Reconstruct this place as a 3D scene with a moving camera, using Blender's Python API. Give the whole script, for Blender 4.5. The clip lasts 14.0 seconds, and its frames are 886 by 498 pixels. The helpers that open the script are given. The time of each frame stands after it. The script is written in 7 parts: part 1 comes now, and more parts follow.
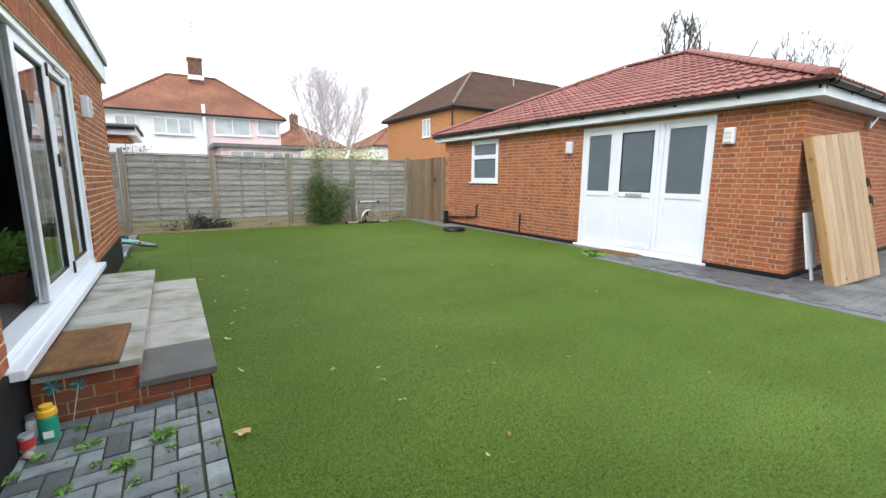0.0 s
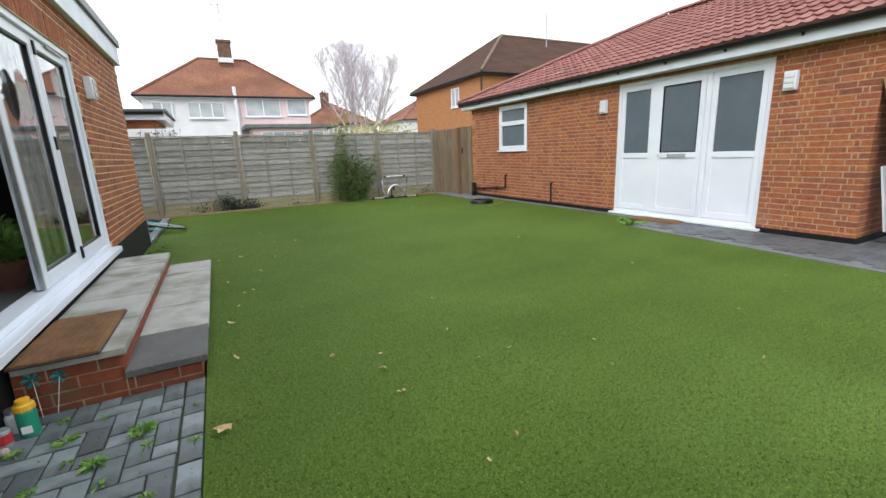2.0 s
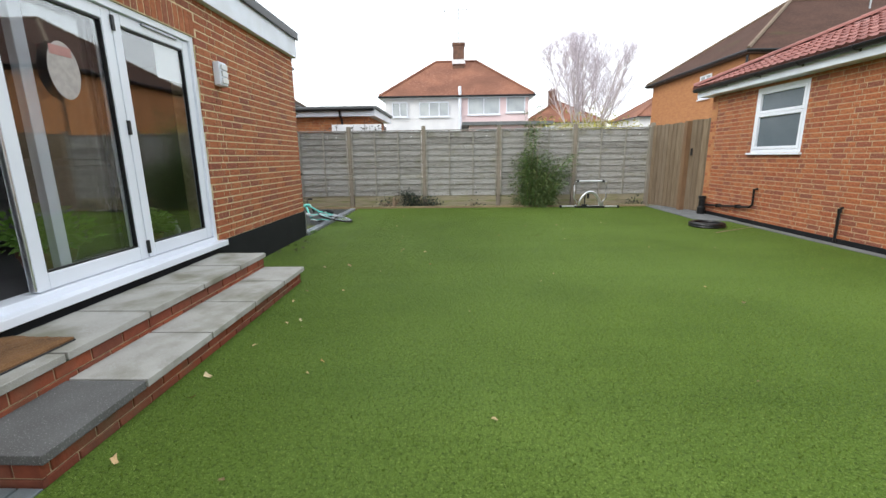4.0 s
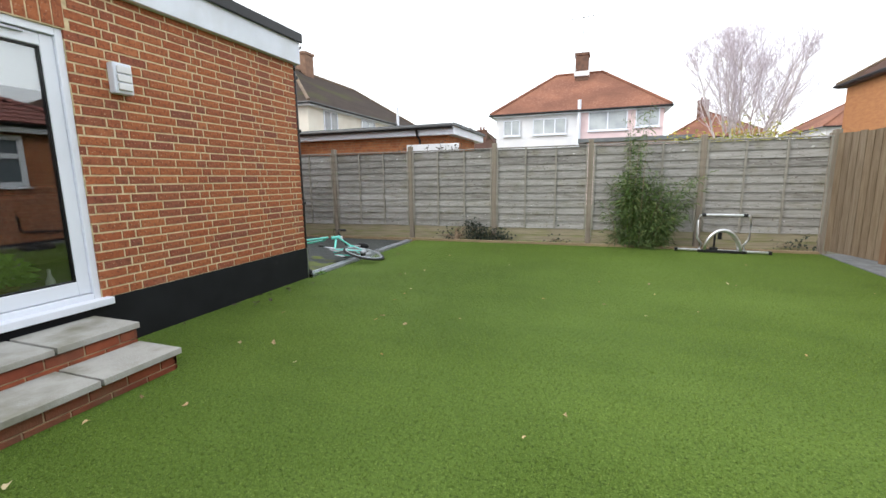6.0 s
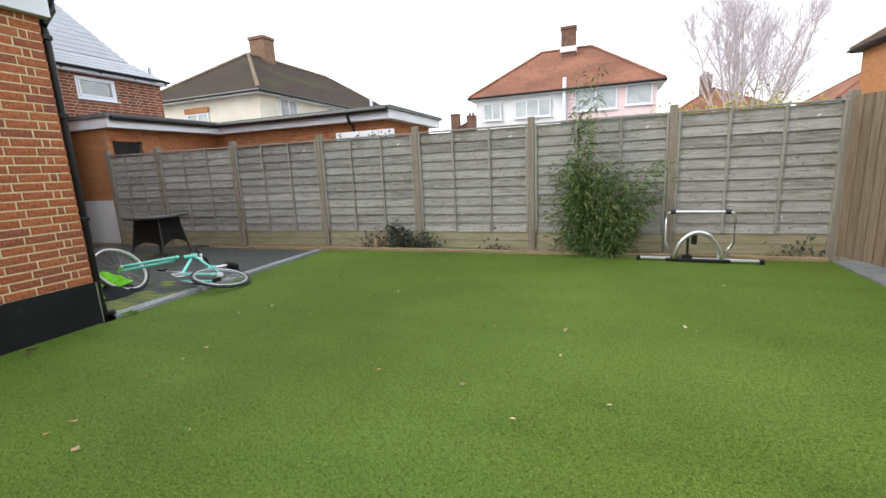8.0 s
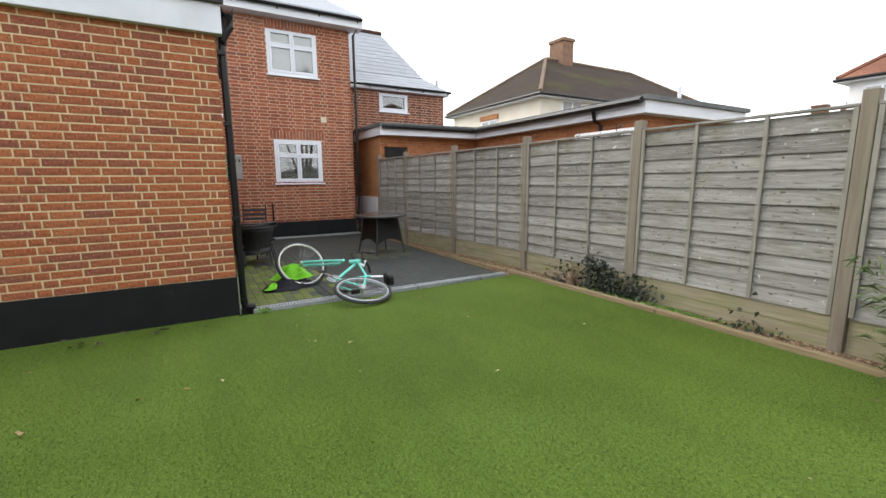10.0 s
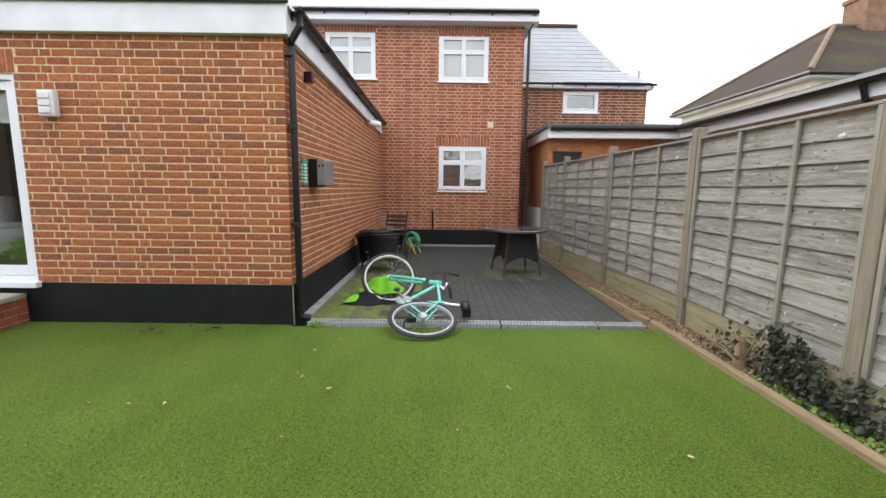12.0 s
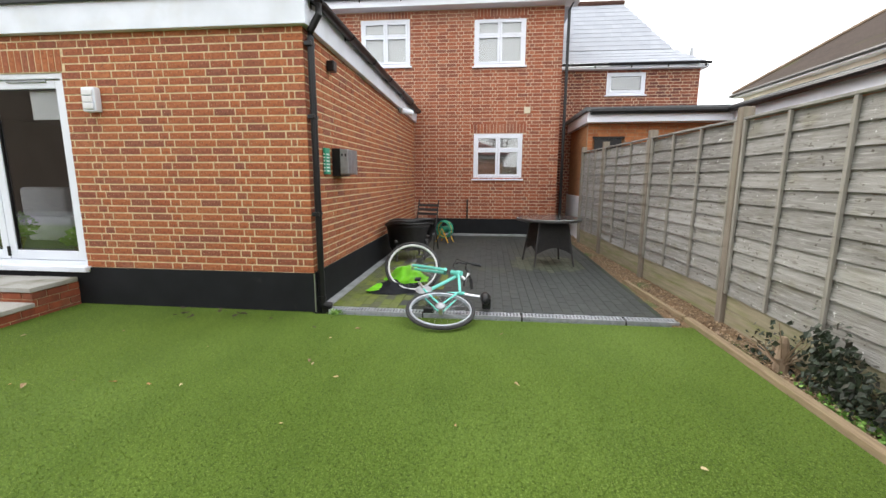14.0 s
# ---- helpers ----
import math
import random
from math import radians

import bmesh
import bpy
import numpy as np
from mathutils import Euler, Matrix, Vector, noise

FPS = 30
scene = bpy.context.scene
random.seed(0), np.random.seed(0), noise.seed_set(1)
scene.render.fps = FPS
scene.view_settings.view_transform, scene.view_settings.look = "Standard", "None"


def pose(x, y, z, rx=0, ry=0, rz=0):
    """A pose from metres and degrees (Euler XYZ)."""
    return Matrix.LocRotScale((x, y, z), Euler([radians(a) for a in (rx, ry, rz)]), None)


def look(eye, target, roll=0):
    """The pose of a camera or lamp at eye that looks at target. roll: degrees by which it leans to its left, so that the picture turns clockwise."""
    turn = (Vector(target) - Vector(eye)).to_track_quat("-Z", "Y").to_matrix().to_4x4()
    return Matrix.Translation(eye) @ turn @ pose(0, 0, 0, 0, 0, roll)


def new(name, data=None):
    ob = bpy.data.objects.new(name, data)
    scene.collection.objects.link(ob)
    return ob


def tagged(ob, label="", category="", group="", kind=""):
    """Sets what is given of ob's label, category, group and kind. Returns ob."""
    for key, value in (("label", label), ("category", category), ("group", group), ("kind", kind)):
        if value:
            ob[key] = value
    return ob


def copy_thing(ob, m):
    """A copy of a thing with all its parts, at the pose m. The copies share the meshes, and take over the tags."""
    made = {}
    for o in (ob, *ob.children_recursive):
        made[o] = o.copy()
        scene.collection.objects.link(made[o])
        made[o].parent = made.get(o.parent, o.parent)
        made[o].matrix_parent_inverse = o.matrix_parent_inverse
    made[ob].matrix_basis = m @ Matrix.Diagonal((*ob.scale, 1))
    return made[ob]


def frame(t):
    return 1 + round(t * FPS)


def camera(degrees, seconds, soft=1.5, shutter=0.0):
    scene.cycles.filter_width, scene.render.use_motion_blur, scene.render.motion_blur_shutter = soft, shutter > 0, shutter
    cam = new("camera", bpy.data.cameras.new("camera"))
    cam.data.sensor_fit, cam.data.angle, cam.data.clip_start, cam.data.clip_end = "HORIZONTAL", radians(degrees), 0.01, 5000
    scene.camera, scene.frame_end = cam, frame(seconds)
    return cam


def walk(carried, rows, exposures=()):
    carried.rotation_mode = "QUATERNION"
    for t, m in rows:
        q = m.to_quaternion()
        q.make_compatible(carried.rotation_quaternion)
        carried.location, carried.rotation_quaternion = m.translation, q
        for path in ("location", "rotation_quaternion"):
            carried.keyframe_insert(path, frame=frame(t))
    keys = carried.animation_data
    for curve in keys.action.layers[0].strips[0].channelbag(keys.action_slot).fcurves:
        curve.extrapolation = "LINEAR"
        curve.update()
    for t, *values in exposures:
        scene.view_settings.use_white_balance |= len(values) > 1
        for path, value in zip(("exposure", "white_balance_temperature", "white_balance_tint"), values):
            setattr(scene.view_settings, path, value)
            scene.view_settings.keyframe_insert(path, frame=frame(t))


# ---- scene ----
cam = camera(92.6, 14.0)
EXPOSURES = [(0, 0.65, 6400, 7), (0.5, 0.35, 6400, 7), (2.5, 0.4, 6400, 7), (4.2, 0.5, 6450, 8), (7.0, 0.6, 6500, 9), (10.0, 0.6, 6700, 9), (12.0, 0.85, 6800, 10), (14.0, 0.95, 6800, 10)]
PATH = [
    (0, (0.774, 1.402, 1.391), (1.833, 3.065, 1.057), 0.3),
    (0.5, (0.743, 1.37, 1.387), (1.788, 3.044, 1.064), -0.4),
    (1, (0.749, 1.371, 1.382), (1.794, 3.046, 1.057), -0.5),
    (1.5, (0.823, 1.391, 1.348), (1.755, 3.109, 0.926), -2.7),
    (2, (1.136, 1.581, 1.321), (2.032, 3.311, 0.87), -2.4),
    (2.5, (1.468, 1.818, 1.296), (2.287, 3.592, 0.867), 0.8),
    (3, (1.785, 2.2, 1.249), (2.236, 4.097, 0.803), -2.2),
    (3.5, (2.129, 2.582, 1.241), (2.492, 4.495, 0.784), -3.0),
    (4, (2.539, 3.047, 1.265), (2.475, 5.0, 0.84), -0.7),
    (4.2, (2.666, 3.264, 1.263), (2.485, 5.219, 0.881), -0.1),
    (6.3, (3.85, 5.55, 1.325), (3.194, 7.386, 1.012), -0.9),
    (6.5, (3.973, 5.768, 1.326), (3.392, 7.66, 1.041), -0.4),
    (7, (4.239, 6.349, 1.337), (3.749, 8.277, 1.135), -1.2),
    (7.2, (4.320, 6.567, 1.348), (3.858, 8.496, 1.085), -2.1),
    (9.3, (4.903, 8.964, 1.345), (3.468, 10.312, 0.991), -1.7),
    (9.5, (4.922, 9.215, 1.354), (3.386, 10.45, 1.017), -1.1),
    (10, (4.853, 9.715, 1.393), (3.142, 10.7, 1.073), -0.5),
    (10.5, (4.745, 10.225, 1.412), (2.907, 10.932, 1.06), 0.2),
    (11, (4.545, 10.694, 1.405), (2.666, 11.289, 1.068), 0.3),
    (11.5, (4.466, 11.187, 1.397), (2.524, 11.545, 1.079), 2.1),
    (12, (4.195, 11.52, 1.392), (2.214, 11.521, 1.112), 0.7),
    (12.5, (4.115, 11.659, 1.398), (2.152, 11.532, 1.038), 0.3),
    (13, (4.119, 11.749, 1.401), (2.164, 11.536, 1.032), -0.4),
    (13.5, (4.103, 11.763, 1.395), (2.147, 11.527, 1.052), -0.4),
    (14, (4.096, 11.777, 1.392), (2.135, 11.567, 1.058), 0.2),
]
walk(cam, [(t, look(eye, target, roll)) for t, eye, target, roll in PATH], EXPOSURES)
# ================= world and sun =================
SUN_EL, SUN_AZ = radians(35), radians(232)
world = bpy.data.worlds.new("sky")
scene.world = world
world.use_nodes = True
wn, wl = world.node_tree.nodes, world.node_tree.links
wn.clear()
sky = wn.new("ShaderNodeTexSky")
sky.sky_type, sky.sun_disc, sky.sun_elevation, sky.sun_rotation = "NISHITA", False, SUN_EL, SUN_AZ
sky.dust_density, sky.air_density, sky.ozone_density = 4.0, 1.2, 1.0
cloud = wn.new("ShaderNodeMix")
cloud.data_type = "RGBA"
cloud.inputs["Factor"].default_value = 0.86
cloud.inputs["B"].default_value = (9.6, 10.0, 10.5, 1)
bg = wn.new("ShaderNodeBackground")
bg.inputs["Strength"].default_value = 0.15
wout = wn.new("ShaderNodeOutputWorld")
wl.new(sky.outputs[0], cloud.inputs["A"])
wl.new(cloud.outputs["Result"], bg.inputs["Color"])
wl.new(bg.outputs[0], wout.inputs[0])

sun_data = bpy.data.lights.new("sun", "SUN")
sun_data.energy, sun_data.angle, sun_data.color = 1.1, radians(25), (1.0, 0.98, 0.95)
sun = new("sun", sun_data)
sun.matrix_world = look((0, 0, 30), (0 - 30 * math.sin(SUN_AZ) * math.cos(SUN_EL), 0 - 30 * math.cos(SUN_AZ) * math.cos(SUN_EL), 30 - 30 * math.sin(SUN_EL)))

# ================= materials =================


def mat(name, c1, c2=None, scale=8.0, rough=0.7, metal=0.0, bump=0.0, bscale=60.0, fine=None, rnd=None, stretch=(1, 1, 1), spec=0.5, dist=0.01, dirt=None, dscale=1.2, dlo=0.5, dhi=0.75, extra=()):
    """A surface of two colours mixed by noise, a third by broad patches (dirt), per-piece colours (rnd) and relief.

    extra: more layers, each (scale, colour, low, high, stretch or None, multiply)."""
    m = bpy.data.materials.new(name)
    m.use_nodes = True
    n, l = m.node_tree.nodes, m.node_tree.links
    b = n["Principled BSDF"]
    b.inputs["Roughness"].default_value = rough
    b.inputs["Metallic"].default_value = metal
    b.inputs["Specular IOR Level"].default_value = spec
    tc = n.new("ShaderNodeTexCoord")
    mp = n.new("ShaderNodeMapping")
    mp.inputs["Scale"].default_value = stretch
    l.new(tc.outputs["Object"], mp.inputs[0])
    vec = mp.outputs[0]

    def noise_tex(sc, det=5.0):
        t = n.new("ShaderNodeTexNoise")
        t.inputs["Scale"].default_value, t.inputs["Detail"].default_value = sc, det
        l.new(vec, t.inputs["Vector"])
        return t.outputs["Fac"]

    def mix(fac, a, bb, lo=0.35, hi=0.65):
        r = n.new("ShaderNodeMapRange")
        r.inputs["From Min"].default_value, r.inputs["From Max"].default_value = lo, hi
        l.new(fac, r.inputs["Value"])
        x = n.new("ShaderNodeMix")
        x.data_type = "RGBA"
        l.new(r.outputs[0], x.inputs["Factor"])
        for sock, v in (("A", a), ("B", bb)):
            if isinstance(v, tuple):
                x.inputs[sock].default_value = (*v, 1)
            else:
                l.new(v, x.inputs[sock])
        return x.outputs["Result"]

    col = tuple(c1)
    if rnd:
        oi, ge = n.new("ShaderNodeObjectInfo"), n.new("ShaderNodeNewGeometry")
        ad, fr = n.new("ShaderNodeMath"), n.new("ShaderNodeMath")
        ad.operation, fr.operation = "ADD", "FRACT"
        l.new(oi.outputs["Random"], ad.inputs[0])
        l.new(ge.outputs["Random Per Island"], ad.inputs[1])
        l.new(ad.outputs[0], fr.inputs[0])
        ramp = n.new("ShaderNodeValToRGB")
        ramp.color_ramp.elements[0].color = (*rnd[0], 1)
        ramp.color_ramp.elements[1].color = (*rnd[-1], 1)
        for i, c in enumerate(rnd[1:-1]):
            e = ramp.color_ramp.elements.new((i + 1) / (len(rnd) - 1))
            e.color = (*c, 1)
        l.new(fr.outputs[0], ramp.inputs[0])
        col = ramp.outputs["Color"]
    if c2:
        if rnd:
            mid = n.new("ShaderNodeMix")
            mid.data_type, mid.blend_type = "RGBA", "MULTIPLY"
            mid.inputs["Factor"].default_value = 1
            l.new(col, mid.inputs["A"])
            l.new(mix(noise_tex(scale), (1, 1, 1), tuple(c2)), mid.inputs["B"])
            col = mid.outputs["Result"]
        else:
            col = mix(noise_tex(scale), col, tuple(c2))
    if fine:
        col = mix(noise_tex(fine[0], 2.0), col, tuple(fine[1]), fine[2], fine[3])
    if dirt:
        col = mix(noise_tex(dscale, 6.0), col, tuple(dirt), dlo, dhi)
    for sc, c, lo, hi, st, mul in extra:
        if st:
            m2, t2 = n.new("ShaderNodeMapping"), n.new("ShaderNodeTexNoise")
            m2.inputs["Scale"].default_value = st
            l.new(tc.outputs["Object"], m2.inputs[0])
            l.new(m2.outputs[0], t2.inputs["Vector"])
            t2.inputs["Scale"].default_value, t2.inputs["Detail"].default_value = sc, 3.0
            fac = t2.outputs["Fac"]
        else:
            fac = noise_tex(sc, 3.0)
        if mul:
            x2 = n.new("ShaderNodeMix")
            x2.data_type, x2.blend_type = "RGBA", "MULTIPLY"
            x2.inputs["Factor"].default_value = 1
            if isinstance(col, tuple):
                x2.inputs["A"].default_value = (*col, 1)
            else:
                l.new(col, x2.inputs["A"])
            l.new(mix(fac, (1, 1, 1), tuple(c), lo, hi), x2.inputs["B"])
            col = x2.outputs["Result"]
        else:
            col = mix(fac, col, tuple(c), lo, hi)
    if isinstance(col, tuple):
        b.inputs["Base Color"].default_value = (*col, 1)
    else:
        l.new(col, b.inputs["Base Color"])
    if bump:
        bp = n.new("ShaderNodeBump")
        bp.inputs["Strength"].default_value, bp.inputs["Distance"].default_value = bump, dist
        l.new(noise_tex(bscale), bp.inputs["Height"])
        l.new(bp.outputs[0], b.inputs["Normal"])
    return m


BRICK = mat("brick_face", (0.4, 0.12, 0.05), (0.72, 0.66, 0.62), 14, 0.85, bump=0.5, bscale=90, dist=0.006,
            rnd=[(0.36, 0.100, 0.038), (0.41, 0.130, 0.048), (0.25, 0.082, 0.050), (0.45, 0.155, 0.060), (0.38, 0.112, 0.042), (0.28, 0.085, 0.048), (0.43, 0.140, 0.052), (0.32, 0.092, 0.042)],
            dirt=(0.42, 0.22, 0.15), dscale=1.6, dlo=0.62, dhi=0.9,
            extra=[(45, (0.62, 0.60, 0.62), 0.54, 0.64, None, True), (70, (0.55, 0.36, 0.22), 0.64, 0.72, None, False)])
MORTAR = mat("mortar", (0.68, 0.555, 0.345), (0.50, 0.40, 0.24), 18, 0.95, bump=0.5, bscale=120, dist=0.004)
BRICK_H = mat("brick_face_main_house", (0.4, 0.12, 0.05), (0.75, 0.7, 0.68), 10, 0.85, bump=0.4, bscale=80, dist=0.006,
              rnd=[(0.31, 0.090, 0.044), (0.37, 0.118, 0.058), (0.24, 0.072, 0.042), (0.39, 0.132, 0.068), (0.22, 0.076, 0.05)],
              dirt=(0.36, 0.19, 0.13), dscale=0.5, dlo=0.55, dhi=0.8)
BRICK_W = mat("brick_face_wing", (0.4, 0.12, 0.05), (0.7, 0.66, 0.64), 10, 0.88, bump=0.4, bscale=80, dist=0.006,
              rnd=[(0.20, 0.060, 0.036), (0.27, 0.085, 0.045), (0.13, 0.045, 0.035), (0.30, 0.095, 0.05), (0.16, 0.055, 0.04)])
SOGGY = mat("soggy_leaf", (0.05, 0.035, 0.022), (0.03, 0.022, 0.015), 30, 0.7)
PINE_E = mat("orange_pine_edge", (0.46, 0.28, 0.12), (0.36, 0.20, 0.085), 2, 0.5, bump=0.3, bscale=8, stretch=(9, 9, 0.7), extra=[(5, (0.5, 0.42, 0.36), 0.62, 0.7, (1, 1, 1), True)])
MORTAR_G = mat("mortar_garage", (0.48, 0.34, 0.21), (0.34, 0.22, 0.13), 16, 0.95)
MORTAR_H = mat("mortar_main_house", (0.62, 0.47, 0.34), (0.48, 0.34, 0.24), 12, 0.95)
BRICK_FAR = mat("brick_far", (0.42, 0.19, 0.075), (0.34, 0.14, 0.06), 3, 0.9, fine=(30, (0.46, 0.23, 0.10), 0.5, 0.7), stretch=(1, 1, 3))
MORTAR_S = mat("mortar_damp", (0.44, 0.34, 0.20), (0.27, 0.20, 0.12), 14, 0.95)
BRICK_STEP = mat("brick_step", (0.4, 0.12, 0.05), (0.75, 0.7, 0.68), 14, 0.85, bump=0.5, bscale=80, dist=0.006,
                 rnd=[(0.25, 0.058, 0.024), (0.19, 0.056, 0.030), (0.30, 0.074, 0.028), (0.22, 0.052, 0.023)], dirt=(0.14, 0.075, 0.04), dscale=3.0, dlo=0.5, dhi=0.7)
PLINTH = mat("black_paint", (0.006, 0.0065, 0.008), (0.010, 0.011, 0.013), 3, 0.7, spec=0.25, bump=0.3, bscale=50, dist=0.003, dirt=(0.06, 0.06, 0.055), dscale=2.5, dlo=0.66, dhi=0.85)
UPVC = mat("white_upvc", (0.77, 0.80, 0.87), (0.71, 0.74, 0.81), 1.5, 0.3, spec=0.5)
UPVC_DIRTY = mat("white_upvc_weathered", (0.71, 0.75, 0.83), (0.61, 0.65, 0.71), 2.5, 0.4, dirt=(0.55, 0.56, 0.55), dscale=2, dlo=0.55, dhi=0.9)
BLACK = mat("black_plastic", (0.007, 0.007, 0.008), (0.011, 0.011, 0.012), 12, 0.35, spec=0.35)
GREYM = mat("grey_metal", (0.42, 0.44, 0.46), (0.30, 0.31, 0.33), 12, 0.35, metal=0.8)
GALV = mat("galvanised_steel", (0.55, 0.58, 0.62), (0.42, 0.45, 0.49), 20, 0.45, metal=0.6)
ALU = mat("aluminium", (0.72, 0.73, 0.75), (0.6, 0.6, 0.62), 12, 0.3, metal=0.9)
FENCE = mat("weathered_fence_board", (0.3, 0.28, 0.26), (0.70, 0.69, 0.67), 2.2, 0.9, bump=0.8, bscale=14, dist=0.008, stretch=(1, 1, 14),
            rnd=[(0.262, 0.253, 0.238), (0.340, 0.331, 0.315), (0.210, 0.202, 0.190), (0.392, 0.383, 0.366), (0.287, 0.279, 0.262)],
            fine=(5, (0.36, 0.35, 0.33), 0.54, 0.74), dirt=(0.15, 0.14, 0.115), dscale=1.6, dlo=0.56, dhi=0.78,
            extra=[(3.2, (0.86, 0.85, 0.76), 0.56, 0.70, (1, 1, 1.5), True), (9, (0.50, 0.47, 0.43), 0.60, 0.72, (1, 1, 5), True), (16, (0.40, 0.37, 0.33), 0.67, 0.72, (1, 1, 1.6), True), (24, (0.58, 0.58, 0.56), 0.70, 0.74, (1, 1, 1), False)])
BATTEN = mat("fence_batten", (0.285, 0.268, 0.235), (0.22, 0.205, 0.178), 2.5, 0.9, bump=0.6, bscale=14, dist=0.005, stretch=(14, 14, 1), dirt=(0.17, 0.165, 0.125), dscale=0.9, dlo=0.55, dhi=0.75)
POST = mat("fence_post_timber", (0.24, 0.205, 0.165), (0.185, 0.155, 0.12), 2.5, 0.9, bump=0.7, bscale=14, dist=0.006, stretch=(14, 14, 1), dirt=(0.22, 0.215, 0.15), dscale=0.7, dlo=0.58, dhi=0.8)
GRAVELB = mat("gravel_board", (0.33, 0.29, 0.20), (0.25, 0.215, 0.145), 2.5, 0.9, bump=0.6, bscale=14, stretch=(1, 1, 14), dirt=(0.22, 0.225, 0.10), dscale=1.3, dlo=0.46, dhi=0.68)
GATEW = mat("gate_board", (0.3, 0.2, 0.1), (0.7, 0.66, 0.6), 2.5, 0.85, bump=0.6, bscale=12, stretch=(14, 14, 1),
            rnd=[(0.185, 0.137, 0.090), (0.235, 0.176, 0.118), (0.15, 0.107, 0.068), (0.215, 0.165, 0.116)])
EDGE = mat("edging_timber", (0.29, 0.215, 0.13), (0.21, 0.15, 0.09), 4, 0.9, bump=0.6, bscale=12, stretch=(1, 10, 10), dirt=(0.2, 0.17, 0.08), dscale=1.5)
PINE = mat("varnished_pine", (0.62, 0.46, 0.30), (0.84, 0.78, 0.70), 1.6, 0.45, bump=0.4, bscale=8, stretch=(9, 9, 0.7), rnd=[(0.40, 0.29, 0.185), (0.49, 0.37, 0.25), (0.33, 0.23, 0.14), (0.44, 0.33, 0.22)],
           fine=(2.6, (0.30, 0.18, 0.095), 0.60, 0.70), extra=[(7, (0.36, 0.26, 0.20), 0.70, 0.74, (1, 1, 0.6), True)])
SLAB = mat("concrete_slab", (0.40, 0.39, 0.36), (0.32, 0.31, 0.28), 5, 0.9, bump=0.4, bscale=120, dist=0.003, fine=(160, (0.42, 0.41, 0.39), 0.52, 0.66), dirt=(0.20, 0.192, 0.145), dscale=3.2, dlo=0.44, dhi=0.66)
SLAB_D = mat("dark_concrete_slab", (0.118, 0.117, 0.114), (0.092, 0.090, 0.087), 5, 0.9, bump=0.4, bscale=120, dist=0.003, fine=(150, (0.24, 0.24, 0.235), 0.60, 0.68))
PAVER = mat("grey_block_paver", (0.2, 0.2, 0.2), (0.72, 0.74, 0.76), 12, 0.42, bump=0.5, bscale=120, dist=0.004,
            rnd=[(0.13, 0.153, 0.163), (0.20, 0.232, 0.243), (0.085, 0.097, 0.105), (0.26, 0.30, 0.312), (0.15, 0.174, 0.184)], fine=(200, (0.22, 0.24, 0.25), 0.6, 0.72), dirt=(0.062, 0.068, 0.07), dscale=2.4, dlo=0.52, dhi=0.66)
PAVER_P = mat("charcoal_block_paver", (0.2, 0.2, 0.2), (0.8, 0.8, 0.8), 10, 0.6, bump=0.4, bscale=120, dist=0.003,
              rnd=[(0.036, 0.042, 0.040), (0.042, 0.049, 0.046), (0.033, 0.038, 0.037), (0.050, 0.057, 0.053)], dirt=(0.050, 0.058, 0.034), dscale=0.7, dlo=0.50, dhi=0.76)
PAVER_M = mat("mossy_block_paver", (0.2, 0.2, 0.2), (0.8, 0.8, 0.8), 10, 0.8, bump=0.6, bscale=80, dist=0.004,
              rnd=[(0.13, 0.165, 0.028), (0.095, 0.11, 0.045), (0.17, 0.205, 0.035), (0.075, 0.08, 0.055)])
PAVER_R = mat("damp_green_paver", (0.2, 0.2, 0.2), (0.5, 0.52, 0.5), 14, 0.7, bump=0.4, bscale=100, dist=0.003,
              rnd=[(0.115, 0.125, 0.085), (0.15, 0.16, 0.115), (0.09, 0.10, 0.07), (0.135, 0.145, 0.10)])
PAVER_W = mat("wet_path_paver", (0.2, 0.2, 0.2), (0.8, 0.8, 0.82), 8, 0.55, bump=0.4, bscale=100, dist=0.003,
              rnd=[(0.075, 0.08, 0.088), (0.10, 0.105, 0.115), (0.13, 0.138, 0.148), (0.062, 0.066, 0.072)], dirt=(0.21, 0.22, 0.225), dscale=0.8, dlo=0.54, dhi=0.72)
CONC = mat("path_concrete", (0.16, 0.165, 0.165), (0.11, 0.115, 0.12), 2, 0.85, bump=0.4, bscale=60, fine=(90, (0.2, 0.2, 0.2), 0.55, 0.7), dirt=(0.24, 0.245, 0.24), dscale=1.1)
JOINT_P = mat("patio_joint_sand", (0.030, 0.034, 0.032), (0.034, 0.044, 0.024), 5, 0.9)
JOINT = mat("joint_sand", (0.050, 0.048, 0.040), (0.045, 0.060, 0.022), 5, 0.95)
SOIL = mat("soil_and_leaf_litter", (0.19, 0.115, 0.060), (0.10, 0.065, 0.035), 10, 0.95, bump=1.0, bscale=40, dist=0.03, fine=(55, (0.30, 0.19, 0.10), 0.52, 0.66), dirt=(0.06, 0.11, 0.025), dscale=1.0, dlo=0.58, dhi=0.7)
GRAVEL = mat("gravel_stones", (0.3, 0.22, 0.14), None, rough=0.9, rnd=[(0.30, 0.21, 0.13), (0.42, 0.31, 0.20), (0.20, 0.14, 0.09), (0.36, 0.27, 0.19)])
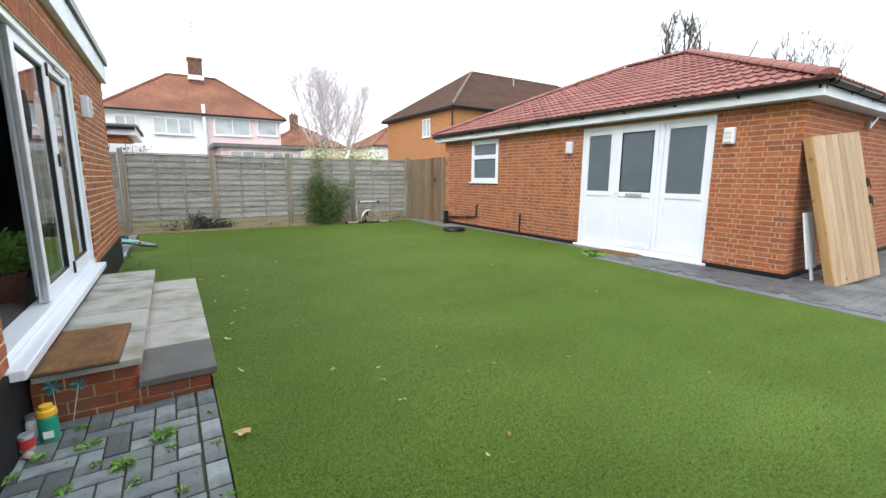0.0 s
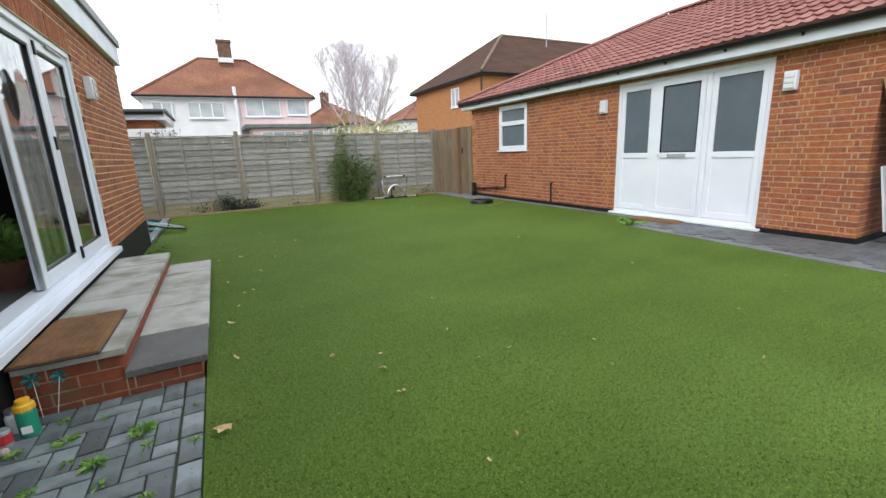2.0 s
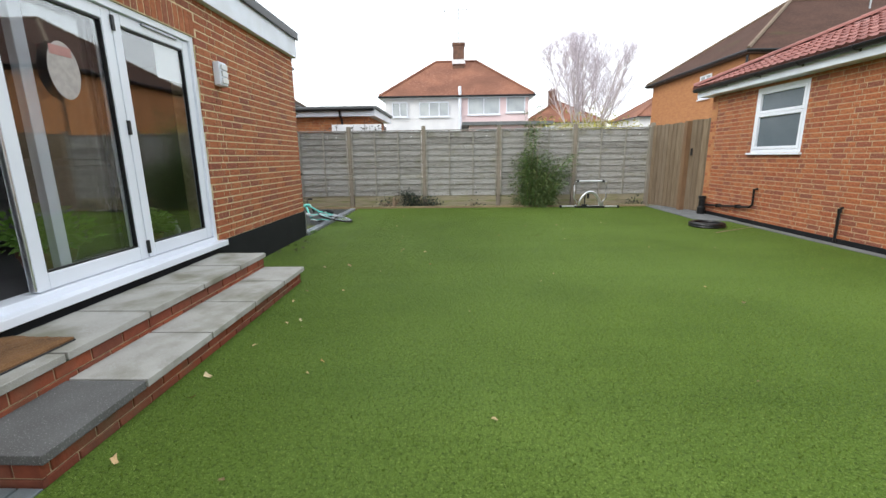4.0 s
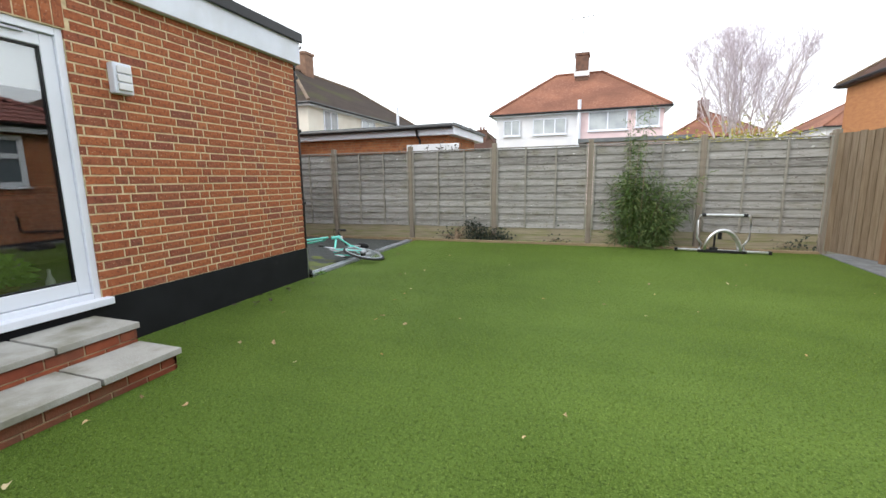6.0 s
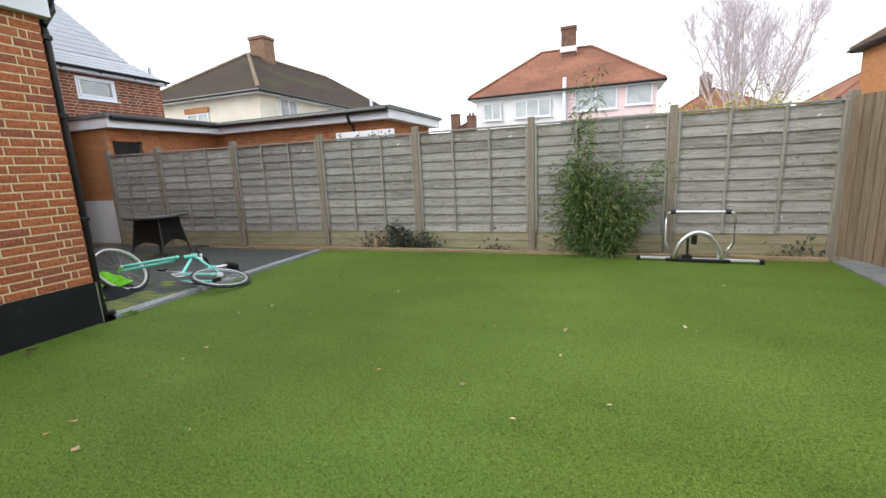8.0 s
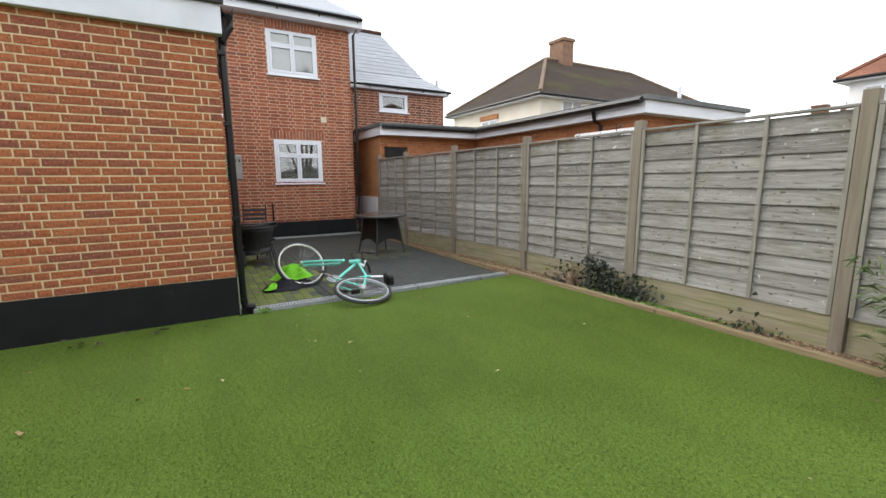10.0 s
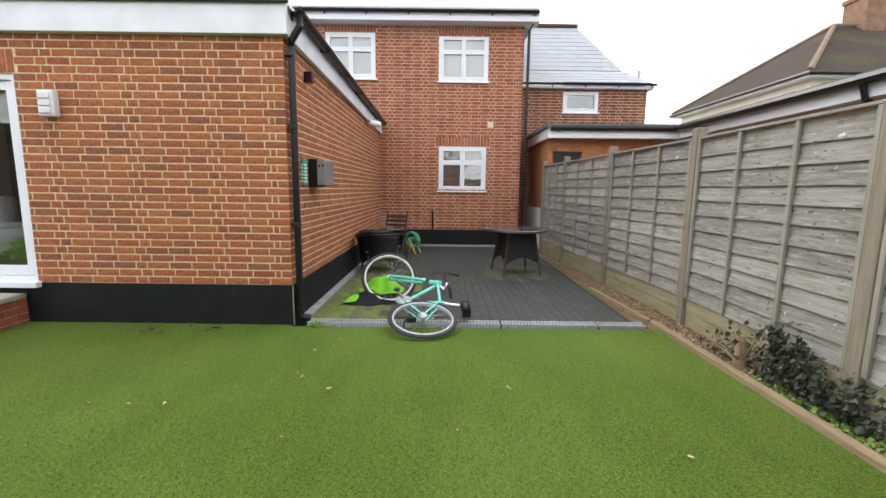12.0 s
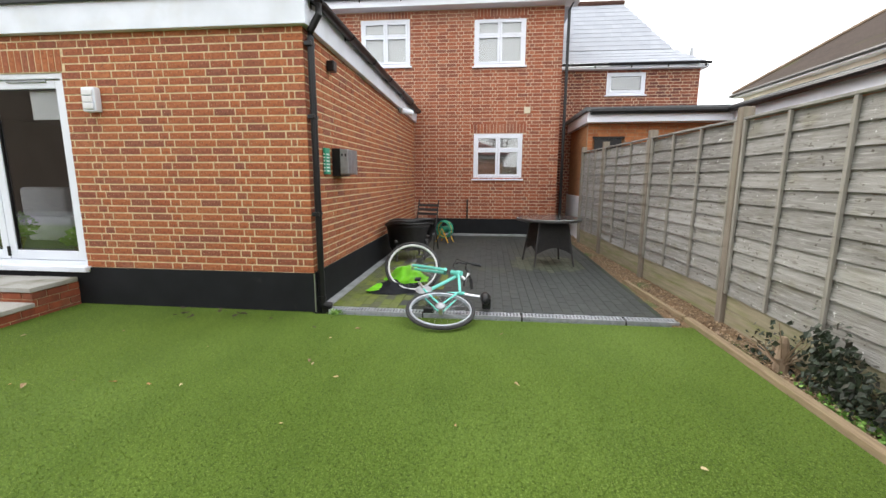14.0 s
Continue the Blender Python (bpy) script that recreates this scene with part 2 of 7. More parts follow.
TURF = mat("artificial_turf", (0.070, 0.117, 0.011), (0.055, 0.094, 0.008), 1.1, 0.85, bump=0.5, bscale=170, dist=0.009, fine=(130, (0.108, 0.175, 0.030), 0.50, 0.68), dirt=(0.092, 0.148, 0.023), dscale=0.6, dlo=0.4, dhi=0.7, spec=0.2,
           extra=[(40, (0.76, 0.78, 0.74), 0.50, 0.62, None, True), (85, (0.150, 0.215, 0.045), 0.57, 0.68, None, False), (60, (0.56, 0.58, 0.48), 0.55, 0.64, None, True), (2.2, (0.89, 0.91, 0.89), 0.46, 0.64, (0.22, 1.0, 1), True), (0.5, (1.14, 1.11, 1.16), 0.45, 0.62, (1, 1.4, 1), True)])
BLADE = mat("turf_blade", (0.08, 0.15, 0.03), None, rough=0.7, rnd=[(0.078, 0.124, 0.011), (0.108, 0.166, 0.017), (0.20, 0.26, 0.065), (0.082, 0.132, 0.012), (0.132, 0.195, 0.028)], spec=0.25)
EARTH = mat("distant_ground", (0.10, 0.12, 0.06), (0.14, 0.13, 0.09), 0.2, 0.95)
TILE = mat("red_roof_tile", (0.4, 0.1, 0.08), (0.78, 0.74, 0.74), 6, 0.75, bump=0.3, bscale=80, dist=0.004,
           rnd=[(0.26, 0.098, 0.082), (0.31, 0.125, 0.105), (0.22, 0.082, 0.070), (0.34, 0.15, 0.128)], dirt=(0.30, 0.19, 0.175), dscale=0.9, dlo=0.5, dhi=0.8)
ROOF_O = mat("orange_clay_tiles", (0.25, 0.112, 0.072), (0.18, 0.080, 0.055), 0.8, 1.0, spec=0.2, fine=(9, (0.29, 0.145, 0.098), 0.5, 0.7), stretch=(1, 1, 1.5), dirt=(0.14, 0.065, 0.045), dscale=0.35, dlo=0.45, dhi=0.7)
ROOF_B = mat("brown_clay_tiles", (0.078, 0.042, 0.032), (0.056, 0.031, 0.024), 0.8, 1.0, spec=0.15, fine=(14, (0.108, 0.064, 0.050), 0.5, 0.7), stretch=(1, 1, 4), dirt=(0.065, 0.060, 0.025), dscale=0.3, dlo=0.6, dhi=0.75)
ROOF_D = mat("dark_brown_clay_tiles", (0.056, 0.042, 0.035), (0.042, 0.032, 0.027), 0.8, 1.0, spec=0.15, fine=(14, (0.078, 0.058, 0.048), 0.5, 0.7), stretch=(1, 1, 4), dirt=(0.065, 0.066, 0.026), dscale=0.3, dlo=0.56, dhi=0.72)
ROOF_S = mat("grey_slates", (0.32, 0.34, 0.37), (0.92, 0.92, 0.94), 3, 0.45, rnd=[(0.37, 0.39, 0.43), (0.345, 0.365, 0.405), (0.39, 0.41, 0.45)])
HIPCAP = mat("pale_ridge_tile", (0.20, 0.145, 0.10), (0.14, 0.10, 0.07), 4, 0.9)
RENDER_W = mat("white_render", (0.78, 0.78, 0.80), (0.70, 0.70, 0.73), 1.5, 0.9, bump=0.2, bscale=40)
RENDER_P = mat("pink_render", (0.76, 0.60, 0.60), (0.70, 0.54, 0.545), 1.5, 0.9, bump=0.2, bscale=40)
RENDER_C = mat("cream_render", (0.72, 0.68, 0.60), (0.66, 0.61, 0.53), 1.5, 0.9, bump=0.2, bscale=40)
FELT = mat("roofing_felt", (0.10, 0.11, 0.115), (0.15, 0.16, 0.165), 3, 0.8)
# Interior shade is put into these two colours: DARK for blocks, ROOMW for room walls.
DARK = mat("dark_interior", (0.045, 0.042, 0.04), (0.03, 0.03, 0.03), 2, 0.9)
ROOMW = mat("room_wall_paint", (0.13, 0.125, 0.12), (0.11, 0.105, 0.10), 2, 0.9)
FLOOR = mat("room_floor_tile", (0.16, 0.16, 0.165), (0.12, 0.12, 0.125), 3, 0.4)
FABRIC = mat("grey_fabric", (0.22, 0.215, 0.22), (0.17, 0.165, 0.17), 20, 0.95, bump=0.3, bscale=200)
FABRIC_P = mat("pale_grey_fabric", (0.50, 0.50, 0.52), (0.42, 0.42, 0.44), 20, 0.95, bump=0.3, bscale=200)
FROST = mat("frosted_pane", (0.115, 0.14, 0.165), (0.095, 0.12, 0.14), 2, 0.22, fine=(120, (0.14, 0.17, 0.195), 0.5, 0.7))
BLIND = mat("blind_slat", (0.62, 0.62, 0.61), (0.55, 0.55, 0.54), 3, 0.6)
COIR = mat("coir_mat", (0.21, 0.105, 0.042), (0.12, 0.06, 0.023), 7, 1.0, bump=1.0, bscale=220, dist=0.008, fine=(120, (0.25, 0.13, 0.055), 0.5, 0.7))
RATTAN = mat("black_rattan", (0.026, 0.025, 0.027), (0.052, 0.050, 0.050), 60, 0.4, bump=0.8, bscale=120, dist=0.006)
TEAL = mat("turquoise_bike_paint", (0.20, 0.72, 0.62), (0.17, 0.66, 0.57), 4, 0.25)
TYRE = mat("tyre_rubber", (0.025, 0.025, 0.026), (0.04, 0.04, 0.04), 30, 0.8)
RIMW = mat("white_rim", (0.78, 0.78, 0.79), (0.68, 0.68, 0.69), 10, 0.35)
HIVIS = mat("hi_vis_fabric", (0.34, 0.88, 0.05), (0.28, 0.76, 0.04), 7, 0.8, bump=0.5, bscale=20)
NAVY = mat("dark_fabric", (0.02, 0.022, 0.03), (0.035, 0.037, 0.045), 7, 0.9, bump=0.6, bscale=20)
LEAF = mat("bamboo_leaf", (0.1, 0.16, 0.03), None, rough=0.6, rnd=[(0.035, 0.070, 0.014), (0.055, 0.105, 0.020), (0.10, 0.15, 0.035), (0.025, 0.05, 0.010), (0.17, 0.20, 0.06)])
IVY = mat("ivy_leaf", (0.03, 0.06, 0.02), None, rough=0.5, rnd=[(0.014, 0.024, 0.012), (0.022, 0.036, 0.018), (0.030, 0.045, 0.024), (0.03, 0.028, 0.02)])
WEED = mat("weed_leaf", (0.12, 0.25, 0.04), None, rough=0.6, rnd=[(0.12, 0.24, 0.035), (0.18, 0.33, 0.06), (0.09, 0.2, 0.03)])
TWIG = mat("dry_twig", (0.30, 0.22, 0.15), (0.2, 0.14, 0.09), 10, 0.9)
BARK = mat("pale_birch_bark", (0.70, 0.66, 0.66), (0.45, 0.38, 0.37), 3, 0.9)
TWIGF = mat("birch_twigs", (0.52, 0.46, 0.50), (0.62, 0.56, 0.62), 3, 0.9)
BARK_D = mat("dark_bark", (0.09, 0.08, 0.07), (0.06, 0.052, 0.046), 3, 0.9)
DRYLEAF = mat("fallen_leaf", (0.4, 0.2, 0.08), None, rough=0.7, rnd=[(0.42, 0.21, 0.08), (0.52, 0.38, 0.2), (0.16, 0.09, 0.05), (0.55, 0.46, 0.28), (0.33, 0.14, 0.05)])
TERRA = mat("terracotta_pot", (0.16, 0.07, 0.045), (0.12, 0.05, 0.035), 6, 0.8)
GREENP = mat("green_plastic", (0.02, 0.28, 0.17), (0.018, 0.25, 0.15), 6, 0.35)
YELLOWP = mat("yellow_plastic", (0.75, 0.42, 0.03), (0.68, 0.36, 0.03), 6, 0.35)
REDP = mat("red_label", (0.5, 0.03, 0.03), (0.42, 0.03, 0.03), 6, 0.4)
PAPER = mat("white_paper", (0.8, 0.8, 0.8), (0.76, 0.76, 0.76), 3, 0.8)
LAMPG = mat("opal_lamp_glass", (0.72, 0.72, 0.73), (0.66, 0.66, 0.68), 6, 0.25)
CREAMP = mat("cream_plastic", (0.66, 0.60, 0.46), (0.6, 0.54, 0.4), 6, 0.5)
TAN = mat("yellow_shrub_leaf", (0.4, 0.35, 0.05), None, rough=0.7, rnd=[(0.45, 0.38, 0.05), (0.25, 0.28, 0.06), (0.5, 0.45, 0.12)])
GLASS = bpy.data.materials.new("window_glass")
GLASS.use_nodes = True
_g = GLASS.node_tree.nodes["Principled BSDF"]
_g.inputs["Base Color"].default_value = (0.93, 0.96, 0.96, 1)
_g.inputs["Roughness"].default_value = 0.0
_g.inputs["IOR"].default_value = 2.0
_g.inputs["Transmission Weight"].default_value = 1.0

# ================= building helpers =================


def obj(name, bm, material, parent=None, m=None, label="", kind="", smooth=False):
    me = bpy.data.meshes.new(name)
    if smooth:
        for f in bm.faces:
            f.smooth = True
    bm.to_mesh(me)
    bm.free()
    me.materials.append(material)
    ob = new(name, me)
    if m is not None:
        ob.matrix_basis = m
    if parent is not None:
        ob.parent = parent
    return tagged(ob, label=label, kind=kind)


def part(name, bm, material, parent, label="", m=None, smooth=False):
    return obj(name, bm, material, parent, m, label, "", smooth)


def thing(name, m, label, category, group="", kind=""):
    ob = new(name)
    ob.matrix_basis = m
    ob.empty_display_size = 0.1
    return tagged(ob, label, category, group, kind)


def box(bm, x0, x1, y0, y1, z0, z1, bevel=0.0, m=None):
    mm = Matrix.Translation(((x0 + x1) / 2, (y0 + y1) / 2, (z0 + z1) / 2)) @ Matrix.Diagonal((abs(x1 - x0), abs(y1 - y0), abs(z1 - z0), 1))
    if m is not None:
        mm = m @ mm
    r = bmesh.ops.create_cube(bm, size=1.0, matrix=mm)
    if bevel:
        es = list({e for v in r["verts"] for e in v.link_edges})
        bmesh.ops.bevel(bm, geom=es, offset=bevel, segments=2, profile=0.5, affect="EDGES")
    return bm


def bx(*a, bevel=0.0, m=None):
    return box(bmesh.new(), *a, bevel=bevel, m=m)


def tube(bm, pts, r, seg=8, r2=None, close=False):
    """A round tube along points, tapering from r to r2."""
    pts = [Vector(p) for p in pts]
    n = len(pts)
    r2 = r if r2 is None else r2
    rings = []
    up = Vector((0, 0, 1))
    for i, p in enumerate(pts):
        if close:
            d = pts[(i + 1) % n] - pts[i - 1]
        else:
            d = pts[min(i + 1, n - 1)] - pts[max(i - 1, 0)]
        d.normalize()
        a = d.cross(up)
        if a.length < 0.05:
            a = d.cross(Vector((1, 0, 0)))
        a.normalize()
        b = d.cross(a)
        rr = r + (r2 - r) * i / max(1, n - 1)
        rings.append([bm.verts.new(p + a * rr * math.cos(2 * math.pi * k / seg) + b * rr * math.sin(2 * math.pi * k / seg)) for k in range(seg)])
    last = n if close else n - 1
    for i in range(last):
        A, B = rings[i], rings[(i + 1) % n]
        for k in range(seg):
            bm.faces.new((A[k], A[(k + 1) % seg], B[(k + 1) % seg], B[k]))
    if not close and seg > 3:
        bm.faces.new(rings[0][::-1])
        bm.faces.new(rings[-1])
    return bm


def ring_pts(c, r, n, ax=(1, 0, 0), ay=(0, 0, 1), a0=0.0, a1=2 * math.pi, end=False):
    c, ax, ay = Vector(c), Vector(ax), Vector(ay)
    k = n - 1 if end else n
    return [c + ax * r * math.cos(a0 + (a1 - a0) * i / k) + ay * r * math.sin(a0 + (a1 - a0) * i / k) for i in range(n)]


def lathe(bm, prof, seg=20, m=None):
    """A turned shape from (radius, height) pairs."""
    rings = []
    for r, z in prof:
        ring = []
        for k in range(seg):
            v = Vector((r * math.cos(2 * math.pi * k / seg), r * math.sin(2 * math.pi * k / seg), z))
            ring.append(bm.verts.new(m @ v if m is not None else v))
        rings.append(ring)
    for A, B in zip(rings, rings[1:]):
        for k in range(seg):
            bm.faces.new((A[k], A[(k + 1) % seg], B[(k + 1) % seg], B[k]))
    bm.faces.new(rings[0][::-1])
    bm.faces.new(rings[-1])
    return bm


def prism(bm, poly, z0, z1):
    a = [bm.verts.new((x, y, z0)) for x, y in poly]
    b = [bm.verts.new((x, y, z1)) for x, y in poly]
    n = len(poly)
    for i in range(n):
        bm.faces.new((a[i], a[(i + 1) % n], b[(i + 1) % n], b[i]))
    bm.faces.new(a[::-1])
    bm.faces.new(b)
    return bm


def soup(name, quads, material, parent=None, m=None, label="", kind="stuff"):
    """One mesh from lists of (verts, faces)."""
    vs, fs = [], []
    for v, f in quads:
        o = len(vs)
        vs.extend(v)
        fs.extend(tuple(i + o for i in q) for q in f)
    me = bpy.data.meshes.new(name)
    me.from_pydata([tuple(v) for v in vs], [], fs)
    me.materials.append(material)
    ob = new(name, me)
    if m is not None:
        ob.matrix_basis = m
    if parent is not None:
        ob.parent = parent
    return tagged(ob, label=label, kind=kind)


PIECE_F = [(0, 1, 5, 4), (1, 2, 6, 5), (2, 3, 7, 6), (3, 0, 4, 7), (4, 5, 9, 8), (5, 6, 10, 9), (6, 7, 11, 10), (7, 4, 8, 11), (8, 9, 10, 11)]


def piece(x0, x1, z0, z1, depth, proud=0.0, c=0.003):
    """A brick's visible body with a chamfered face, outward along y, its face at y = proud."""
    yb, y1, y2 = -depth, proud - c, proud
    v = [(x0, yb, z0), (x0, yb, z1), (x1, yb, z1), (x1, yb, z0)]
    v += [(x0, y1, z0), (x0, y1, z1), (x1, y1, z1), (x1, y1, z0)]
    v += [(x0 + c, y2, z0 + c), (x0 + c, y2, z1 - c), (x1 - c, y2, z1 - c), (x1 - c, y2, z0 + c)]
    return v, PIECE_F


def flat_piece(x0, x1, y0, y1, depth, z=0.0, c=0.004):
    """A paver: the same body lying flat, its face up."""
    v, f = piece(x0, x1, y0, y1, depth, z, c)
    return [(p[0], p[2], p[1]) for p in v], [q[::-1] for q in f]


later = []   # pieces of walls and floors, laid at the end of the file


def wall(name, m, length, z0, z1, holes, brick, mortar, thick=0.25, corner_end=False, near=None, bond=True, label="", soldiers=()):
    """A brick wall in its own frame: x along it, y outward, z up. holes: (x0, x1, z0, z1)."""
    us = sorted({0.0, length, *[h[0] for h in holes], *[h[1] for h in holes]})
    bm = bmesh.new()
    for a, b in zip(us, us[1:]):
        c = (a + b) / 2
        a, b = (a + 0.009 if a == 0 else a), (b - 0.009 if b == length else b)
        cuts = sorted((h[2], h[3]) for h in holes if h[0] < c < h[1])
        z = z0
        for lo, hi in cuts:
            if lo > z + 0.001:
                box(bm, a, b, -thick, -0.005, z, lo)
            z = hi
        if z < z1:
            box(bm, a, b, -thick, -0.005, z, z1)
    bmesh.ops.remove_doubles(bm, verts=bm.verts, dist=0.0001)
    core = obj(name, bm, mortar, m=m, label=label, kind="structure")
    later.append((core, length, z0, z1, list(holes), brick, corner_end, near, soldiers))
    return core


def lay_bricks(core, length, z0, z1, holes, brick, corner_end, near, soldiers):
    rnd = random.Random(hash_name(core.name))
    rects = []
    H, J = 0.062, 0.013
    n = int((z1 - z0 - 0.005) / 0.075) + 1
    blocks = list(holes) + [(s[0], s[1], s[2], s[3]) for s in soldiers]
    for k in range(n):
        zz = z0 + 0.005 + k * 0.075
        zt = min(zz + H, z1 - 0.003)
        if zt - zz < 0.02:
            continue
        u = 0.021 if corner_end else 0.0
        seq = [0.212, 0.212, 0.212, 0.0995] if k % 2 == 0 else [0.0995, 0.047, 0.212, 0.212]
        i = 0
        loop = [0.212, 0.212, 0.212, 0.0995]
        start = seq if k % 2 == 0 else [0.0995, 0.047, 0.212]
        loop2 = loop if k % 2 == 0 else [0.0995, 0.212, 0.212, 0.212]
        if k % 2:
            loop2 = [0.212, 0.0995, 0.212, 0.212]
        while u < length - 0.02:
            w = start[i] if i < len(start) else loop2[(i - len(start)) % 4]
            a, b = u, min(u + w, length)
            i += 1
            u += w + J
            if corner_end:
                a, b = length - b, length - a
            spans = [(a, b)]
            for h in blocks:
                if h[2] < (zz + zt) / 2 < h[3]:
                    spans = [s for p, q in spans for s in ((p, min(q, h[0])), (max(p, h[1]), q)) if s[1] - s[0] > 0.02]
            for p, q in spans:
                rects.append((p, q, zz, zt, abs((q - p) - w) < 1e-4))
    for s0, s1, sz0, sz1 in soldiers:
        c = max(1, round((s1 - s0) / 0.075))
        w = (s1 - s0) / c
        for i in range(c):
            rects.append((s0 + i * w + 0.005, s0 + (i + 1) * w - 0.005, sz0 + 0.004, sz1 - 0.006, False))
    shared, rest = {}, []
    if near:
        order = sorted(range(len(rects)), key=lambda i: (rects[i][0] - near[0]) ** 2 + (rects[i][2] - near[1]) ** 2 if rects[i][4] and rects[i][3] - rects[i][2] > 0.06 else 1e9)
        pick = set(order[:300])
    else:
        pick = set()
    for i, (p, q, a, b, full) in enumerate(rects):
        proud = rnd.uniform(-0.0025, 0.0015)
        if i in pick and full:
            key = round(q - p, 3)
            if key not in shared:
                v, f = piece(-key / 2, key / 2, -0.031, 0.031, 0.02)
                me = bpy.data.meshes.new("brick")
                me.from_pydata(v, [], f)
                me.materials.append(brick)
                shared[key] = me
            o = new("brick", shared[key])
            o.parent = core
            o.location = ((p + q) / 2 + rnd.uniform(-0.001, 0.001), proud, (a + b) / 2)
        else:
            j = rnd.uniform(-0.001, 0.001)
            rest.append(piece(p + j, q + j, a, b, 0.02, proud))
    if rest:
        soup("brickwork", rest, brick, core)


def hash_name(s):
    return sum(ord(c) * (i + 1) for i, c in enumerate(s))


def glass_pane(parent, x0, x1, y, z0, z1, name="pane", label=""):
    o = part(name, bx(x0, x1, y - 0.003, y + 0.003, z0, z1), GLASS, parent, label)
    o.visible_shadow = False
    return o


def frame_rect(bm, x0, x1, z0, z1, w, y0, y1, bevel=0.006):
    box(bm, x0, x0 + w, y0, y1, z0, z1, bevel)
    box(bm, x1 - w, x1, y0, y1, z0, z1, bevel)
    box(bm, x0 + w, x1 - w, y0, y1, z0, z0 + w, bevel)
    box(bm, x0 + w, x1 - w, y0, y1, z1 - w, z1, bevel)


def window(name, m, w, h, cols=2, top=0.3, blind=0, sill=True, frost=False, pane_y=-0.045, label=""):
    """A plastic window in its opening: frame, sashes, panes, sill, blind."""
    t = thing(name, m, label or "white plastic casement window with a top light", "window", kind="structure")
    bm = bmesh.new()
    frame_rect(bm, 0, w, 0, h, 0.055, -0.08, -0.01)
    part("window_frame", bm, UPVC, t)
    cw = (w - 0.11) / cols
    zt = h * (1 - top)
    rows = [(0.055, zt), (zt, h - 0.055)] if top else [(0.055, h - 0.055)]
    for c in range(cols):
        for r, (a, b) in enumerate(rows):
            x0 = 0.055 + c * cw
            bm = bmesh.new()
            frame_rect(bm, x0 + 0.002, x0 + cw - 0.002, a + 0.002, b - 0.002, 0.05, -0.07, 0.0 if r == 0 else -0.005)
            s = part("sash", bm, UPVC, t)
            if frost:
                part("pane", bx(x0 + 0.05, x0 + cw - 0.05, pane_y - 0.004, pane_y + 0.004, a + 0.05, b - 0.05), FROST, s, "frosted pane")
            else:
                glass_pane(s, x0 + 0.05, x0 + cw - 0.05, pane_y, a + 0.05, b - 0.05)
            if blind:
                bm = bmesh.new()
                zz = a + 0.04
                while zz < b - 0.03:
                    box(bm, x0 + 0.04, x0 + cw - 0.04, -0.13, -0.105, zz, zz + 0.004, m=None)
                    zz += 0.028 if blind == 2 else 0.022
                for f in list(bm.verts):
                    f.co.z += (f.co.y + 0.1175) * (0.9 if blind == 1 else 0.35)
                part("blind", bm, BLIND, t, "white slatted blind")
    if sill:
        part("window_sill", bx(-0.04, w + 0.04, -0.02, 0.05, -0.035, -0.002, bevel=0.006), UPVC, t)
    return t


def wall_lamp(name, m, label):
    """A white box-shaped bulkhead wall lamp with three opal strips."""
    t = thing(name, m, label, "wall lamp", "outside wall lamps")
    part("housing", bx(-0.075, 0.075, 0.0, 0.075, -0.12, 0.12, bevel=0.012), UPVC_DIRTY, t)
    for k in range(3):
        part("diffuser", bx(-0.055, 0.055, 0.0755, 0.095, -0.095 + k * 0.066, -0.038 + k * 0.066, bevel=0.008), LAMPG, t)
    return t


W_PX = lambda y, x=0.0, z=0.0: pose(x, y, z, 0, 0, -90)   # faces +x, runs towards -y
W_PY = lambda x, y, z=0.0: pose(x, y, z, 0, 0, 0)          # faces +y, runs towards +x
W_NX = lambda x, y, z=0.0: pose(x, y, z, 0, 0, 90)         # faces -x, runs towards +y
W_NY = lambda x, y, z=0.0: pose(x, y, z, 0, 0, 180)        # faces -y, runs towards -x

# ================= ground =================
LX0, LX1, LY0, LY1 = 0.0, 7.72, -6.0, 13.80
ground = obj("ground", bx(-400, 400, -400, 400, -0.6, -0.09), EARTH, kind="structure", label="bare ground beyond the garden")
bm = bmesh.new()
prism(bm, [(0.905, -6), (6.45, -6), (6.62, 2.45), (6.98, 6.3), (7.72, 6.5), (7.72, 11.2), (7.22, 11.5), (7.28, 13.78), (0.06, 13.78), (0.06, 10.0), (0.015, 9.98), (0.015, 7.3), (0.905, 7.3)], -0.03, 0.0)
lawn = obj("lawn", bm, TURF, kind="structure", label="short bright green artificial grass lawn")

# ================= garden extension (brick, flat roof) =================
PL = 0.41
D0, D1, DT = 4.30, 7.43, 2.43
ext_front = wall("wall_extension_front", W_PX(10.0), 16.0, PL, 2.79, [(10 - D1, 10 - D0, PL, DT)], BRICK, MORTAR, thick=0.3, near=(1.0, 1.2),
                 label="orange-red brick wall of the extension", soldiers=[(10 - D1 - 0.02, 10 - D0 + 0.02, DT + 0.005, DT + 0.225)])
ext_side = wall("wall_extension_side", W_PY(-6.05, 10.0), 6.05, PL, 2.79, [], BRICK, MORTAR, thick=0.3, corner_end=True, near=(5.0, 1.2), label="orange-red brick side wall of the extension")
bm = bmesh.new()
box(bm, -0.3, 0.012, -6.0, 10.012, -0.1, PL - 0.002)
obj("plinth_front", bm, PLINTH, label="black painted rendered plinth", kind="structure")
obj("plinth_side", bx(-6.05, -0.3, 9.7, 10.012, -0.1, PL - 0.002), PLINTH, label="black painted rendered plinth", kind="structure")
obj("plinth_corner_bead", bx(0.008, 0.018, 10.006, 10.016, 0.0, PL), ALU, kind="structure", label="thin pale corner bead")
